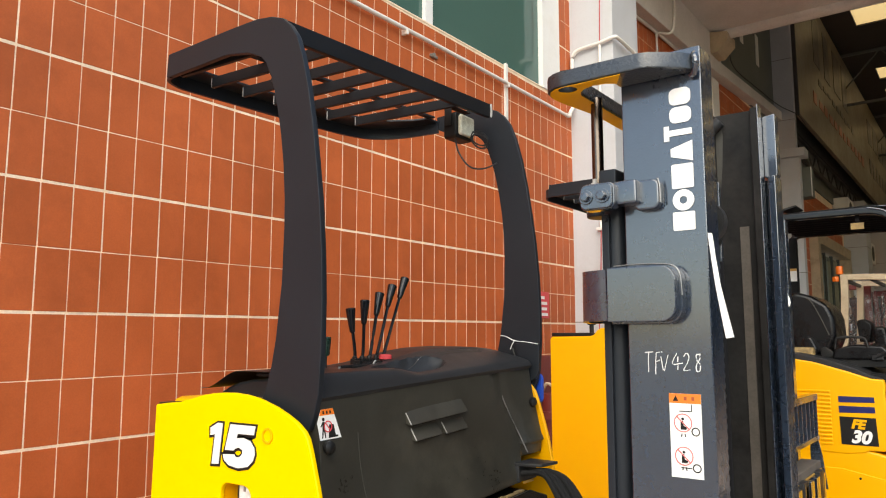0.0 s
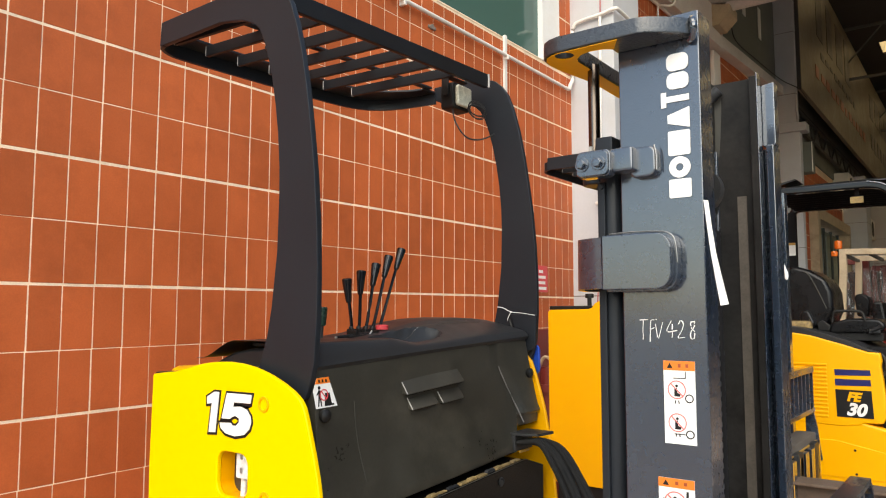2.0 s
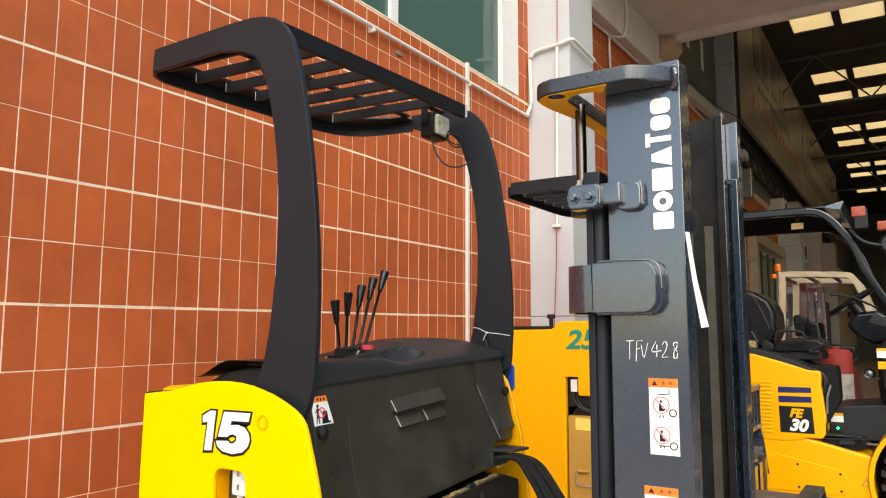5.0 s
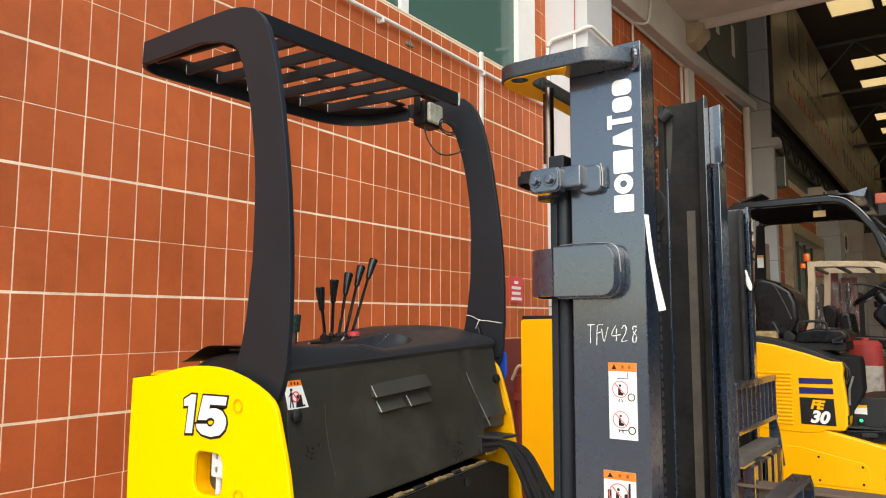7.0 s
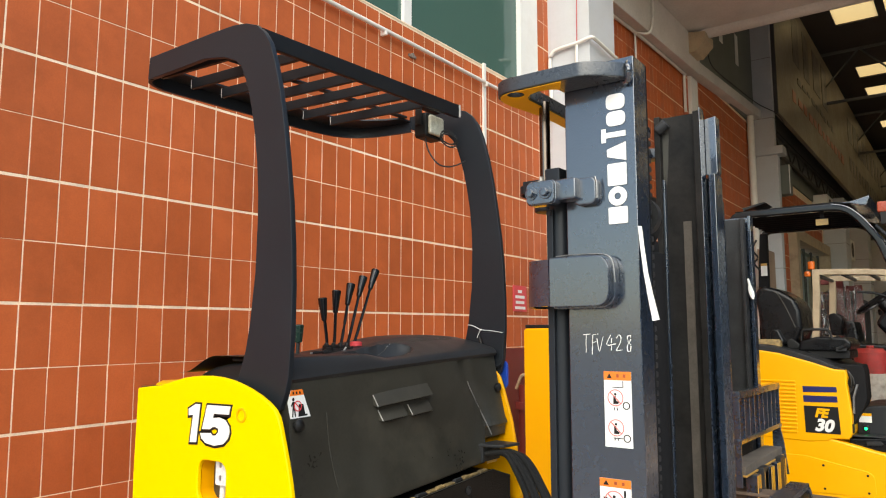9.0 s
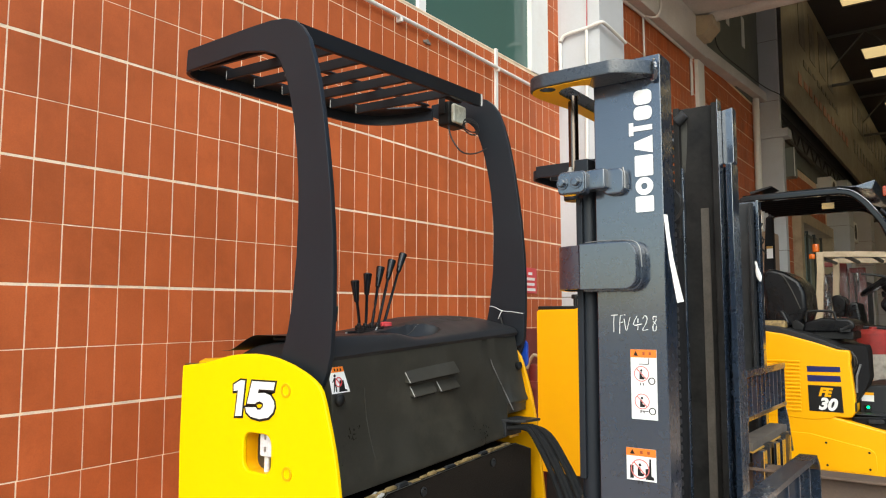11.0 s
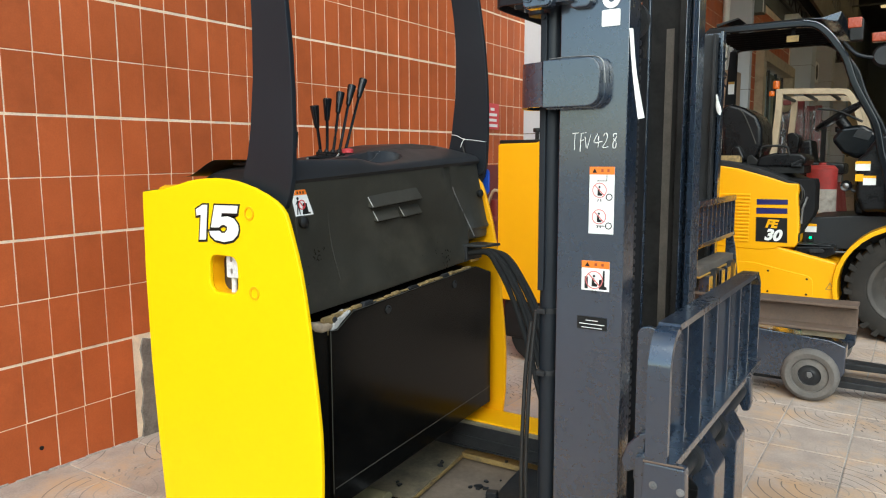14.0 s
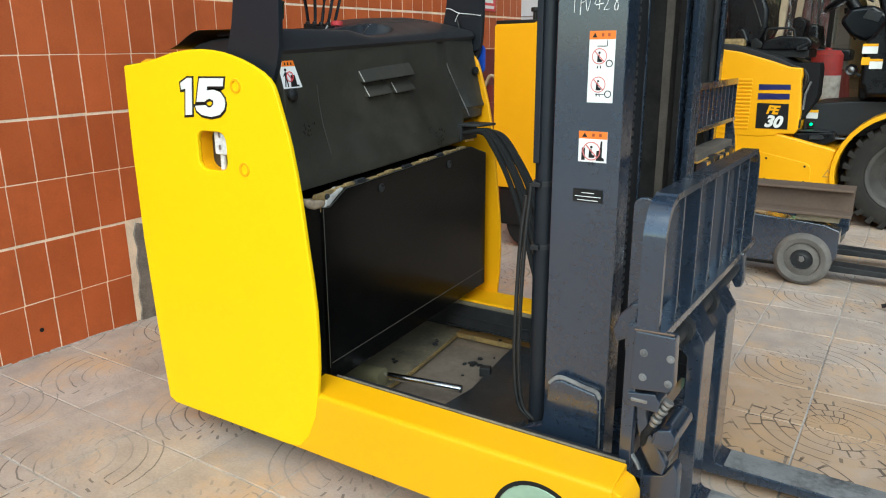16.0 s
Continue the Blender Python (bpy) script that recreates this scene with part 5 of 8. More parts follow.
def chalk(word, x, y, z, size, steps, thick, seed=5):
    """Broken hand-written strokes on a face that looks to -y."""
    bms, rc = [], random.Random(seed)
    for n, ch in enumerate(word):
        for line in STROKES.get(ch, []):
            pts = [(x + steps[n] + size * 0.52 * u, y, z + size * v) for u, v in line]
            pts = smooth_line(pts, 5) if len(pts) > 2 else [Vector(pts[0]).lerp(Vector(pts[1]), k / 5) for k in range(6)]
            k = 0
            while k < len(pts) - 1:
                m = min(len(pts) - 1, k + rc.randint(2, 5))
                w = thick * rc.uniform(0.6, 1.25)
                run = [p + Vector((rc.uniform(-0.0004, 0.0004), 0, rc.uniform(-0.0004, 0.0004))) for p in pts[k : m + 1]]
                bms.append(sweep(run, [(-w, -0.0006), (w, -0.0006), (w, 0.0006), (-w, 0.0006)], up=(0, 1, 0)))
                k = m + (1 if rc.random() < 0.3 else 0)
    return joined(*bms)


def plate_pts(x0, z0, x1, z1, r):
    """A rectangle with a square left end and a round right end."""
    return [(x0, z0)] + [(x1 - r + r * math.sin(a), z0 + r - r * math.cos(a)) for a in [radians(15 * k) for k in range(7)]] + [(x1 - r + r * math.cos(a), z1 - r + r * math.sin(a)) for a in [radians(15 * k) for k in range(7)]] + [(x0, z1)]


def mast_15(t):
    z1 = 1.882
    outer = part("mast_upright", channel(-0.577, -0.415, 1.37, 1, 0.10, z1), M_MAST, t, "charcoal painted outer mast upright")
    part("mast_upright", channel(-0.577, -0.419, 2.03, -1, 0.10, 1.735), M_MAST, t, "charcoal painted outer mast upright")
    part("upright_ear", prism([(-0.452, 1.74), (-0.428, 1.728), (-0.419, 1.745), (-0.419, 1.905), (-0.452, 1.90)], "y", 1.99, 2.03, 0.003), M_MAST, t)
    part("inner_upright", i_beam(-0.58, -0.438, 1.465, 1.479, 1.445, 1.51, 0.14, 1.905), M_MATT, t, "greasy dark inner mast upright")
    deep = part("inner_upright", i_beam(-0.582, -0.454, 1.971, 1.985, 1.95, 2.005, 0.14, 1.918), M_WEB, t, "greasy dark inner mast upright")
    part("flange_edge", box(-0.4535, 1.948, 0.14, -0.4505, 1.986, 1.926, 0.001), M_MAST, deep, "bright worn flange edge")
    part("worn_patch", prism([(-0.566, 1.73), (-0.556, 1.72), (-0.550, 1.78), (-0.546, 1.86), (-0.550, 1.905), (-0.564, 1.905)], "y", 1.9695, 1.9708, 0), M_SCUFF, deep, "scuffed grey patch")
    part("roller_track", box(-0.513, 1.968, 0.2, -0.490, 1.9705, 1.61, 0), M_TRACK, t, "worn roller track")
    # lift cylinder and rod
    part("lift_cylinder", rod((-0.610, 1.405, 0.16), (-0.610, 1.405, 1.60), 0.0235, 24, 0.003), M_GUARD, t)
    part("guide_strip", joined(box(-0.629, 1.374, 0.92, -0.613, 1.382, 1.572, 0.002), rod((-0.621, 1.370, 1.562), (-0.621, 1.374, 1.562), 0.006, 10)), M_GUARD, t, "black guide strip down the cylinder")
    part("cylinder_rod", rod((-0.66, 1.432, 1.62), (-0.66, 1.432, 1.84), 0.0125, 16), M_ROD, t, "steel cylinder rod with its dark reflection in the colour")
    part("cylinder_head", joined(rod((-0.655, 1.43, 1.575), (-0.655, 1.43, 1.635), 0.03, 20, 0.004), box(-0.638, 1.385, 1.636, -0.600, 1.46, 1.668, 0.004)), M_GUARD, t)
    part("rod_nut", joined(prism(disc(-0.655, 1.402, 0.0085, 6), "z", 1.636, 1.646, 0.001), rod((-0.655, 1.402, 1.646), (-0.655, 1.402, 1.655), 0.0045, 8)), M_WORN, t, "bright nut beside the rod")
    for z in (0.87, 0.715):
        part("cylinder_clip", joined(lathe([(0.0235, -0.006), (0.028, -0.006), (0.028, 0.006), (0.0235, 0.006)], (-0.610, 1.405, z), "z", 18), box(-0.628, 1.368, z - 0.006, -0.605, 1.385, z + 0.006, 0.002)), M_STEEL, t)
    for k in range(2):
        part("pipe", tube(smooth_line([(-0.632 - 0.012 * k, 1.375, 0.87 - 0.03 * k), (-0.644 - 0.012 * k, 1.37, 0.70), (-0.652 - 0.012 * k, 1.37, 0.45), (-0.640 - 0.012 * k, 1.37, 0.30), (-0.61 - 0.01 * k, 1.38, 0.25)], 6), 0.0055, 8), M_WIRE, t)
    # top tie plate
    tie = [(-0.425, 1.352), (-0.438, 1.335), (-0.468, 1.309), (-0.490, 1.2935), (-0.508, 1.288), (-0.60, 1.286), (-0.668, 1.286), (-0.690, 1.290), (-0.708, 1.302), (-0.719, 1.320), (-0.723, 1.345), (-0.722, 1.375), (-0.70, 1.50), (-0.70, 1.90), (-0.722, 2.03), (-0.72, 2.08), (-0.70, 2.11), (-0.66, 2.12), (-0.53, 2.12), (-0.43, 2.06), (-0.43, 2.045), (-0.577, 2.045), (-0.577, 2.06), (-0.60, 2.075), (-0.64, 2.07), (-0.657, 2.04), (-0.657, 1.362), (-0.650, 1.344), (-0.636, 1.330), (-0.615, 1.322), (-0.592, 1.326), (-0.578, 1.342), (-0.577, 1.368), (-0.43, 1.368)]
    tp = part("tie_plate", prism(tie, "z", 1.829, 1.862, 0.004, 2, holes=[disc(-0.667, 1.311, 0.019, 22)]), M_CUT, t, "thick black tie plate across the mast top")
    under_pts = [(-0.545, 1.291), (-0.60, 1.291), (-0.668, 1.291), (-0.688, 1.295), (-0.704, 1.306), (-0.714, 1.322), (-0.718, 1.345), (-0.717, 1.375), (-0.696, 1.50), (-0.696, 1.90), (-0.661, 1.90), (-0.661, 1.361), (-0.654, 1.342), (-0.638, 1.326), (-0.615, 1.318), (-0.59, 1.322), (-0.57, 1.335)]
    part("tie_underside", prism(under_pts, "z", 1.8272, 1.8285, 0, 2, holes=[disc(-0.667, 1.311, 0.0195, 22)]), M_YEL2, tp, "yellow primed underside")
    part("weld", tube(smooth_line([(-0.424, 1.362, 1.864), (-0.419, 1.351, 1.855), (-0.418, 1.350, 1.838), (-0.424, 1.358, 1.824), (-0.432, 1.364, 1.822)], 4), 0.006, 8), M_MAST, tp)
    part("tie_bar", box(-0.612, 1.47, 1.868, -0.590, 1.95, 1.890, 0.004), M_MAST, t)
    part("tie_tube", rod((-0.600, 1.49, 1.805), (-0.600, 1.95, 1.805), 0.013, 14), M_MAST, t)
    # black cylinder added to keep the gap dark, and hoses between the uprights
    cyl = part("gap_cylinder", rod((-0.545, 1.74, 0.165), (-0.545, 1.74, 1.50), 0.05, 24, 0.006), M_MATT, t, "added black cylinder that keeps the mast gap dark")
    part("cylinder_collar", rod((-0.545, 1.74, 1.50), (-0.545, 1.74, 1.53), 0.038, 20, 0.004), M_MATT, cyl)
    shv = part("hose_sheave", lathe([(0.015, -0.022), (0.075, -0.022), (0.08, -0.016), (0.066, -0.01), (0.066, 0.01), (0.08, 0.016), (0.075, 0.022), (0.015, 0.022)], (-0.535, 1.60, 1.555), "y", 30), M_MATT, t, "black hose sheave")
    for o in (-0.007, 0.007):
        part("sheave_hose", tube([(-0.535 + 0.072 * math.cos(a), 1.60 + o, 1.555 + 0.072 * math.sin(a)) for a in [math.pi * k / 10 for k in range(11)]] + [(-0.607, 1.60 + o, 1.5)], 0.0065, 8), M_RUBBER, shv)
    # black plates added to close the view through the mast gap
    for z in (0.62, 1.12):
        part("gap_plate", box(-0.612, 1.45, z, -0.592, 2.0, z + 0.16, 0.004), M_MATT, t)
    part("roller_bolt", rod((-0.572, 1.95, 1.875), (-0.545, 1.95, 1.895), 0.016, 12, 0.003), M_STEEL, t)
    # clamp bracket with two bolts
    br = part("clamp_bracket", joined(prism(rounded(-0.648, 1.572, -0.575, 1.626, 0.012), "y", 1.318, 1.345, 0.003), box(-0.585, 1.33, 1.580, -0.535, 1.369, 1.628, 0.006), prism(rounded(-0.55, 1.568, -0.498, 1.628, 0.014), "y", 1.350, 1.372, 0.005)), M_MAST, t, "charcoal clamp bracket")
    part("clamp_cover", prism(rounded(-0.645, 1.574, -0.578, 1.622, 0.01), "y", 1.312, 1.318, 0.002), M_MAST, br)
    for x in (-0.632, -0.597):
        part("bolt", joined(prism(disc(x, 1.598, 0.0145, 18), "y", 1.309, 1.312, 0.001), prism(disc(x, 1.598, 0.010, 6), "y", 1.30, 1.309, 0.002)), M_MAST, br)
    # wrap plate
    arc = smooth_line([(-0.600, 1.42, 1.4), (-0.640, 1.40, 1.4), (-0.658, 1.375, 1.4), (-0.656, 1.352, 1.403), (-0.632, 1.336, 1.403), (-0.60, 1.332, 1.4035)], 4)
    wrap = part("wrap_plate", joined(strap(arc, 0.100, 0.012), prism(plate_pts(-0.600, 1.351, -0.464, 1.456, 0.030), "y", 1.326, 1.345, 0.0025), prism(plate_pts(-0.60, 1.347, -0.458, 1.460, 0.032), "y", 1.345, 1.3695, 0.003)), M_MAST, t, "bent charcoal guide plate with rounded corners")
    part("weld", tube(smooth_line([(-0.592, 1.345, 1.4605), (-0.55, 1.345, 1.462), (-0.50, 1.345, 1.4605), (-0.474, 1.345, 1.456), (-0.462, 1.345, 1.44), (-0.4585, 1.345, 1.40)], 4), 0.0016, 6), M_BARE, wrap, "worn pale weld edge")
    part("weld", tube(smooth_line([(-0.50, 1.352, 1.628), (-0.4965, 1.352, 1.61), (-0.4965, 1.352, 1.58)], 4), 0.0018, 6), M_BARE, br, "worn pale weld edge")
    # gusset at the foot
    part("gusset", prism([(-0.66, 0.225), (-0.57, 0.27), (-0.558, 0.355), (-0.552, 0.380), (-0.538, 0.394), (-0.519, 0.400), (-0.452, 0.388), (-0.432, 0.384), (-0.424, 0.365), (-0.42, 0.16), (-0.66, 0.16)], "y", 1.34, 1.3695, 0.008), M_MAST, t, "welded gusset at the mast foot")
    part("weld", joined(tube(smooth_line([(-0.554, 1.352, 0.380), (-0.539, 1.352, 0.396), (-0.519, 1.352, 0.402), (-0.46, 1.352, 0.390), (-0.434, 1.352, 0.386), (-0.424, 1.352, 0.371)], 4), 0.0062, 8), tube([(-0.424, 1.354, 0.371), (-0.4195, 1.354, 0.24)], 0.0016, 6)), M_DUST, t, "pale silvery weld bead")
    part("foot_plate", box(-0.66, 1.345, 0.09, -0.40, 2.05, 0.165, 0.006), M_MAST, t)
    # brand lettering as plain white blocks running upward
    za, zb = 1.522, 1.806
    hts = (0.040, 0.042, 0.052, 0.044, 0.034, 0.036, 0.038)
    z, tot = za, sum(hts)
    for k, h in enumerate(hts):
        hh = h * (zb - za) / tot
        a, b, x0, x1 = z + 0.002, z + hh - 0.002, -0.478, -0.436
        if k == 1:
            sh = prism(disc((x0 + x1) / 2, (a + b) / 2, 0.0205, 24), "y", 1.3675, 1.3695, 0, holes=[disc((x0 + x1) / 2, (a + b) / 2, 0.0075, 16)])
        elif k == 3:
            sh = prism([(x1, a), (x1, b), (x0, b - 0.012), (x0, a + 0.012)], "y", 1.3675, 1.3695, 0)
        elif k == 4:
            sh = prism([(x1, a + 0.009), (x1, b - 0.009), (x0 - 0.002, b - 0.009), (x0 - 0.002, b), (x0 - 0.012, b), (x0 - 0.012, a), (x0 - 0.002, a), (x0 - 0.002, a + 0.009)], "y", 1.3675, 1.3695, 0)
        else:
            sh = prism(rounded(x0, a, x1, b, 0.011 if k > 4 else 0.003, 3), "y", 1.3675, 1.3695, 0)
        part("brand_block", sh, M_WHITE, outer, "plain white brand block")
        z += hh
    # chalk writing
    part("chalk_writing", chalk("TFV428", -0.543, 1.3685, 1.259, 0.034, (0, 0.020, 0.031, 0.053, 0.074, 0.095), 0.0008), M_WHITE, outer, "white chalk letters TFV 428")
    d = decal(outer, -0.4985, 1.066, -0.4395, 1.218, 1.3695, 0.115)
    no_entry(d, -0.474, 1.165, 0.017, 1.3695)
    no_entry(d, -0.474, 1.105, 0.017, 1.3695)
    for z in (1.15, 1.085):
        part("wheel_mark", prism(disc(-0.451, z, 0.008, 16), "y", 1.3675, 1.3682, 0, holes=[disc(-0.451, z, 0.006, 16)]), M_BLACKV, d)
    part("line_mark", box(-0.458, 1.3675, 1.186, -0.4565, 1.3682, 1.199, 0), M_BLACKV, d)
    part("line_mark", box(-0.480, 1.3675, 1.1855, -0.4585, 1.3682, 1.187, 0), M_BLACKV, d)
    part("line_mark", box(-0.480, 1.3675, 1.0835, -0.460, 1.3682, 1.085, 0), M_BLACKV, d)
    d2 = decal(outer, -0.513, 0.934, -0.446, 1.003, 1.3695, 0.24)
    no_entry(d2, -0.482, 0.959, 0.021, 1.3695)
    part("load_mark", prism([(-0.470, 0.938), (-0.451, 0.938), (-0.452, 0.944), (-0.457, 0.946), (-0.457, 0.982), (-0.461, 0.982), (-0.462, 0.962), (-0.470, 0.960)], "y", 1.3676, 1.3682, 0), M_BLACKV, d2)
    part("load_mark", box(-0.505, 1.3675, 0.938, -0.497, 1.368, 0.966, 0), M_BLACKV, d2)
    pl = part("name_plate", box(-0.521, 1.3675, 0.842, -0.450, 1.3695, 0.872, 0), M_BLACKV, outer, "small black maker's plate")
    for k, w in enumerate((0.03, 0.062, 0.05)):
        part("text_bar", box(-0.4855 - w / 2, 1.367, 0.864 - 0.0085 * k - 0.0016, -0.4855 + w / 2, 1.3675, 0.864 - 0.0085 * k, 0), M_WHITE, pl)
    # paper strip
    paper = prism([(-0.412, 1.514), (-0.4035, 1.5125), (-0.3965, 1.465), (-0.389, 1.415), (-0.380, 1.37), (-0.3715, 1.3225), (-0.386, 1.320), (-0.392, 1.37), (-0.3985, 1.415), (-0.405, 1.465)], "y", 1.3590, 1.3602, 0)
    for v in paper.verts:
        v.co.y -= 0.012 * math.sin((1.514 - v.co.z) * 14)
    part("paper_strip", paper, M_WHITE, t, "tapered white paper strip")
    # leaf chain beside the upright
    ch = part("chain", box(-0.448, 1.505, 0.55, -0.444, 1.525, 1.80, 0), M_STEEL, t, "greasy lift chain")
    for k in range(60):
        part("link", box(-0.453, 1.502, 0.56 + 0.02 * k, -0.439, 1.528, 0.573 + 0.02 * k, 0.003), M_STEEL, ch)
        part("pin", rod((-0.4475, 1.4995, 0.5665 + 0.02 * k), (-0.4475, 1.5035, 0.5665 + 0.02 * k), 0.0022, 8), M_WORN, ch, "bright pin end")
    part("chain_wheel", lathe([(0.02, -0.012), (0.045, -0.012), (0.045, 0.012), (0.02, 0.012)], (-0.47, 1.53, 1.56), "y", 24), M_STEEL, t)


def fork_carriage(t, dx=0.0, dy=0.0, dz=0.0):
    """Load backrest, carriage plates, shaft and forks."""
    def sh(bm):
        bmesh.ops.translate(bm, vec=(dx, dy, dz), verts=bm.verts)
        return bm
    xb0, xb1 = -0.317, -0.270
    path = [(0, 1.262, 0.60), (0, 1.262, 0.78), (0, 1.268, 0.825), (0, 1.288, 0.860), (0, 1.325, 0.878), (0, 1.4, 0.882), (0, 2.13, 0.882), (0, 2.19, 0.877), (0, 2.225, 0.855), (0, 2.238, 0.815), (0, 2.24, 0.60)]
    xm, w, th = (xb0 + xb1) / 2, (xb1 - xb0) / 2, 0.007
    pts = [Vector((xm, y, z)) for _, y, z in path]
    br = part("backrest", sh(sweep(smooth_line(pts, 3), [(-th, -w), (th, -w), (th, w), (-th, w)], up=(1, 0, 0))), M_MAST, t, "charcoal load backrest frame")
    for k in range(6):
        y = 1.402 + 0.14 * k
        part("backrest_bar", sh(box(-0.312, y - 0.004, 0.60, -0.274, y + 0.004, 0.878, 0.002)), M_MAST, br)
        part("gusset", sh(prism([(y + 0.004, 0.605), (y + 0.042, 0.605), (y + 0.004, 0.642)], "x", -0.302, -0.276, 0.002)), M_MAST, br)
    part("backrest_rail", sh(box(-0.312, 1.262, 0.585, -0.257, 2.24, 0.605, 0.003)), M_MAST, br)
    for y in (1.262,):
        pl = part("carriage_plate", sh(prism([(-0.322, 0.60), (-0.234, 0.60), (-0.231, 0.49), (-0.238, 0.472), (-0.316, 0.462), (-0.326, 0.475)], "y", y - 0.004, y + 0.03, 0.006)), M_MAST, t, "bolted carriage end plate")
        for x, z in ((-0.298, 0.553), (-0.241, 0.551), (-0.297, 0.497), (-0.242, 0.494)):
            part("bolt", sh(joined(prism(disc(x, z, 0.0088, 16), "y", y - 0.0065, y - 0.0035, 0.001), prism(disc(x, z, 0.006, 6), "y", y - 0.012, y - 0.0065, 0.002))), M_DUST, pl)
    part("carriage_bar", sh(box(-0.33, 1.29, 0.47, -0.29, 2.08, 0.56, 0.005)), M_MAST, t)
    part("carriage_bar", sh(box(-0.33, 1.29, 0.18, -0.29, 2.08, 0.26, 0.005)), M_MAST, t)
    part("backplate_edge", sh(tube([(-0.320, 1.2555, 0.603), (-0.236, 1.2555, 0.606)], 0.0025, 6)), M_RUST, t, "rusty seam above the end plate")
    part("side_plate", sh(prism(rounded(-0.370, 0.50, -0.322, 0.87, 0.02), "y", 1.345, 1.362, 0.003)), M_MAST, t)
    part("carriage_web", sh(prism([(-0.376, 0.545), (-0.348, 0.560), (-0.332, 0.60), (-0.328, 0.648), (-0.345, 0.642), (-0.372, 0.612), (-0.384, 0.575)], "y", 1.30, 1.345, 0.006)), M_MAST, t, "rounded upper roller bracket")
    part("carriage_strip", sh(box(-0.345, 1.275, 0.09, -0.316, 1.30, 0.60, 0.004)), M_MAST, t)
    part("plate_backing", sh(prism(rounded(-0.336, 0.462, -0.30, 0.606, 0.008), "y", 1.268, 1.30, 0.003)), M_MAST, t)
    blk = part("valve_block", sh(prism([(-0.332, 0.420), (-0.262, 0.416), (-0.258, 0.440), (-0.270, 0.459), (-0.332, 0.449)], "y", 1.266, 1.325, 0.004)), M_MAST, t, "small hydraulic block under the plate")
    part("block_ledge", sh(box(-0.322, 1.262, 0.433, -0.285, 1.267, 0.441, 0.002)), M_BOLT, blk)
    way = Vector((0.034, 0.0, 0.070)).normalized()
    base = Vector((-0.275, 1.282, 0.378))
    for k in range(6):
        part("hose_collar", sh(rod(base + way * 0.013 * k, base + way * (0.013 * k + 0.009), 0.012 if k % 2 else 0.0095, 12, 0.002)), M_BOLT, t)
    part("hose", sh(tube(smooth_line([base, base - way * 0.02, (-0.292, 1.286, 0.345), (-0.292, 1.30, 0.30), (-0.28, 1.32, 0.25)], 4), 0.009, 8)), M_RUBBER, t, "black hydraulic hose")
    part("shift_cylinder", sh(rod((-0.246, 1.272, 0.352), (-0.246, 1.42, 0.352), 0.026, 18, 0.005)), M_MAST, t)
    part("cylinder_cap", sh(prism([(-0.272, 0.336), (-0.222, 0.340), (-0.219, 0.366), (-0.232, 0.384), (-0.262, 0.374)], "y", 1.266, 1.30, 0.005)), M_MAST, t)
    part("carriage_hook", sh(prism([(-0.319, 0.443), (-0.300, 0.440), (-0.292, 0.395), (-0.278, 0.352), (-0.248, 0.304), (-0.238, 0.285), (-0.246, 0.258), (-0.272, 0.262), (-0.298, 0.310), (-0.312, 0.37)], "y", 1.285, 1.312, 0.005)), M_MAST, t, "curved carriage hook")
    part("weld", sh(tube(smooth_line([(-0.317, 1.284, 0.292), (-0.305, 1.281, 0.278), (-0.297, 1.281, 0.262)], 3), 0.006, 7)), M_BARE, t, "bright weld bead")
    part("carriage_foot", sh(prism([(-0.318, 0.10), (-0.318, 0.238), (-0.298, 0.240), (-0.245, 0.258), (-0.225, 0.292), (-0.213, 0.275), (-0.213, 0.10)], "y", 1.29, 1.33, 0.006)), M_MAST, t)
    part("fork_shaft", sh(rod((-0.285, 1.29, 0.535), (-0.285, 2.10, 0.555), 0.026, 20, 0.003)), M_STEEL, t)
    part("shaft_lug", sh(prism([(-0.275, 0.60), (-0.25, 0.60), (-0.244, 0.52), (-0.25, 0.495), (-0.268, 0.49), (-0.284, 0.52)], "y", 2.03, 2.06, 0.006)), M_MAST, t)
    for y in (1.505, 1.745):
        prof = [(-0.255, 0.56), (-0.235, 0.585), (-0.21, 0.575), (-0.165, 0.50), (-0.165, 0.074), (-0.157, 0.064), (-0.138, 0.060), (0.80, 0.050), (0.80, 0.042), (-0.178, 0.028), (-0.198, 0.034), (-0.205, 0.052), (-0.205, 0.46), (-0.25, 0.50)]
        fk = part("fork", sh(prism([(x - 0.062, z) for x, z in prof], "y", y, y + 0.11, 0.006)), M_MAST, t, "charcoal steel fork with a worn blade")
        part("blade_top", sh(prism([(-0.198, 0.0602), (0.73, 0.0502), (0.73, 0.0514), (-0.198, 0.0616)], "y", y + 0.005, y + 0.105, 0)), M_DUST, fk, "dusty grey worn blade top with grease")
        part("fork_collar", sh(lathe([(0.02, 0.0), (0.036, 0.0), (0.036, 0.03), (0.02, 0.03)], (-0.285, y - 0.035, 0.535), "y", 18)), M_STEEL, fk)


TRUCK = truck_15()
guard(TRUCK, 1.71, 0.52)
part("wire_clip", joined(tube(smooth_line([(-1.492, 1.212, 2.058), (-1.480, 1.213, 2.036), (-1.486, 1.214, 2.020), (-1.474, 1.213, 2.000)], 4), 0.004, 7), rod((-1.486, 1.212, 2.030), (-1.478, 1.214, 2.014), 0.009, 9, 0.002), rod((-1.478, 1.212, 2.000), (-1.470, 1.212, 1.990), 0.007, 9, 0.002)), M_WIRE, TRUCK, "black wire clips hanging inside the post")
mast_15(TRUCK)
fork_carriage(TRUCK)
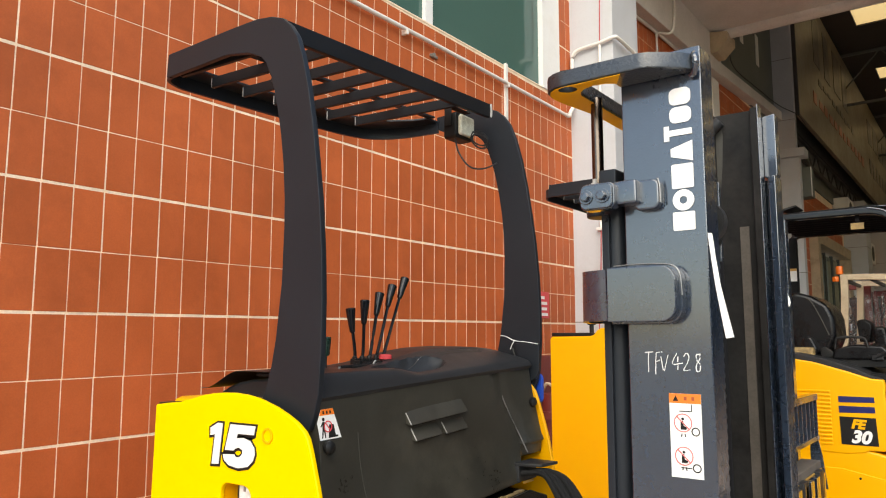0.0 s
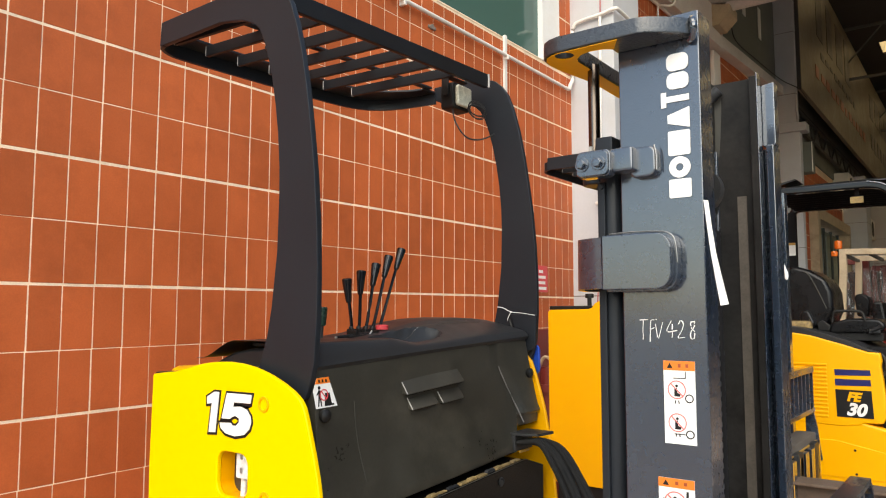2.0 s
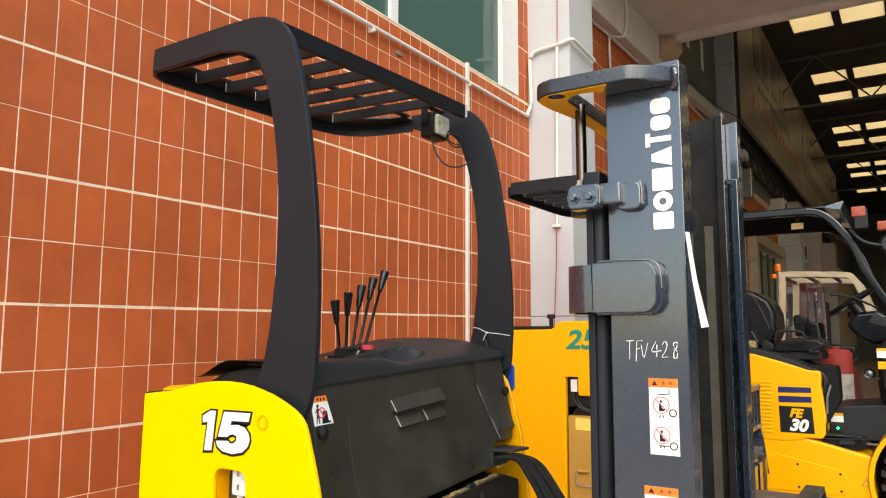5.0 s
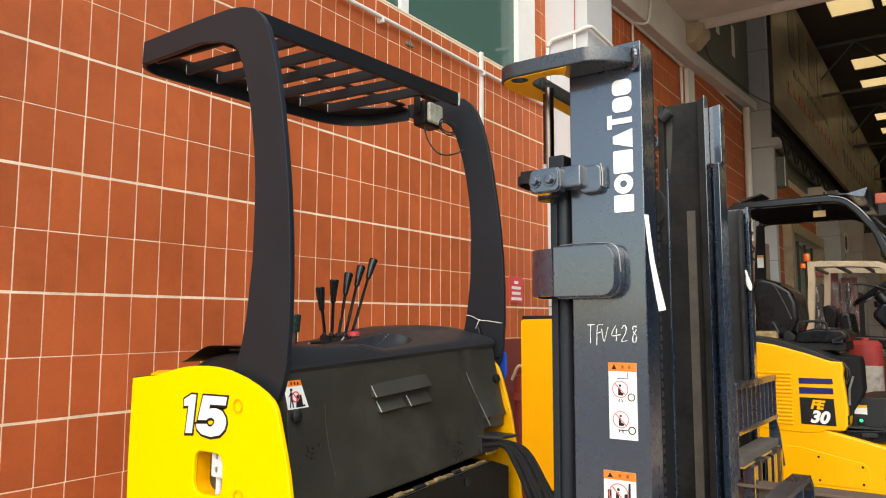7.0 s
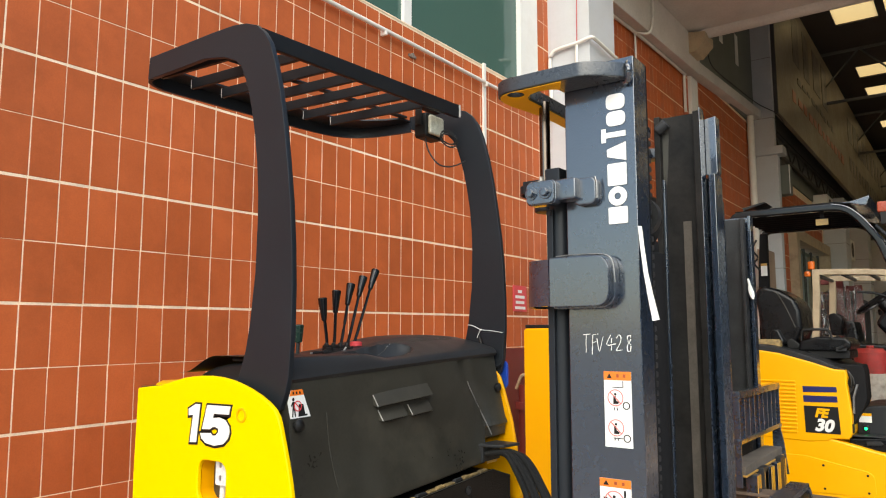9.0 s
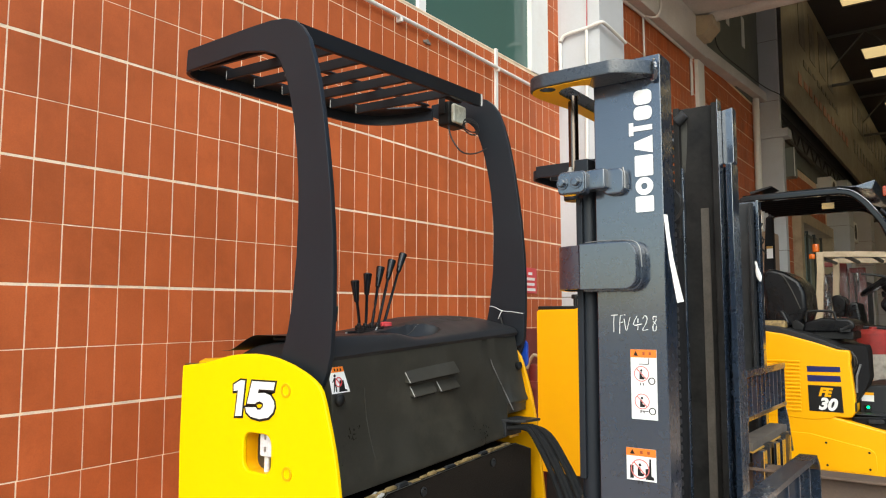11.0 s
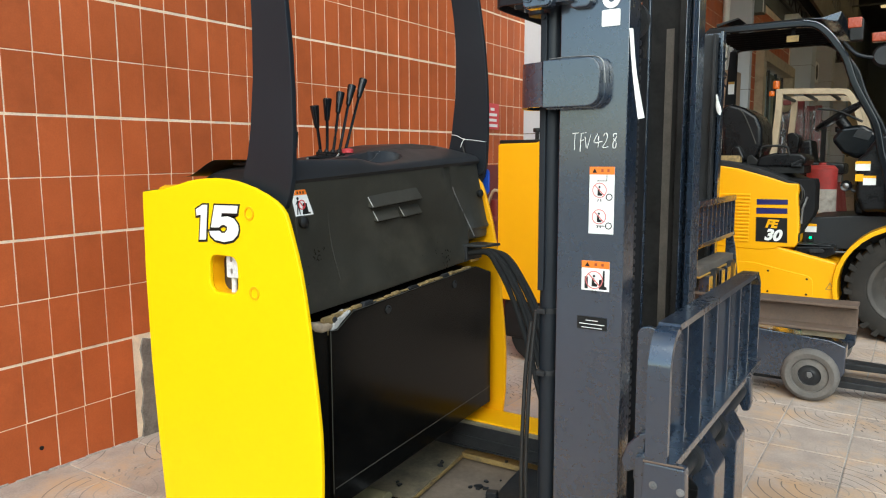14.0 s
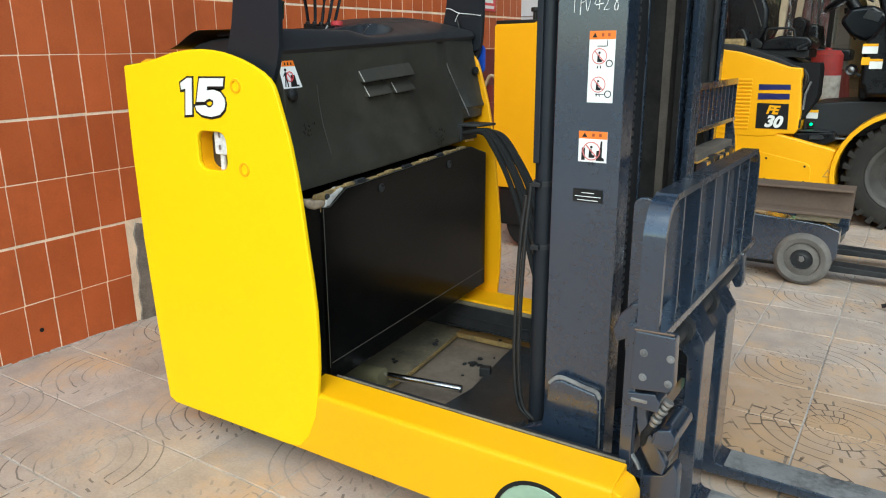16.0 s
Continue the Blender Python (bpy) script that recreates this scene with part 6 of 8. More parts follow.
# hood warning label, leaning with the hood
def hood_label(t):
    def leant(bm):
        for v in bm.verts:
            v.co.x -= 0.075 * (v.co.z - 1.12)
        return bm

    def flat_piece(name, pts, up, mat, parent, label=""):
        return part(name, leant(prism(pts, "x", -1.2645 + 0.0006 * up, -1.2640 + 0.0006 * up, 0)), mat, parent, label)
    d = flat_piece("warning_label", [(1.205, 1.0845), (1.274, 1.0865), (1.247, 1.156), (1.209, 1.1545), (1.197, 1.125)], 0, M_WHITE, t, "white warning label with an orange head")
    flat_piece("label_head", [(1.2035, 1.1405), (1.2525, 1.142), (1.247, 1.156), (1.209, 1.1545)], 1, M_ORANGE, d)
    for k in range(3):
        flat_piece("text_bar", [(1.214 + 0.011 * k, 1.1445), (1.219 + 0.011 * k, 1.1445), (1.218 + 0.011 * k, 1.151), (1.2135 + 0.011 * k, 1.151)], 2, M_BLACKV, d)
    flat_piece("figure", [(1.211, 1.089), (1.214, 1.089), (1.217, 1.108), (1.221, 1.089), (1.224, 1.089), (1.221, 1.112), (1.220, 1.126), (1.214, 1.127), (1.207, 1.116), (1.209, 1.114), (1.213, 1.120), (1.213, 1.110)], 1, M_BLACKV, d)
    flat_piece("figure", disc(1.216, 1.132, 0.0042, 12), 1, M_BLACKV, d)
    flat_piece("load_mark", [(1.232, 1.0885), (1.263, 1.0895), (1.262, 1.094), (1.255, 1.094), (1.249, 1.119), (1.234, 1.119)], 1, M_BLACKV, d)
    part("ban_ring", leant(prism(disc(1.230, 1.115, 0.0135, 24), "x", -1.2630, -1.2626, 0, holes=[disc(1.230, 1.115, 0.0108, 24)])), M_REDV, d)
    flat_piece("ban_bar", [(1.2205, 1.1235), (1.2225, 1.1255), (1.2395, 1.1065), (1.2375, 1.1045)], 2, M_REDV, d)


hood_label(TRUCK)
# string round the far post
part("string", joined(tube(smooth_line([(-1.400, 2.197, 1.332), (-1.375, 2.196, 1.328), (-1.343, 2.196, 1.314), (-1.30, 2.197, 1.310), (-1.251, 2.198, 1.303)], 4), 0.0013, 6), tube(smooth_line([(-1.343, 2.196, 1.314), (-1.352, 2.196, 1.300), (-1.360, 2.197, 1.284)], 4), 0.0014, 6), rod((-1.346, 2.1955, 1.314), (-1.339, 2.1955, 1.3135), 0.0026, 8)), M_WHITE, TRUCK, "thin white string tied round the post")
part("post_shoe", prism([(-1.345, 1.305), (-1.3246, 1.2226), (-1.2895, 1.174), (-1.262, 1.185), (-1.2505, 1.21), (-1.2475, 1.305)], "y", 2.2, 2.212, 0.004), M_GUARD, TRUCK)
# black tube paints the shade in the gap beside the shoe
part("shoe_gap_shade", tube(smooth_line([(-1.352, 2.199, 1.288), (-1.336, 2.199, 1.245), (-1.3246, 2.199, 1.2226), (-1.2895, 2.199, 1.174)], 3), 0.0035, 6), M_BLACKV, TRUCK)


def work_lamp():
    t = thing("work_lamp", (-1.50, 2.10, 2.08), "small square work lamp with hazy lens under the guard", "lamp")
    part("housing", prism(rounded(2.045, 2.035, 2.15, 2.13, 0.012), "x", -1.54, -1.485, 0.006), M_BLACKV, t)
    part("lens", prism(rounded(2.055, 2.045, 2.14, 2.12, 0.01), "x", -1.485, -1.468, 0.007, 3), M_LENS, t, "hazy ribbed glass lens")
    part("bracket", joined(box(-1.53, 2.036, 2.08, -1.50, 2.042, 2.16, 0.002), box(-1.53, 2.036, 2.150, -1.50, 2.158, 2.156, 0.002)), M_BLACKV, t)
    coil = [(-1.44 + 0.02 * math.cos(a), 2.13 + (0.026 + 0.006 * math.sin(a * 0.31)) * math.cos(a * 1.02 + 0.4), 2.035 + (0.024 + 0.008 * math.sin(a * 0.23)) * math.sin(a)) for a in [0.5 * k for k in range(52)]]
    part("cable", tube(smooth_line([(-1.50, 2.06, 2.04), (-1.48, 2.055, 1.98), (-1.45, 2.07, 1.93), (-1.43, 2.10, 1.92), (-1.415, 2.14, 1.93), (-1.405, 2.19, 1.955)], 5), 0.0032, 6), M_WIRE, t)
    part("cable_coil", tube(coil, 0.0022, 6), M_WIRE, t)
    return t


work_lamp()


# ---- reach truck with the number 25 ----
def truck_25():
    c = 4.30
    t = thing("reach_truck", (-1.3, c, 0), "larger deep-yellow reach truck with grey legs and steel mast", "forklift")
    n = 3.72
    out = [(-2.034, 0.38), (-2.036, 1.325), (-2.02, 1.335), (-1.785, 1.338), (-1.765, 1.345), (-1.745, 1.37), (-1.72, 1.382), (-1.30, 1.388), (-1.24, 1.36), (-1.20, 1.28), (-1.18, 0.97), (-1.616, 0.972), (-1.622, 0.98), (-1.622, 1.072), (-1.698, 1.072), (-1.70, 0.38)]
    near = part("side_panel", prism(out, "y", n, n + 0.04, 0.012, 3), M_YEL2, t, "deep yellow side panel with a notch")
    part("number", lettering("25", 0.145, pose(-1.605, n - 0.002, 1.275, 90, 0, 0) @ Matrix.Diagonal((1.2, 1, 1, 1)), 0.0012, 0.004, 0.25, 1.0), M_GREENV, near, "teal number 25")
    part("top_trim", box(-2.03, n + 0.005, 1.335, -1.77, n + 0.5, 1.357, 0.006), M_BLACKV, t)
    part("knob", joined(rod((-1.80, n + 0.05, 1.35), (-1.80, n + 0.05, 1.405), 0.012, 12), rod((-1.80, n + 0.05, 1.40), (-1.80, n + 0.05, 1.425), 0.024, 16, 0.005)), M_BLACKV, t)
    part("far_panel", prism(out[:3] + [(-1.30, 1.388), (-1.20, 1.28), (-1.18, 0.38)], "y", 2 * c - n - 0.04, 2 * c - n, 0.012), M_YEL2, t)
    part("rear_body", box(-2.02, n + 0.04, 0.38, -1.95, 2 * c - n - 0.04, 1.32, 0.01), M_YEL2, t)
    bat = part("battery_case", box(-1.69, n + 0.012, 0.36, -1.22, 2 * c - n - 0.05, 0.86, 0.006), M_GOLD, t, "ochre steel battery case")
    part("case_label", box(-1.645, n + 0.0105, 0.785, -1.55, n + 0.012, 0.85, 0), stuff("yellow_paper", (0.75, 0.6, 0.12), 0.5, bump=0.02), bat)
    part("case_handle", tube(smooth_line([(-1.64, n + 0.01, 0.56), (-1.64, n - 0.002, 0.5), (-1.60, n - 0.004, 0.49), (-1.55, n - 0.004, 0.49)], 4), 0.004, 6), M_BOLT, bat)
    part("case_hinge", rod((-1.63, n + 0.006, 0.565), (-1.57, n + 0.006, 0.565), 0.009, 10), M_GOLD, bat)
    part("cable_cover", prism([(-1.69, 0.86), (-1.40, 0.86), (-1.40, 0.95), (-1.62, 0.93), (-1.66, 0.90)], "y", n + 0.06, n + 0.3, 0.006), M_BLACKV, t)
    part("connector", box(-1.675, n + 0.02, 0.99, -1.635, n + 0.06, 1.06, 0.005), M_WHITE, t, "grey-white cable connector")
    for k in range(2):
        part("cable", tube(smooth_line([(-1.662 + 0.015 * k, n + 0.04, 1.0), (-1.66 + 0.02 * k, n + 0.04, 0.94), (-1.61, n + 0.05, 0.89 + 0.01 * k), (-1.5, n + 0.05, 0.88)], 5), 0.008, 8), M_WIRE, t)
    part("skirt", box(-2.0, n + 0.02, 0.14, -1.2, 2 * c - n - 0.02, 0.38, 0.02), M_BLACKV, t)
    part("drive_wheel", lathe([(0.05, -0.06), (0.15, -0.06), (0.16, -0.05), (0.16, 0.05), (0.15, 0.06), (0.05, 0.06)], (-1.80, n + 0.10, 0.16), "y", 30), M_RUBBER, t)
    part("console", prism([(-1.95, 1.30), (-1.25, 1.34), (-1.22, 1.30), (-1.22, 0.9), (-1.95, 0.9)], "y", n + 0.05, 2 * c - n - 0.05, 0.02), M_CONSOLE, t)
    g0, g1 = guard(t, c, 0.56, dx=-0.10, dz=0.05, rise=0.0)
    # grey base legs with wheels
    for sd in (0, 1):
        y0 = 3.86
        lg = joined(prism([(-1.2, 0.10), (-1.2, 0.34), (-0.70, 0.36), (-0.20, 0.325), (-0.13, 0.30), (-0.13, 0.16), (-0.18, 0.10)], "y", y0 + 0.02, y0 + 0.14, 0.008))
        wh = lathe([(0.055, 0.0), (0.085, 0.012), (0.09, 0.0), (0.114, -0.006), (0.130, 0.004), (0.137, 0.02), (0.137, 0.085), (0.127, 0.1), (0.055, 0.1)], (-0.285, y0 - 0.01, 0.137), "y", 40)
        hub = joined(lathe([(0.0, 0.01), (0.022, 0.008), (0.03, 0.016), (0.075, 0.022), (0.09, 0.02), (0.09, 0.05), (0.0, 0.05)], (-0.285, y0 - 0.01, 0.137), "y", 28))
        if sd:
            for b in (lg, wh, hub):
                mirror(b, c)
        leg = part("leg", lg, M_MAST, t, "blue-grey base leg")
        w = part("wheel", wh, M_TYRE, leg, "dusty grey rubber wheel")
        part("hub", hub, M_STEEL, w)
        if not sd:
            part("hub_cap", prism([(-0.298, 0.152), (-0.278, 0.154), (-0.27, 0.134), (-0.284, 0.122), (-0.296, 0.129)], "y", y0 - 0.006, y0 + 0.0, 0.002), M_BARE, w)
            for a in range(6):
                q = (-0.285 + 0.058 * math.cos(a * 1.047), 0.137 + 0.058 * math.sin(a * 1.047))
                part("wheel_bolt", prism(disc(*q, 0.008, 6), "y", y0 + 0.0, y0 + 0.012, 0.001), M_STEEL, w)
    # mast
    for yw, s in ((3.95, 1), (4.65, -1)):
        part("mast_upright", channel(-1.12, -0.94, yw, s, 0.12, 2.02), M_MAST, t, "charcoal mast upright")
        part("inner_upright", i_beam(-1.10, -0.97, min(yw + s * 0.08, yw + s * 0.094), max(yw + s * 0.08, yw + s * 0.094), min(yw + s * 0.06, yw + s * 0.13), max(yw + s * 0.06, yw + s * 0.13), 0.16, 2.0), M_STEEL, t)
    part("tie_bar", box(-1.15, 3.95, 1.85, -1.10, 4.65, 1.95, 0.005), M_MAST, t)
    # backrest and carriage
    br = part("backrest", box(-0.87, 3.72, 0.985, -0.83, 4.62, 1.02, 0.004), M_MAST, t, "charcoal load backrest grid")
    part("backrest_rail", box(-0.87, 3.72, 0.765, -0.83, 4.62, 0.79, 0.004), M_MAST, br)
    for k in range(10):
        y = 3.73 + 0.098 * k
        part("backrest_bar", box(-0.865, y - 0.006, 0.56 if k in (0, 9) else 0.785, -0.835, y + 0.006, 1.0, 0.003), M_MAST, br)
    part("backrest_side", prism([(-0.88, 0.50), (-0.80, 0.50), (-0.82, 0.68), (-0.84, 0.78), (-0.88, 0.78)], "y", 4.60, 4.62, 0.004), M_MAST, br)
    part("carriage_bar", box(-0.93, 3.78, 0.61, -0.83, 4.60, 0.655, 0.006), M_GRIME, t)
    part("carriage_edge", box(-0.935, 3.776, 0.603, -0.825, 4.60, 0.612, 0.002), M_GOLD, t, "ochre worn edge")
    for k in range(5):
        part("carriage_block", box(-0.86, 3.88 + 0.15 * k, 0.40, -0.80, 3.95 + 0.15 * k, 0.602, 0.006), M_MAST, t)
        part("block_edge", box(-0.8035, 3.874 + 0.15 * k, 0.40, -0.799, 3.8795 + 0.15 * k, 0.60, 0.001), M_GOLD, t, "ochre worn edge")
    part("carriage_bar", box(-0.92, 3.80, 0.30, -0.85, 4.60, 0.37, 0.006), M_STEEL, t)
    for y in (4.00, 4.40):
        part("fork", prism([(-0.85, 0.62), (-0.80, 0.62), (-0.80, 0.15), (-0.76, 0.105), (0.62, 0.075), (0.62, 0.06), (-0.82, 0.05), (-0.85, 0.08)], "y", y, y + 0.11, 0.006), M_STEEL, t, "dark steel fork")
    return t


def beam_stack():
    t = thing("steel_beam", (-0.5, 3.95, 0.36), "rusty steel channel lying on the grey truck leg", "beam")
    sec = [(3.87, 0.50), (3.87, 0.515), (4.02, 0.515), (4.02, 0.50), (3.955, 0.492), (3.955, 0.395), (4.02, 0.385), (4.02, 0.37), (3.87, 0.37), (3.87, 0.385), (3.935, 0.395), (3.935, 0.492)]
    part("web", prism(sec, "x", -0.98, -0.09, 0.003), M_RUST, t)
    part("packer", box(-0.34, 3.9, 0.335, -0.14, 4.0, 0.369, 0.005), M_DUSTY, t)
    return t


def small_clamp():
    return whole("clip", joined(prism([(0.12, 0.0), (0.2, 0.0), (0.17, 0.03), (0.14, 0.035)], "y", 3.62, 3.66, 0.004), rod((0.10, 3.64, 0.02), (0.16, 3.64, 0.045), 0.01, 8)), M_BLACKV, "small black metal clip lying on the paving", "clip")


def rag():
    bm, rr = bmesh.new(), random.Random(9)
    rings = []
    for k in range(8):
        w = (0.006, 0.008, 0.009, 0.011, 0.014, 0.016, 0.013, 0.005)[k]
        z, dx = 1.632 - 0.017 * k, 0.0035 * k
        rings.append([bm.verts.new((-0.958 + dx + w * math.cos(a) * rr.uniform(0.7, 1.2), 4.535 + 0.4 * w * math.sin(a), z + rr.uniform(-0.006, 0.006))) for a in [0.628 * j for j in range(10)]])
    for a, b in zip(rings, rings[1:]):
        for j in range(10):
            bm.faces.new((a[j], a[(j + 1) % 10], b[(j + 1) % 10], b[j]))
    bm.faces.new(rings[0])
    bm.faces.new(rings[-1][::-1])
    bmesh.ops.recalc_face_normals(bm, faces=bm.faces)
    return whole("rag", bm, M_WHITE, "crumpled white rag tied to the charcoal mast", "rag")


truck_25()
rag()
beam_stack()
small_clamp()


# ---- counterbalance forklift FE 30 ----
def truck_30():
    n, f = 5.45, 6.55
    c = (n + f) / 2
    t = thing("forklift", (-0.4, c, 0), "yellow four-wheel electric forklift with black seat and guard", "forklift")
    # lower chassis with fender
    lower = [(-1.75, 0.22), (-1.75, 0.70), (-1.10, 0.685), (-0.83, 0.650), (-0.60, 0.594), (-0.456, 0.559), (-0.315, 0.526), (-0.332, 0.45), (-0.330, 0.36), (-0.318, 0.27), (-0.30, 0.22)]
    ch = part("chassis", prism(lower, "y", n, f, 0.018, 3), M_YEL2, t, "yellow lower chassis")
    part("chassis_cover", prism([(-1.05, 0.26), (-1.05, 0.494), (-0.86, 0.4945), (-0.592, 0.441), (-0.50, 0.424), (-0.472, 0.405), (-0.462, 0.375), (-0.460, 0.29), (-0.475, 0.262)], "y", n - 0.006, n + 0.004, 0.004), M_YEL2, ch)
    for x, z in ((-0.756, 0.44), (-0.501, 0.399), (-0.754, 0.29), (-0.50, 0.29)):
        part("rivet", prism(disc(x, z, 0.008, 10), "y", n - 0.012, n - 0.005, 0.002), M_BLACKV, ch)
    tri = [(-0.385, 0.335), (-0.325, 0.335), (-0.355, 0.39)]
    part("warning_mark", prism(tri, "y", n - 0.002, n + 0.001, 0, holes=[[(-0.374, 0.341), (-0.336, 0.341), (-0.355, 0.377)]]), M_GOLD, ch, "faint ochre warning triangle")
    # fender arc
    cx, cz = 0.10, 0.37
    arc = [(cx - 0.443 * math.cos(a), cz + 0.443 * math.sin(a)) for a in [radians(-15 + 10.5 * k) for k in range(13)]]
    inn = [(cx - 0.412 * math.cos(a), cz + 0.412 * math.sin(a)) for a in [radians(-15 + 10.5 * k) for k in range(13)]]
    part("fender", prism(arc + inn[::-1], "y", n - 0.02, n + 0.28, 0.006), M_YEL2, t, "yellow front wheel arch")
    # hood
    hood = [(-1.70, 0.60), (-1.70, 1.18), (-1.20, 1.205), (-1.0, 1.175), (-0.80, 1.118), (-0.66, 1.072), (-0.59, 1.068), (-0.583, 1.02), (-0.590, 0.985), (-0.583, 0.93), (-0.569, 0.77), (-0.572, 0.66), (-0.593, 0.618), (-0.70, 0.615), (-0.716, 0.600), (-0.83, 0.585), (-1.2, 0.60)]
    hd = part("hood", prism(hood, "y", n - 0.005, f, 0.03, 3), M_YEL2, t, "yellow battery hood with louvres")
    for k in range(14):
        z = 0.985 - 0.026 * k
        part("louvre", box(-1.16 + 0.01 * (k > 10), n - 0.012, z - 0.009, -0.90, n - 0.002, z + 0.006, 0.004), M_YEL2, hd)
    for z0, z1 in ((0.915, 0.955), (0.849, 0.893)):
        part("stripe", prism([(-0.854, z0), (-0.856, z1), (-0.651, z1 + 0.0005), (-0.648, z0 + 0.006)], "y", n - 0.0075, n - 0.005, 0), M_NAVY, hd, "navy blue stripe")
    lb = part("model_label", prism([(-0.851, 0.648), (-0.855, 0.825), (-0.648, 0.824), (-0.640, 0.648)], "y", n - 0.0075, n - 0.005, 0), M_BLACKV, hd, "black model label")
    part("model_letters", lettering("FE", 0.078, pose(-0.752, n - 0.009, 0.778, 90, 2, 0), 0.001, 0.004, 0.25), M_YEL2, lb, "yellow letters FE")
    part("model_number", lettering("30", 0.108, pose(-0.740, n - 0.009, 0.696, 90, 2, 0), 0.001, 0.005, 0.25), M_WHITE, lb, "white number 30")
    part("hood_top", prism([(-1.68, 1.185), (-1.68, 1.225), (-1.2, 1.240), (-1.06, 1.226), (-0.905, 1.188), (-0.75, 1.135), (-0.66, 1.092), (-0.60, 1.075), (-0.60, 1.06), (-1.2, 1.19)], "y", n + 0.012, f - 0.03, 0.008), M_CONSOLE, t)
    # black leg room with step
    part("step", prism([(-0.60, 0.565), (-0.60, 0.62), (-0.35, 0.635), (-0.335, 0.585), (-0.40, 0.55)], "y", n + 0.04, f - 0.02, 0.008), M_SEAT, t)
    part("step_edge", box(-0.34, n + 0.05, 0.592, -0.24, n + 0.08, 0.604, 0.003), M_BARE, t)
    part("step_plate", box(-0.585, n + 0.06, 0.633, -0.37, n + 0.20, 0.642, 0.003), M_STEEL, t)
    part("step_latch", prism([(-0.50, 0.585), (-0.50, 0.61), (-0.42, 0.617), (-0.405, 0.60), (-0.42, 0.587)], "y", n + 0.03, n + 0.042, 0.003), M_STEEL, t)
    part("floor_box", prism([(-0.57, 0.60), (-0.57, 0.80), (-0.505, 0.821), (-0.275, 0.842), (0.02, 0.85), (0.02, 0.60)], "y", n + 0.22, f - 0.2, 0.012), M_CONSOLE, t)
    part("seat_box", prism([(-0.70, 0.62), (-0.70, 1.10), (-0.495, 1.102), (-0.485, 1.06), (-0.482, 0.88), (-0.50, 0.83), (-0.62, 0.62)], "y", n + 0.06, n + 0.30, 0.01), M_MATT, t)
    fl = part("floor_label", box(-0.557, n + 0.2165, 0.714, -0.482, n + 0.2185, 0.774, 0), M_WHITE, t, "white and yellow label")
    part("label_head", box(-0.557, n + 0.2145, 0.757, -0.482, n + 0.2165, 0.775, 0), M_YEL2, fl)
    lamp = part("indicator_box", box(-0.535, n + 0.19, 0.645, -0.497, n + 0.22, 0.695, 0.006), M_BLACKV, t)
    part("indicator", rod((-0.516, n + 0.183, 0.676), (-0.516, n + 0.192, 0.676), 0.010, 12), M_LED, lamp, "glowing green indicator")
    part("hood_strut", joined(strap([(-0.532, n + 0.045, 0.975), (-0.560, n + 0.045, 0.885)], 0.030, 0.012, (0, 1, 0)), strap([(-0.557, n + 0.044, 0.895), (-0.562, n + 0.044, 0.785)], 0.026, 0.012, (0, 1, 0))), M_BARE, t, "grey steel hood strut")
    for k in range(2):
        part("cable", tube(smooth_line([(-0.585, n + 0.05, 1.06), (-0.556 - 0.012 * k, n + 0.05, 1.01), (-0.560 - 0.012 * k, n + 0.05, 0.95), (-0.60, n + 0.05, 0.89)], 5), 0.006, 8), M_WIRE, t)
    part("latch", box(-0.585, n + 0.0, 0.66, -0.565, n + 0.05, 0.72, 0.004), M_BLACKV, t)
    # seat
    s0, s1 = n + 0.30, n + 0.80
    part("seat", prism([(-0.93, 1.185), (-0.91, 1.255), (-0.80, 1.288), (-0.62, 1.282), (-0.585, 1.25), (-0.585, 1.215), (-0.615, 1.185)], "y", s0, s1, 0.03, 3), M_SEAT, t, "black vinyl seat cushion")
    back = [(-1.165, 1.22), (-1.178, 1.345), (-1.19, 1.475), (-1.21, 1.585), (-1.19, 1.645), (-1.13, 1.665), (-1.03, 1.630), (-0.935, 1.565), (-0.900, 1.475), (-0.893, 1.345), (-0.925, 1.27), (-0.96, 1.22)]
    bk = part("backrest", prism(back, "y", s0, s1, 0.045, 4), M_SEAT, t, "black vinyl seat back")
    part("piping", tube(smooth_line([(-1.075, s0 - 0.002, 1.625), (-1.034, s0 - 0.004, 1.585), (-0.9835, s0 - 0.004, 1.479), (-0.935, s0 - 0.002, 1.355)], 4), 0.004, 6), M_SCUFF, bk, "grey seam along the seat back")
    part("seat_wing", prism([(-1.098, 1.215), (-1.105, 1.315), (-1.075, 1.345), (-1.04, 1.340), (-1.005, 1.257), (-1.02, 1.195), (-1.06, 1.19)], "y", s0 - 0.05, s0 + 0.03, 0.02, 3), M_SEAT, t)
    part("seat_slide", box(-1.0, s0 + 0.02, 1.135, -0.60, s1 - 0.05, 1.190, 0.006), M_BLACKV, t)
    part("armrest_loop", tube(smooth_line([(-0.90, s0 - 0.02, 1.26), (-0.892, s0 - 0.02, 1.318), (-0.86, s0 - 0.02, 1.337), (-0.73, s0 - 0.02, 1.335), (-0.706, s0 - 0.02, 1.30), (-0.70, s0 - 0.02, 1.27)], 5), 0.009, 8), M_BLACKV, t)
    part("seat_lever", joined(rod((-0.66, s0 - 0.03, 1.205), (-0.60, s0 - 0.04, 1.235), 0.012, 8), box(-0.68, s0 - 0.03, 1.185, -0.61, s0 - 0.005, 1.215, 0.006)), M_STEEL, t)
    part("belt_buckle", prism([(-0.985, 1.20), (-0.99, 1.255), (-0.955, 1.275), (-0.905, 1.235), (-0.915, 1.20)], "y", s0 - 0.05, s0 - 0.025, 0.008), M_BLACKV, t)
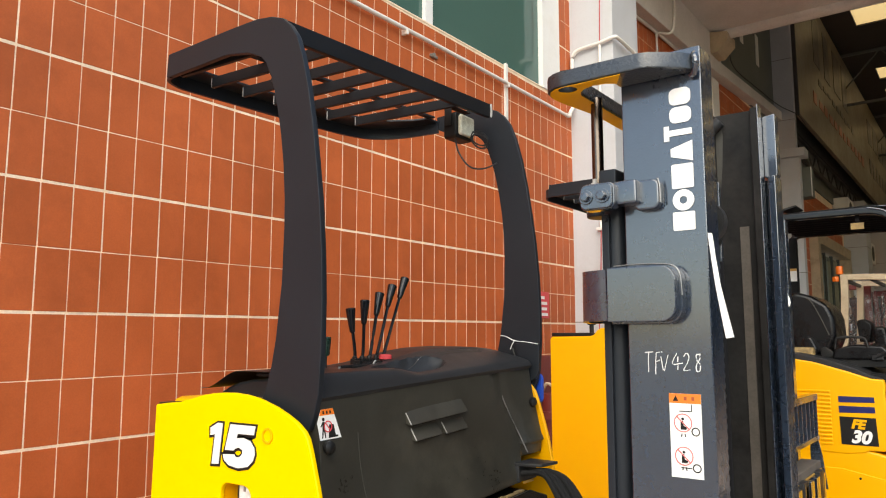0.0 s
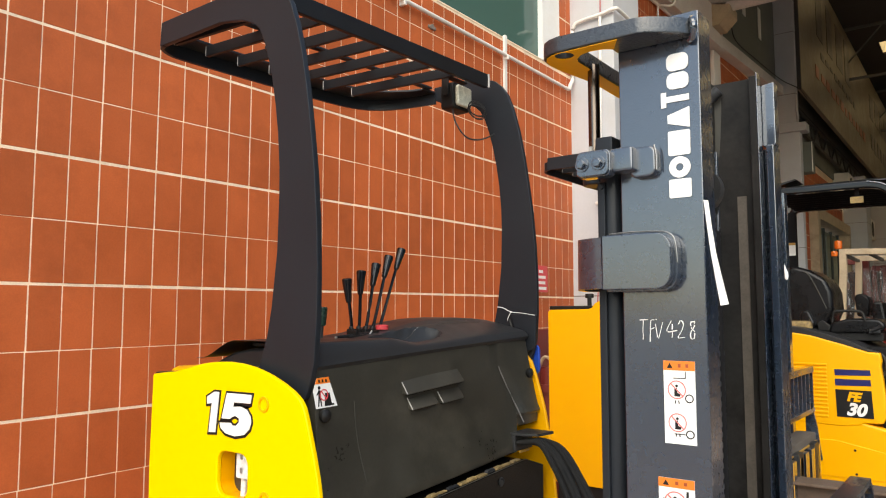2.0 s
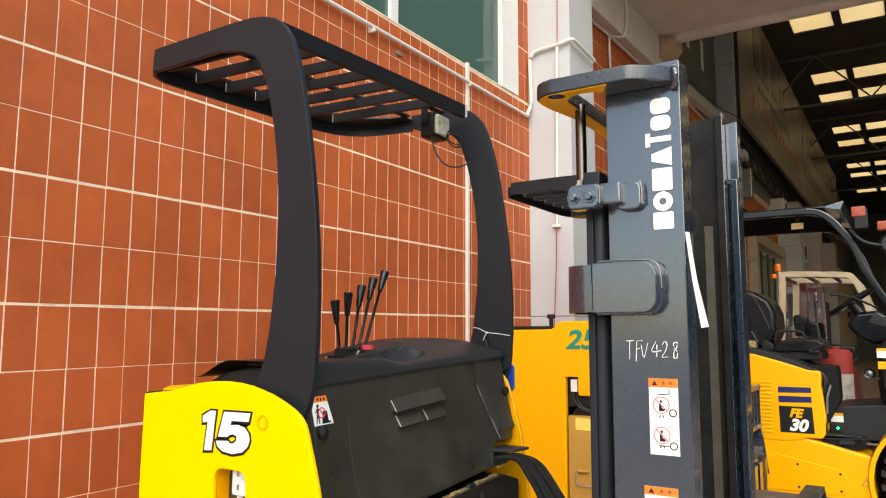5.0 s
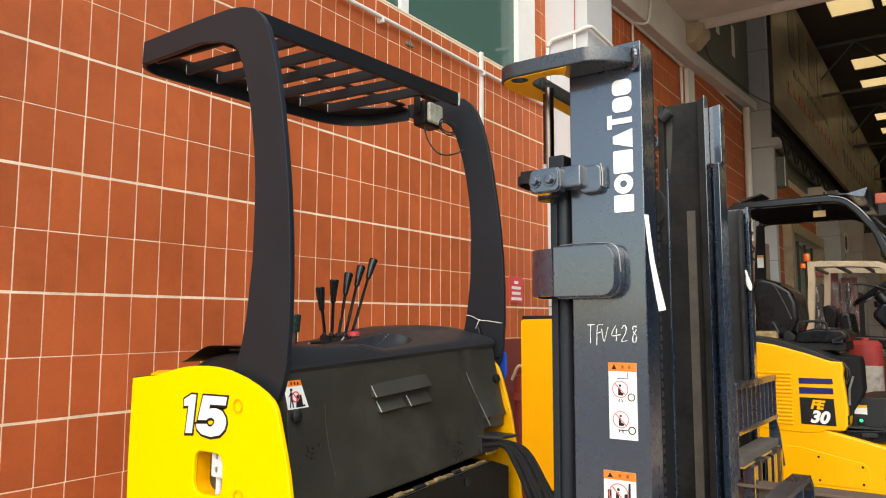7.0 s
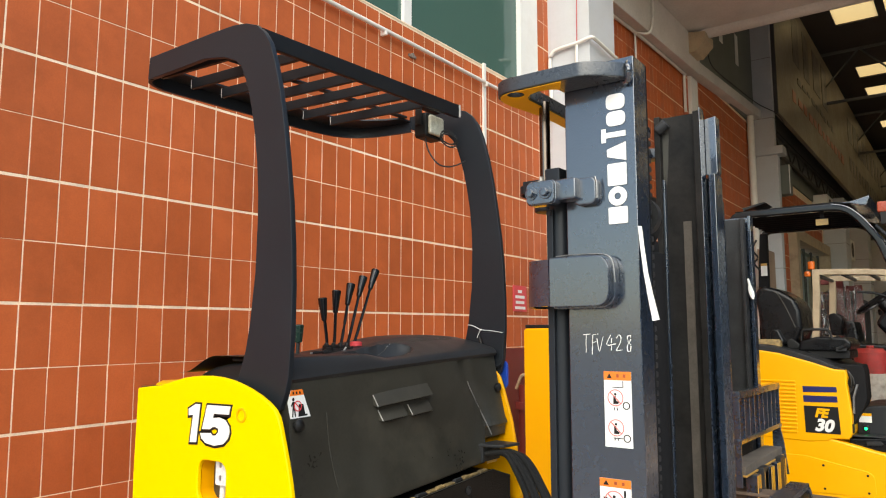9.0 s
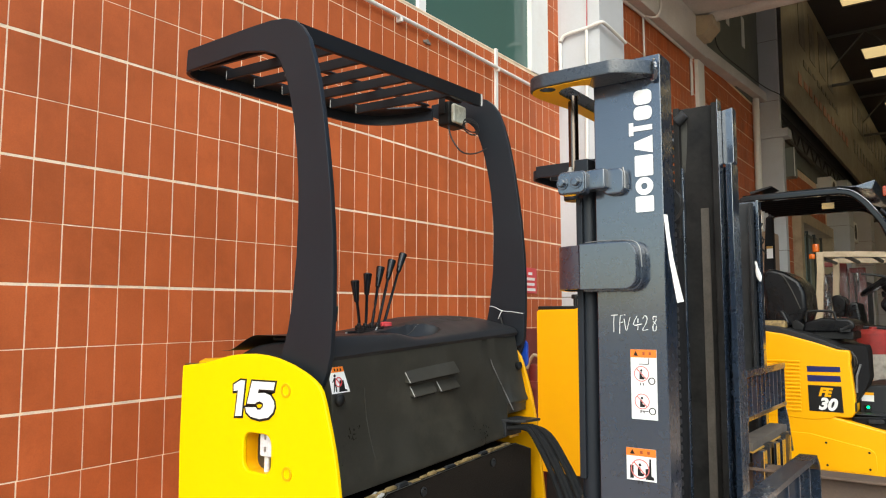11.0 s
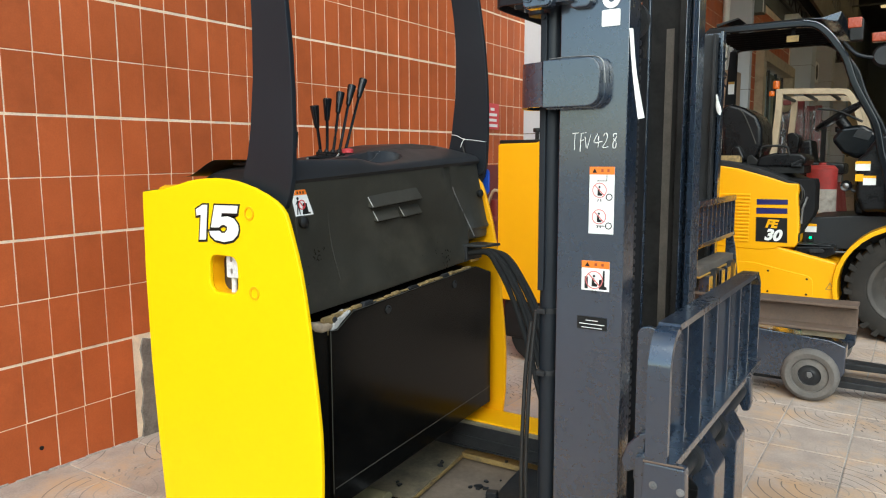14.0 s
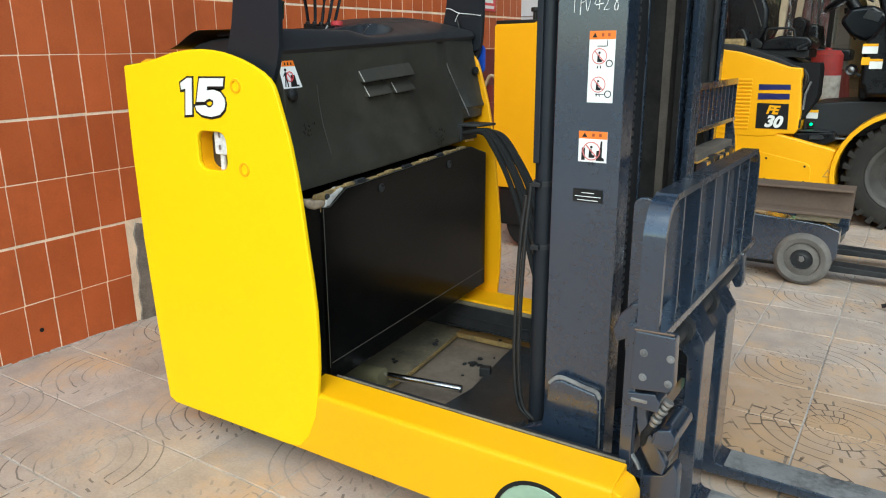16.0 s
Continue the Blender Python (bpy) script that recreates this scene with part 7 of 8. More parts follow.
    part("hood_clutter", joined(box(-1.22, n + 0.2, 1.2, -1.02, n + 0.34, 1.27, 0.02)), M_CAPS, t)
    # guard
    for y in (n + 0.06, f - 0.06):
        path = [(-1.32, y, 1.17), (-1.30, y, 1.6), (-1.285, y, 1.9), (-1.283, y, 2.09), (-1.265, y, 2.150), (-1.21, y, 2.172), (-1.0, y, 2.172), (-0.75, y, 2.172), (-0.60, y, 2.168), (-0.525, y, 2.143), (-0.463, y, 2.085), (-0.410, y, 2.012), (-0.350, y, 1.92), (-0.292, y, 1.755), (-0.215, y, 1.60), (-0.145, y, 1.46), (-0.105, y, 1.275), (-0.06, y, 1.12), (-0.03, y, 0.85)]
        part("guard_pillar", sweep(smooth_line(path, 3), rounded(-0.024, -0.027, 0.024, 0.027, 0.010, 3), up=(0, 1, 0)), M_GLOSSB, t, "glossy black tubular guard pillar")
    # thin tube shaped to stand for the reflection along the pillar bend
    part("pillar_glint", tube(smooth_line([(-0.62, n + 0.031, 2.188), (-0.53, n + 0.031, 2.163), (-0.455, n + 0.031, 2.10), (-0.40, n + 0.031, 2.03), (-0.335, n + 0.031, 1.93)], 5), 0.006, 6), M_MAST, t, "thin grey bead standing in for the highlight along the guard bend")
    part("guard_roof", prism([(-1.26, 2.192), (-1.26, 2.204), (-0.60, 2.212), (-0.50, 2.20), (-0.52, 2.186)], "y", n + 0.075, f - 0.075, 0.003), M_MATT, t, "black guard roof")
    for k in range(8):
        y = n + 0.14 + 0.11 * k
        part("guard_bar", box(-1.24, y, 2.145, -0.55, y + 0.012, 2.191, 0.003), M_MATT, t)
    part("label_hanger", box(-0.70, n + 0.089, 2.06, -0.675, n + 0.095, 2.15, 0.001), M_MATT, t)
    part("roof_label", box(-0.728, n + 0.085, 2.058, -0.650, n + 0.089, 2.101, 0), M_EDGE, t, "small yellow label")
    part("rear_post", prism([(-1.345, 1.20), (-1.332, 1.77), (-1.305, 2.15), (-1.250, 2.15), (-1.2505, 1.77), (-1.26, 1.20)], "y", f - 0.089, f - 0.03, 0.006), M_MATT, t, "flat black rear post")
    part("roof_lip", prism([(-0.61, 2.199), (-0.508, 2.200), (-0.39, 2.231), (-0.395, 2.205), (-0.41, 2.165), (-0.46, 2.172), (-0.51, 2.19)], "y", n + 0.05, f - 0.05, 0.006), M_MAST, t, "grey raised front lip")
    part("pillar_label", box(-1.306, f - 0.094, 1.794, -1.257, f - 0.090, 1.897, 0), M_WHITE, t, "white paper label")
    part("pillar_label_head", box(-1.306, f - 0.097, 1.878, -1.257, f - 0.094, 1.898, 0), M_GOLD, t)
    part("pillar_cable", tube(smooth_line([(-1.33, f - 0.10, 2.10), (-1.36, f - 0.12, 2.02), (-1.32, f - 0.12, 1.95), (-1.35, f - 0.12, 1.90), (-1.31, f - 0.10, 1.84)], 5), 0.008, 8), M_WIRE, t)
    bn = part("beacon", rod((-1.23, n + 0.4, 2.215), (-1.23, n + 0.4, 2.285), 0.045, 14, 0.012), M_BEACON, t, "orange beacon lens")
    part("beacon_shade", prism([(-1.26, 2.262), (-1.10, 2.296), (-1.087, 2.288), (-1.15, 2.270), (-1.25, 2.240)], "y", n + 0.28, n + 0.52, 0.003), M_BLACKV, bn)
    # steering column and dash
    part("dash", prism([(-0.20, 0.88), (-0.245, 0.97), (-0.25, 1.24), (-0.21, 1.27), (-0.13, 1.40), (-0.03, 1.42), (0.08, 1.15), (0.08, 0.88)], "y", n + 0.10, f - 0.1, 0.03, 3), M_SEAT, t, "black dashboard")
    part("steering_column", rod((-0.20, c - 0.05, 1.25), (-0.40, c - 0.05, 1.53), 0.04, 14, 0.006), M_SEAT, t)
    pod = part("column_pod", prism([(-0.44, 1.38), (-0.38, 1.47), (-0.24, 1.485), (-0.13, 1.41), (-0.15, 1.27), (-0.27, 1.24), (-0.36, 1.28)], "y", c - 0.18, c + 0.06, 0.03, 3), M_GLOSSB, t, "glossy black instrument pod")
    part("display", prism([(-0.30, 1.40), (-0.27, 1.455), (-0.18, 1.43), (-0.20, 1.37)], "y", c - 0.183, c - 0.178, 0.002), M_STEEL, pod, "dark display window")
    for k in range(4):
        lv = part("control_lever", tube(smooth_line([(-0.22 - 0.045 * k, c + 0.22, 1.26), (-0.26 - 0.05 * k, c + 0.22, 1.36), (-0.27 - 0.055 * k, c + 0.22, 1.45)], 4), 0.008, 8), M_SEAT, t)
        part("knob", rod((-0.27 - 0.055 * k, c + 0.22, 1.445), (-0.272 - 0.055 * k, c + 0.22, 1.49), 0.016, 12, 0.006, 0.02), M_SEAT, lv)
    part("pedal_box", prism([(-0.255, 0.85), (-0.265, 0.98), (-0.26, 1.20), (-0.20, 1.24), (-0.20, 0.85)], "y", n + 0.28, f - 0.25, 0.02), M_SEAT, t)
    ring = lathe([(0.155, -0.012), (0.175, -0.014), (0.183, 0.0), (0.175, 0.014), (0.158, 0.012)], (0, 0, 0), "z", 30)
    ring.transform(Matrix.Translation((-0.41, c - 0.05, 1.55)) @ pose(0, 0, 0, 0, -33, 0))
    part("steering_wheel", ring, M_SEAT, t, "black steering wheel")
    spokes = joined(rod((-0.165, 0, 0), (0.165, 0, 0), 0.012, 8), rod((0, 0, 0), (0, 0.165, 0), 0.012, 8), rod((0, 0, -0.02), (0, 0, 0.03), 0.035, 14, 0.01))
    spokes.transform(Matrix.Translation((-0.41, c - 0.05, 1.55)) @ pose(0, 0, 0, 0, -33, 0))
    part("steering_hub", spokes, M_SEAT, t)
    part("dash_lever", tube(smooth_line([(-0.24, n + 0.3, 1.50), (-0.40, n + 0.3, 1.58), (-0.53, n + 0.3, 1.60)], 4), 0.008, 8), M_BLACKV, t)
    lbp = part("dash_label", box(-0.2545, n + 0.095, 1.161, -0.1645, n + 0.099, 1.2245, 0), M_WHITE, t, "white and yellow label")
    part("label_head", box(-0.2545, n + 0.093, 1.208, -0.1645, n + 0.095, 1.2245, 0), M_YEL2, lbp)
    part("dash_label", box(-0.251, n + 0.095, 1.088, -0.203, n + 0.099, 1.137, 0), M_YEL2, t, "yellow label")
    lbp = part("dash_label", box(-0.2025, n + 0.093, 1.063, -0.1265, n + 0.097, 1.127, 0), M_WHITE, t, "white label")
    part("label_head", box(-0.2025, n + 0.091, 1.112, -0.1265, n + 0.093, 1.127, 0), M_YEL2, lbp)
    hl = part("headlamp", lathe([(0.0, 0.010), (0.024, 0.006), (0.034, 0.0), (0.038, 0.02), (0.036, 0.07), (0.0, 0.09)], (-0.305, n + 0.10, 1.056), "y", 20), M_GLOSSB, t)
    part("lens", lathe([(0.0, -0.004), (0.014, 0.0), (0.024, 0.010), (0.0, 0.012)], (-0.305, n + 0.10, 1.056), "y", 16), M_BARE, hl)
    part("lamp_stalk", tube(smooth_line([(-0.29, n + 0.15, 1.05), (-0.26, n + 0.14, 1.02), (-0.22, n + 0.14, 1.03)], 4), 0.010, 8), M_STEEL, t)
    # side lamps on the guard front
    lampb = part("lamp_housing", prism(rounded(-0.33, 2.02, -0.25, 2.16, 0.01), "y", n - 0.02, n + 0.06, 0.006), M_BLACKV, t)
    part("lamp_lens", box(-0.345, n - 0.025, 2.10, -0.26, n + 0.06, 2.17, 0.008), M_AMBER, lampb, "red-orange lamp lens")
    part("lamp_lens", box(-0.20, n - 0.03, 2.0, -0.11, n + 0.05, 2.06, 0.008), M_AMBER, lampb, "red-orange lamp lens")
    part("head_lamp", lathe([(0.0, 0.0), (0.06, 0.0), (0.075, 0.03), (0.04, 0.09), (0.0, 0.1)], (-0.12, n - 0.02, 1.91), "y", 20), M_STEEL, t, "round head lamp")
    part("lamp_bracket", tube(smooth_line([(-0.36, n + 0.03, 2.02), (-0.28, n, 1.93), (-0.16, n, 1.90), (-0.06, n, 1.92)], 4), 0.012, 8), M_GUARD, t)
    # black sheet added behind the wheel so the arch stays dark
    part("arch_dark_sheet", box(-0.31, n + 0.285, 0.18, 0.52, n + 0.30, 0.80, 0.004), M_MATT, t)
    # front wheel
    prof = [(0.235, 0.0), (0.25, -0.012), (0.31, -0.015), (0.345, 0.0), (0.355, 0.03), (0.355, 0.20), (0.345, 0.23), (0.235, 0.23)]
    wh = part("wheel", lathe(prof, (cx, n + 0.03, cz), "y", 48), M_TYRE2, t, "black treaded front tyre")
    rim = part("rim", lathe([(0.0, 0.075), (0.055, 0.07), (0.06, 0.085), (0.15, 0.09), (0.185, 0.05), (0.20, 0.012), (0.214, 0.0), (0.232, -0.006), (0.237, 0.0), (0.237, 0.18), (0.0, 0.18)], (cx, n + 0.03, cz), "y", 36), M_RIM, wh, "dusty dark wheel rim")
    for k in range(6):
        a = k * math.pi / 3 + 0.2
        part("wheel_nut", prism(disc(cx + 0.10 * math.cos(a), cz + 0.10 * math.sin(a), 0.015, 6), "y", n + 0.098, n + 0.118, 0.003), M_STEEL, rim)
    lug = prism([(-0.020, 0.320), (0.014, 0.320), (0.026, 0.374), (-0.012, 0.374)], "y", -0.022, 0.205, 0.004)
    for k in range(26):
        b = lug.copy()
        b.transform(Matrix.Translation((cx, n + 0.04, cz)) @ pose(0, 0, 0, 0, 360 / 26 * k, 0))
        part("tread_lug", b, M_TYRE2, wh)
    lug.free()
    part("wheel", lathe(prof, (cx, f - 0.26, cz), "y", 36), M_RUBBER, t, "black treaded front tyre")
    for y in (n + 0.06, f - 0.26):
        part("wheel", lathe([(0.12, 0.0), (0.22, -0.01), (0.26, 0.02), (0.26, 0.18), (0.12, 0.18)], (-1.45, y, 0.262), "y", 30), M_RUBBER, t, "black rear tyre")
    part("counterweight", prism([(-1.72, 0.25), (-2.0, 0.30), (-2.08, 0.7), (-2.0, 1.05), (-1.72, 1.12)], "y", n, f, 0.04, 3), M_YEL2, t)
    # mast and forks in front
    for y in (n + 0.32, f - 0.40):
        part("mast_upright", box(0.52, y, 0.12, 0.66, y + 0.08, 2.1, 0.006), M_MAST, t)
        part("fork", prism([(0.68, 0.55), (0.73, 0.55), (0.73, 0.12), (1.75, 0.085), (1.75, 0.07), (0.70, 0.06), (0.68, 0.09)], "y", y - 0.02, y + 0.1, 0.006), M_STEEL, t)
    part("mast_bar", box(0.54, n + 0.3, 1.9, 0.62, f - 0.3, 2.0, 0.005), M_MAST, t)
    part("front_axle", box(0.02, n + 0.2, 0.25, 0.55, f - 0.2, 0.45, 0.02), M_MAST, t)
    return t


truck_30()


# ---- cream-framed forklift and drums behind ----
def cream_truck():
    n, f = 8.2, 9.25
    t = thing("forklift", (-0.6, 8.75, 0), "old forklift with cream guard and film-wrapped red machinery", "forklift")
    for y in (n, f):
        part("guard_pillar", prism([(-1.30, 0.95), (-1.2325, 1.3116), (-1.205, 1.78), (-1.203, 1.972), (-1.138, 1.972), (-1.138, 1.78), (-1.168, 1.3113), (-1.235, 0.95)], "y", y, y + 0.06, 0.006), M_CREAM, t, "cream painted guard pillar")
        part("guard_rail", sweep(smooth_line([(-1.138, y + 0.03, 1.945), (-0.90, y + 0.03, 1.936), (-0.60, y + 0.03, 1.918), (-0.53, y + 0.03, 1.890), (-0.47, y + 0.03, 1.78), (-0.38, y + 0.03, 1.5), (-0.25, y + 0.03, 1.1)], 3), rounded(-0.029, -0.027, 0.029, 0.027, 0.005, 2), up=(0, 1, 0)), M_CREAM, t, "cream painted roof rail")
    for x in (-1.18, -0.95, -0.72, -0.55):
        part("guard_bar", box(x, n + 0.061, 1.90, x + 0.03, f - 0.001, 1.93, 0.004), M_STEEL, t)
    part("beacon", joined(rod((-1.208, n + 0.03, 1.973), (-1.208, n + 0.03, 2.06), 0.034, 14, 0.012)), M_BEACON, t, "orange beacon")
    part("beacon", rod((-1.245, n + 0.01, 1.90), (-1.245, n + 0.01, 1.955), 0.030, 12, 0.01), M_BEACON, t)
    part("body", prism([(-1.7, 0.3), (-1.7, 1.0), (-1.2, 1.05), (-0.6, 0.98), (-0.55, 0.6), (0.2, 0.6), (0.25, 0.3)], "y", n + 0.02, f - 0.02, 0.03), M_REDP, t, "dull red body")
    part("seat", prism([(-0.98, 1.08), (-0.55, 1.08), (-0.55, 1.2), (-0.85, 1.22), (-0.88, 1.45), (-0.98, 1.45)], "y", n + 0.3, n + 0.8, 0.03), M_SEAT, t)
    part("seat_rest", prism([(-1.12, 1.30), (-1.14, 1.497), (-1.125, 1.525), (-1.075, 1.535), (-1.02, 1.50), (-1.005, 1.46), (-1.02, 1.30)], "y", n + 0.40, n + 0.7, 0.03, 3), M_SEAT, t)
    for y in (n + 0.05, f - 0.25):
        for x in (-1.35, -0.05):
            part("wheel", lathe([(0.1, 0.0), (0.26, 0.0), (0.28, 0.03), (0.28, 0.17), (0.1, 0.2)], (x, y, 0.28), "y", 26), M_RUBBER, t)
    return t


cream_truck()


def wrapped_rack():
    t = thing("machine_rack", (-1.15, 9.8, 0), "red machine frames wrapped in clear plastic film", "machine")
    for k, (x0, x1, z1) in enumerate(((-1.37, -1.09, 1.95), (-1.06, -0.90, 1.87))):
        part("post", box(x0, 9.44, 0, x0 + 0.03, 9.50, z1, 0.005), M_REDP, t)
        part("post", box(x1 - 0.075, 9.44, 0, x1, 9.52, z1, 0.005), M_REDP, t)
        part("rail", box(x0 + 0.031, 9.44, z1 - 0.06, x1 - 0.076, 9.50, z1 - 0.005, 0.005), M_REDP, t)
        part("cabinet", box(x0 + 0.02, 9.56, 0.0, x1 - 0.01, 10.2, z1 - 0.15, 0.02), M_STEEL, t)
        film, rr = bmesh.new(), random.Random(k + 2)
        bmesh.ops.create_grid(film, x_segments=16, y_segments=44, size=0.5)
        for v in film.verts:
            u, w = v.co.x, v.co.y
            v.co = Vector(((x0 + x1) / 2 + u * (x1 - x0 + 0.03), 9.405 + 0.014 * math.sin(19 * u + 11 * w) + rr.uniform(-0.013, 0.013), 1.0 + w * (1.66 + 0.06 * math.sin(9 * u))))
        part("plastic_film", film, M_FILM, t, "crumpled clear plastic film")
    return t


wrapped_rack()


def drum(x, y, label, tall=0.88):
    t = thing("drum", (x, y, 0), label, "drum", "steel drums")
    r = 0.285
    body = [(0, 0), (r, 0), (r, 0.02), (r - 0.008, 0.03)]
    body += [(r - 0.008, 0.28), (r, 0.30), (r - 0.008, 0.32), (r - 0.008, 0.56), (r, 0.58), (r - 0.008, 0.60), (r - 0.008, tall - 0.03), (r, tall - 0.02), (r, tall), (r - 0.015, tall - 0.012), (0, tall - 0.012)]
    part("body", lathe(body, (x, y, 0), "z", 32), M_REDP, t, "dull red steel drum")
    part("band", lathe([(r - 0.007, 0.30), (r + 0.001, 0.30), (r + 0.001, 0.56), (r - 0.007, 0.56)], (x, y, 0), "z", 32), M_WHITE, t, "pale band round the drum")
    return t


def pail():
    t = thing("pail", (-0.64, 7.35, 0.6), "red and white can standing on a red crate", "can")
    x, y = -0.64, 7.35
    part("lower_body", lathe([(0, 0.6), (0.125, 0.6), (0.13, 0.62), (0.13, 0.97), (0, 0.97)], (x, y, 0), "z", 24), M_CANWHITE, t, "white lower half")
    part("upper_body", lathe([(0, 0.971), (0.13, 0.971), (0.13, 1.15), (0.10, 1.185), (0.03, 1.19), (0.03, 1.21), (0, 1.21)], (x, y, 0), "z", 24), M_CANRED, t, "red upper half")
    return t


pail()
whole("crate", box(-0.85, 7.1, 0.0, -0.25, 7.6, 0.599, 0.01), M_REDP, "dull red wooden crate on the paving", "crate")
drum(-0.05, 7.5, "dull red steel drum on the paving", 1.15)
whole("carton", box(WX + 0.13, 12.12, 1.62, WX + 0.25, 12.78, 2.66, 0.004), M_TAN, "tan cardboard box fixed before the wall pipe", "box")
for y, z in ((18.2, 3.95), (21.6, 3.3)):
    ac = thing("air_conditioner", (WX + 0.2, y, z), "white outdoor air conditioner unit on the wall", "air conditioner", "wall units")
    part("case", box(WX, y, z, WX + 0.32, y + 0.8, z + 0.55, 0.02), M_PAINT_W, ac)
    part("fan_grille", prism(disc(y + 0.32, z + 0.27, 0.2, 24), "x", WX + 0.32, WX + 0.33, 0.003, holes=[disc(y + 0.32, z + 0.27, 0.06, 16)]), M_DARKST, ac)


# ---- wall tiles and paving slabs ----
def wall_y(n):
    """The n-th upright joint; the spacing tightens a little along the wall."""
    y = TILE_Y0 + PITCH_Y * n
    return y / (1 + 0.00824 * (min(y, 7.0) - 1.2))


def wall_z(y, z):
    """The courses climb and close up a little along the wall."""
    y = min(max(y, 0.0), 6.0)
    return max(0.0, 1.317 + (z - 1.317) / (1 + 0.00824 * (y - 1.2)) + 0.0095 * (y - 1.1)) if z > 0.001 else 0.0


def tile_grid(y_from, y_to, z_from, z_to, skip=()):
    """Where each tile lies: (y0, z0, y1, z1), thick joints every second row."""
    out = []
    n = math.floor((y_from - TILE_Y0) / PITCH_Y)
    while wall_y(n) < y_to - 0.02:
        y0, y1 = wall_y(n) + 0.0021, wall_y(n + 1) - 0.0021
        for k in range(-1, 10):
            zt = TILE_Z0 + k * PITCH_Z
            mid = zt + PITCH_Z / 2 - 0.002
            for a, b in ((zt + 0.0056, mid - 0.0017), (mid + 0.0017, zt + PITCH_Z - 0.0056)):
                a, b = max(a, 0.0), min(b, z_to)
                if b - a < 0.03 or a < z_from - 0.02:
                    continue
                ya, yb = max(y0, y_from), min(y1, y_to)
                if yb - ya < 0.012 or any(s[0] < (ya + yb) / 2 < s[1] and s[2] < (a + b) / 2 < s[3] for s in skip):
                    continue
                out.append((ya, a, yb, b))
        n += 1
    return out


def tile_mesh(w, h, d):
    bm = box(-0.001, -w / 2, -h / 2, d, w / 2, h / 2, 0.0014, 1)
    me = bpy.data.meshes.new("tile")
    bm.to_mesh(me)
    bm.free()
    me.materials.append(M_TILE)
    return me


tiles = tile_grid(0.25, 5.42, 0, 3.30, skip=[(1.72, 1.80, 0, 0.45)])
near = [q for q in tiles if 0.9 < (q[0] + q[2]) / 2 < 3.35][:300]
chosen = set(near)
rest = [q for q in tiles if q not in chosen] + tile_grid(5.21, 5.42, 3.305, 5.0) + tile_grid(5.96, 12.8, 0, 4.9) + tile_grid(-1.85, 0.25, 0, 3.30) + tile_grid(13.0, 15.3, 0, 4.3) + tile_grid(15.3, 19.3, 3.42, 4.3) + tile_grid(20.25, 30.0, 0, 4.3)
shared, rt = {}, random.Random(11)
for y0, z0, y1, z1 in near:
    ym = (y0 + y1) / 2
    lean = math.atan2(wall_z(y1, (z0 + z1) / 2) - wall_z(y0, (z0 + z1) / 2), y1 - y0)
    z0, z1 = wall_z(ym, z0), wall_z(ym, z1)
    key = (round(y1 - y0, 3), round(z1 - z0, 3))
    if key not in shared:
        shared[key] = tile_mesh(*key, 0.006)
    ob = new("tile", shared[key])
    ob.location = (WX - 0.006 + rt.uniform(-0.0006, 0.0006), ym + rt.uniform(-0.0007, 0.0007), (z0 + z1) / 2 + rt.uniform(-0.0008, 0.0008))
    ob.rotation_euler = (lean + rt.uniform(-0.003, 0.003), 0, rt.uniform(-0.004, 0.004))
    ORIGIN[ob] = Vector(ob.location)
    under(ob, WALL)
verts, faces = [], []
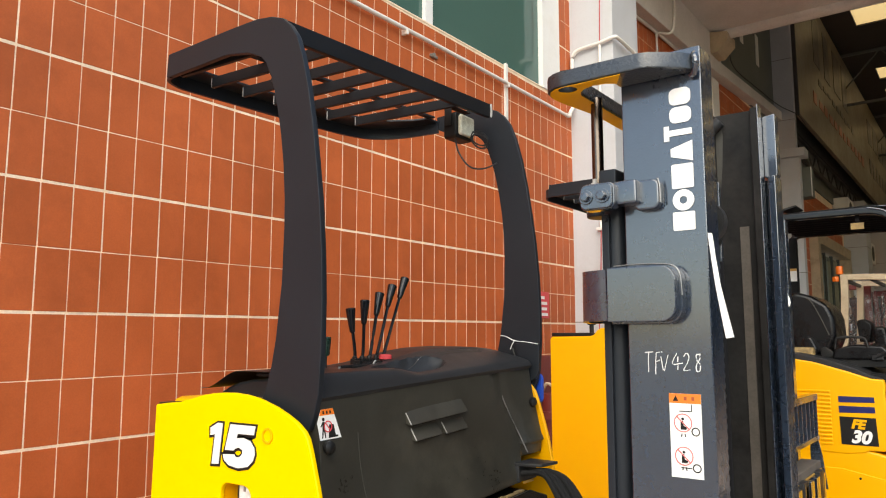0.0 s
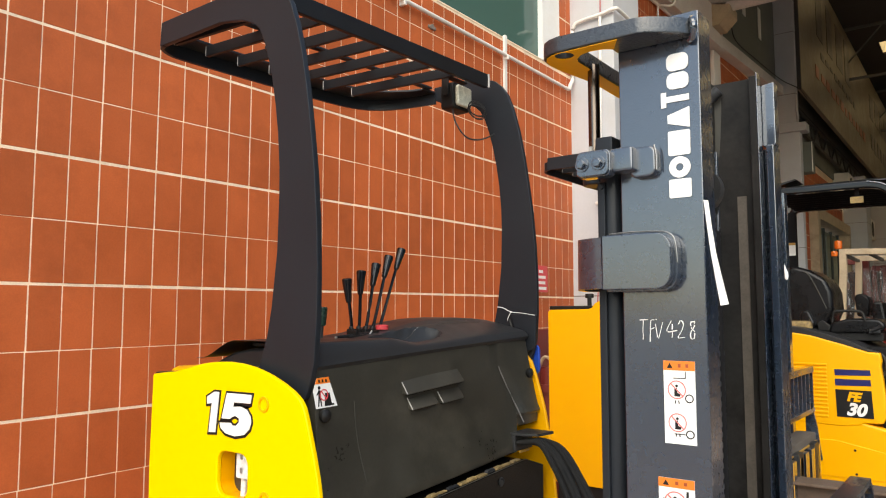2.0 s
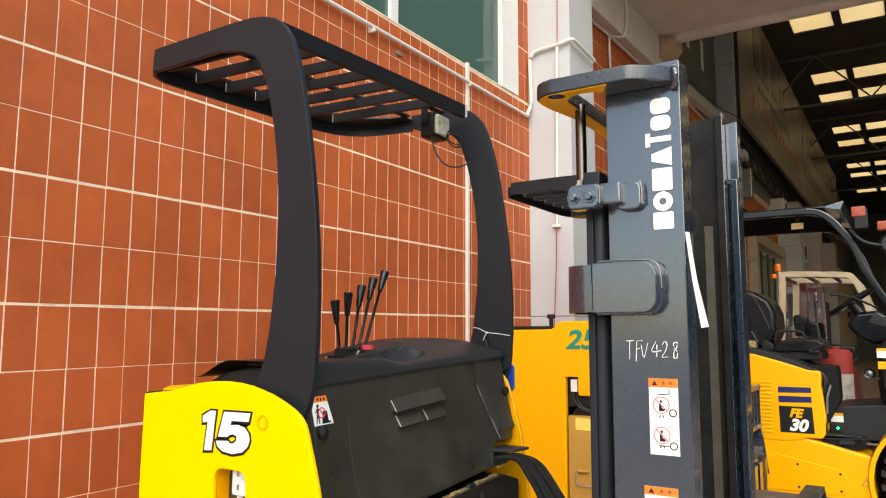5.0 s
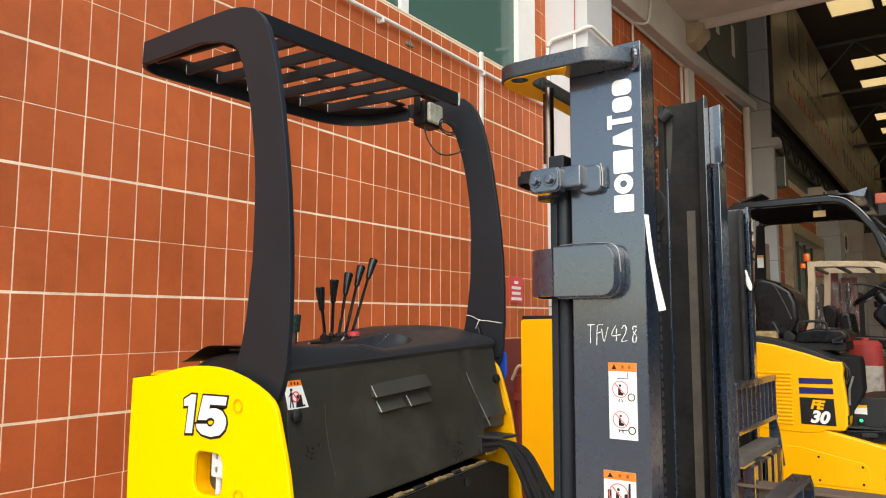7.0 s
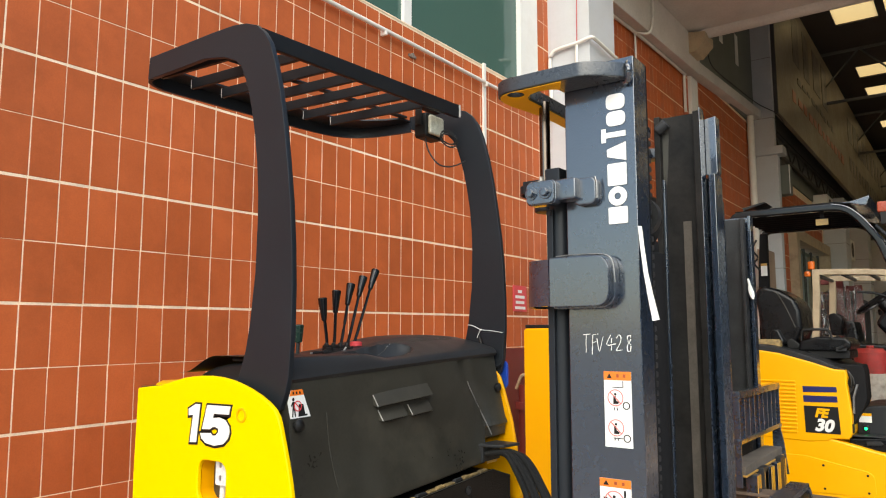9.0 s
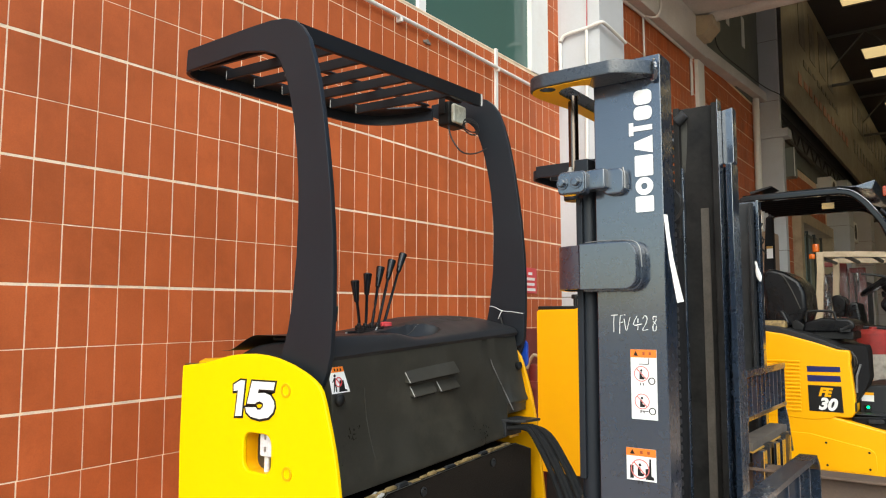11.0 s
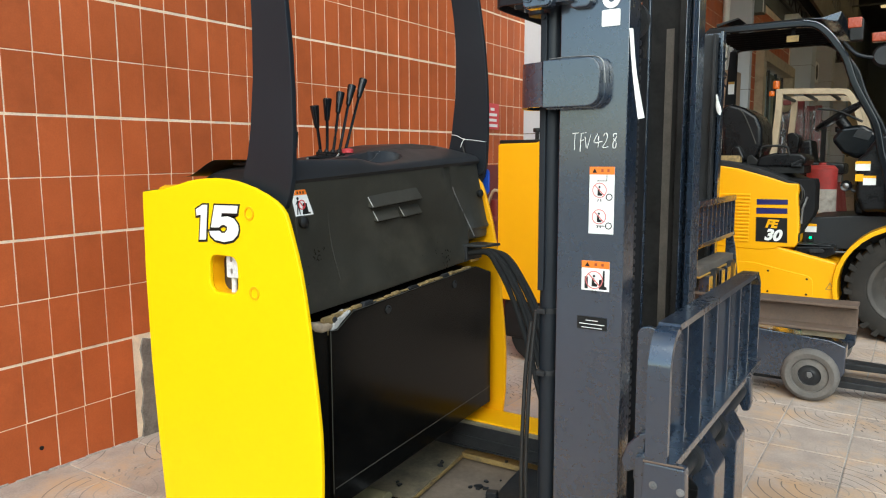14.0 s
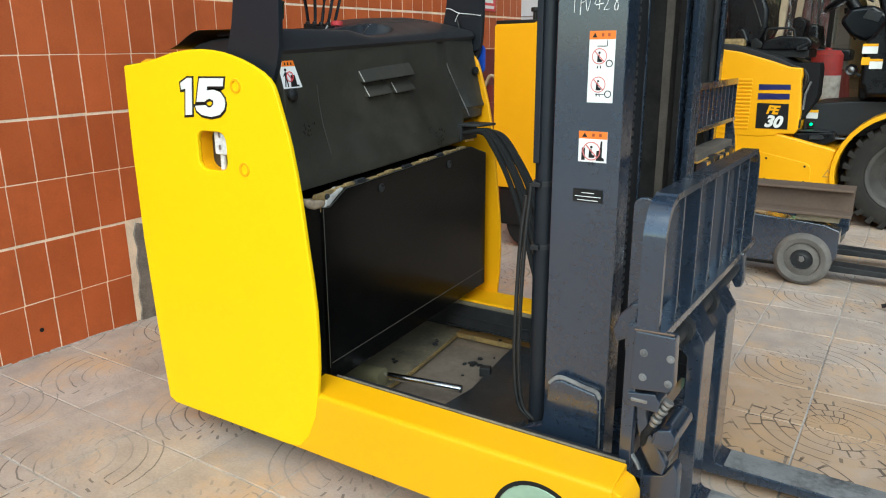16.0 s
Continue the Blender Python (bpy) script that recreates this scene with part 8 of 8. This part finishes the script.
for y0, z0, y1, z1 in rest:
    y0, y1, z0, z1 = (q + rt.uniform(-0.0007, 0.0007) if q > 0.001 else q for q in (y0, y1, z0, z1))
    k, d, e = len(verts), WX + rt.uniform(-0.0006, 0.0006), 0.0014
    a0, b0, b1, a1 = wall_z(y0, z0), wall_z(y1, z0), wall_z(y1, z1), wall_z(y0, z1)
    verts += [(WX - 0.0065, y0, a0), (WX - 0.0065, y1, b0), (WX - 0.0065, y1, b1), (WX - 0.0065, y0, a1), (d, y0 + e, a0 + e), (d, y1 - e, b0 + e), (d, y1 - e, b1 - e), (d, y0 + e, a1 - e)]
    faces += [(k + 4, k + 5, k + 6, k + 7)] + [(k + a, k + b, k + b + 4, k + a + 4) for a, b in ((0, 1), (1, 2), (2, 3), (3, 0))]
me = bpy.data.meshes.new("far_tiles")
me.from_pydata(verts, [], faces)
me.materials.append(M_TILE)
ob = new("far_tiles", me)
ORIGIN[ob] = Vector()
tagged(under(ob, WALL), kind="stuff")

slab_me = bpy.data.meshes.new("slab")
sb = box(-0.1470, -0.1470, -0.012, 0.1470, 0.1470, 0.0, 0.002, 1)
sb.to_mesh(slab_me)
sb.free()
slab_me.materials.append(M_PAVE)
PX, PY, P = -0.055, 0.742, 0.3
cells = [(i, j) for i in range(-9, 40) for j in range(-24, 90) if PX + P * i + 0.15 > WX]
def weight(q):
    x, y = PX + P * (q[0] + 0.5), PY + P * (q[1] + 0.5)
    return max(abs(x + 0.6) / 2.2, abs(y - 2.6) / 2.4)
cells.sort(key=weight)
rg = random.Random(3)
for i, j in cells[:280]:
    ob = new("paving_slab", slab_me)
    ob.location = (PX + P * (i + 0.5), PY + P * (j + 0.5), rg.uniform(-0.0012, 0.0004))
    ORIGIN[ob] = Vector(ob.location)
    under(ob, GROUND)
verts, faces = [], []
for i, j in cells[280:]:
    k, x, y, z, e = len(verts), PX + P * (i + 0.5), PY + P * (j + 0.5), rg.uniform(-0.0012, 0.0004), 0.1478
    verts += [(x - e, y - e, z - 0.01), (x + e, y - e, z - 0.01), (x + e, y + e, z - 0.01), (x - e, y + e, z - 0.01), (x - e + 0.002, y - e + 0.002, z), (x + e - 0.002, y - e + 0.002, z), (x + e - 0.002, y + e - 0.002, z), (x - e + 0.002, y + e - 0.002, z)]
    faces += [(k + 4, k + 5, k + 6, k + 7)] + [(k + a, k + b, k + b + 4, k + a + 4) for a, b in ((0, 1), (1, 2), (2, 3), (3, 0))]
me = bpy.data.meshes.new("far_paving")
me.from_pydata(verts, [], faces)
me.materials.append(M_PAVE)
ob = new("far_paving", me)
ORIGIN[ob] = Vector()
tagged(under(ob, GROUND), kind="stuff")
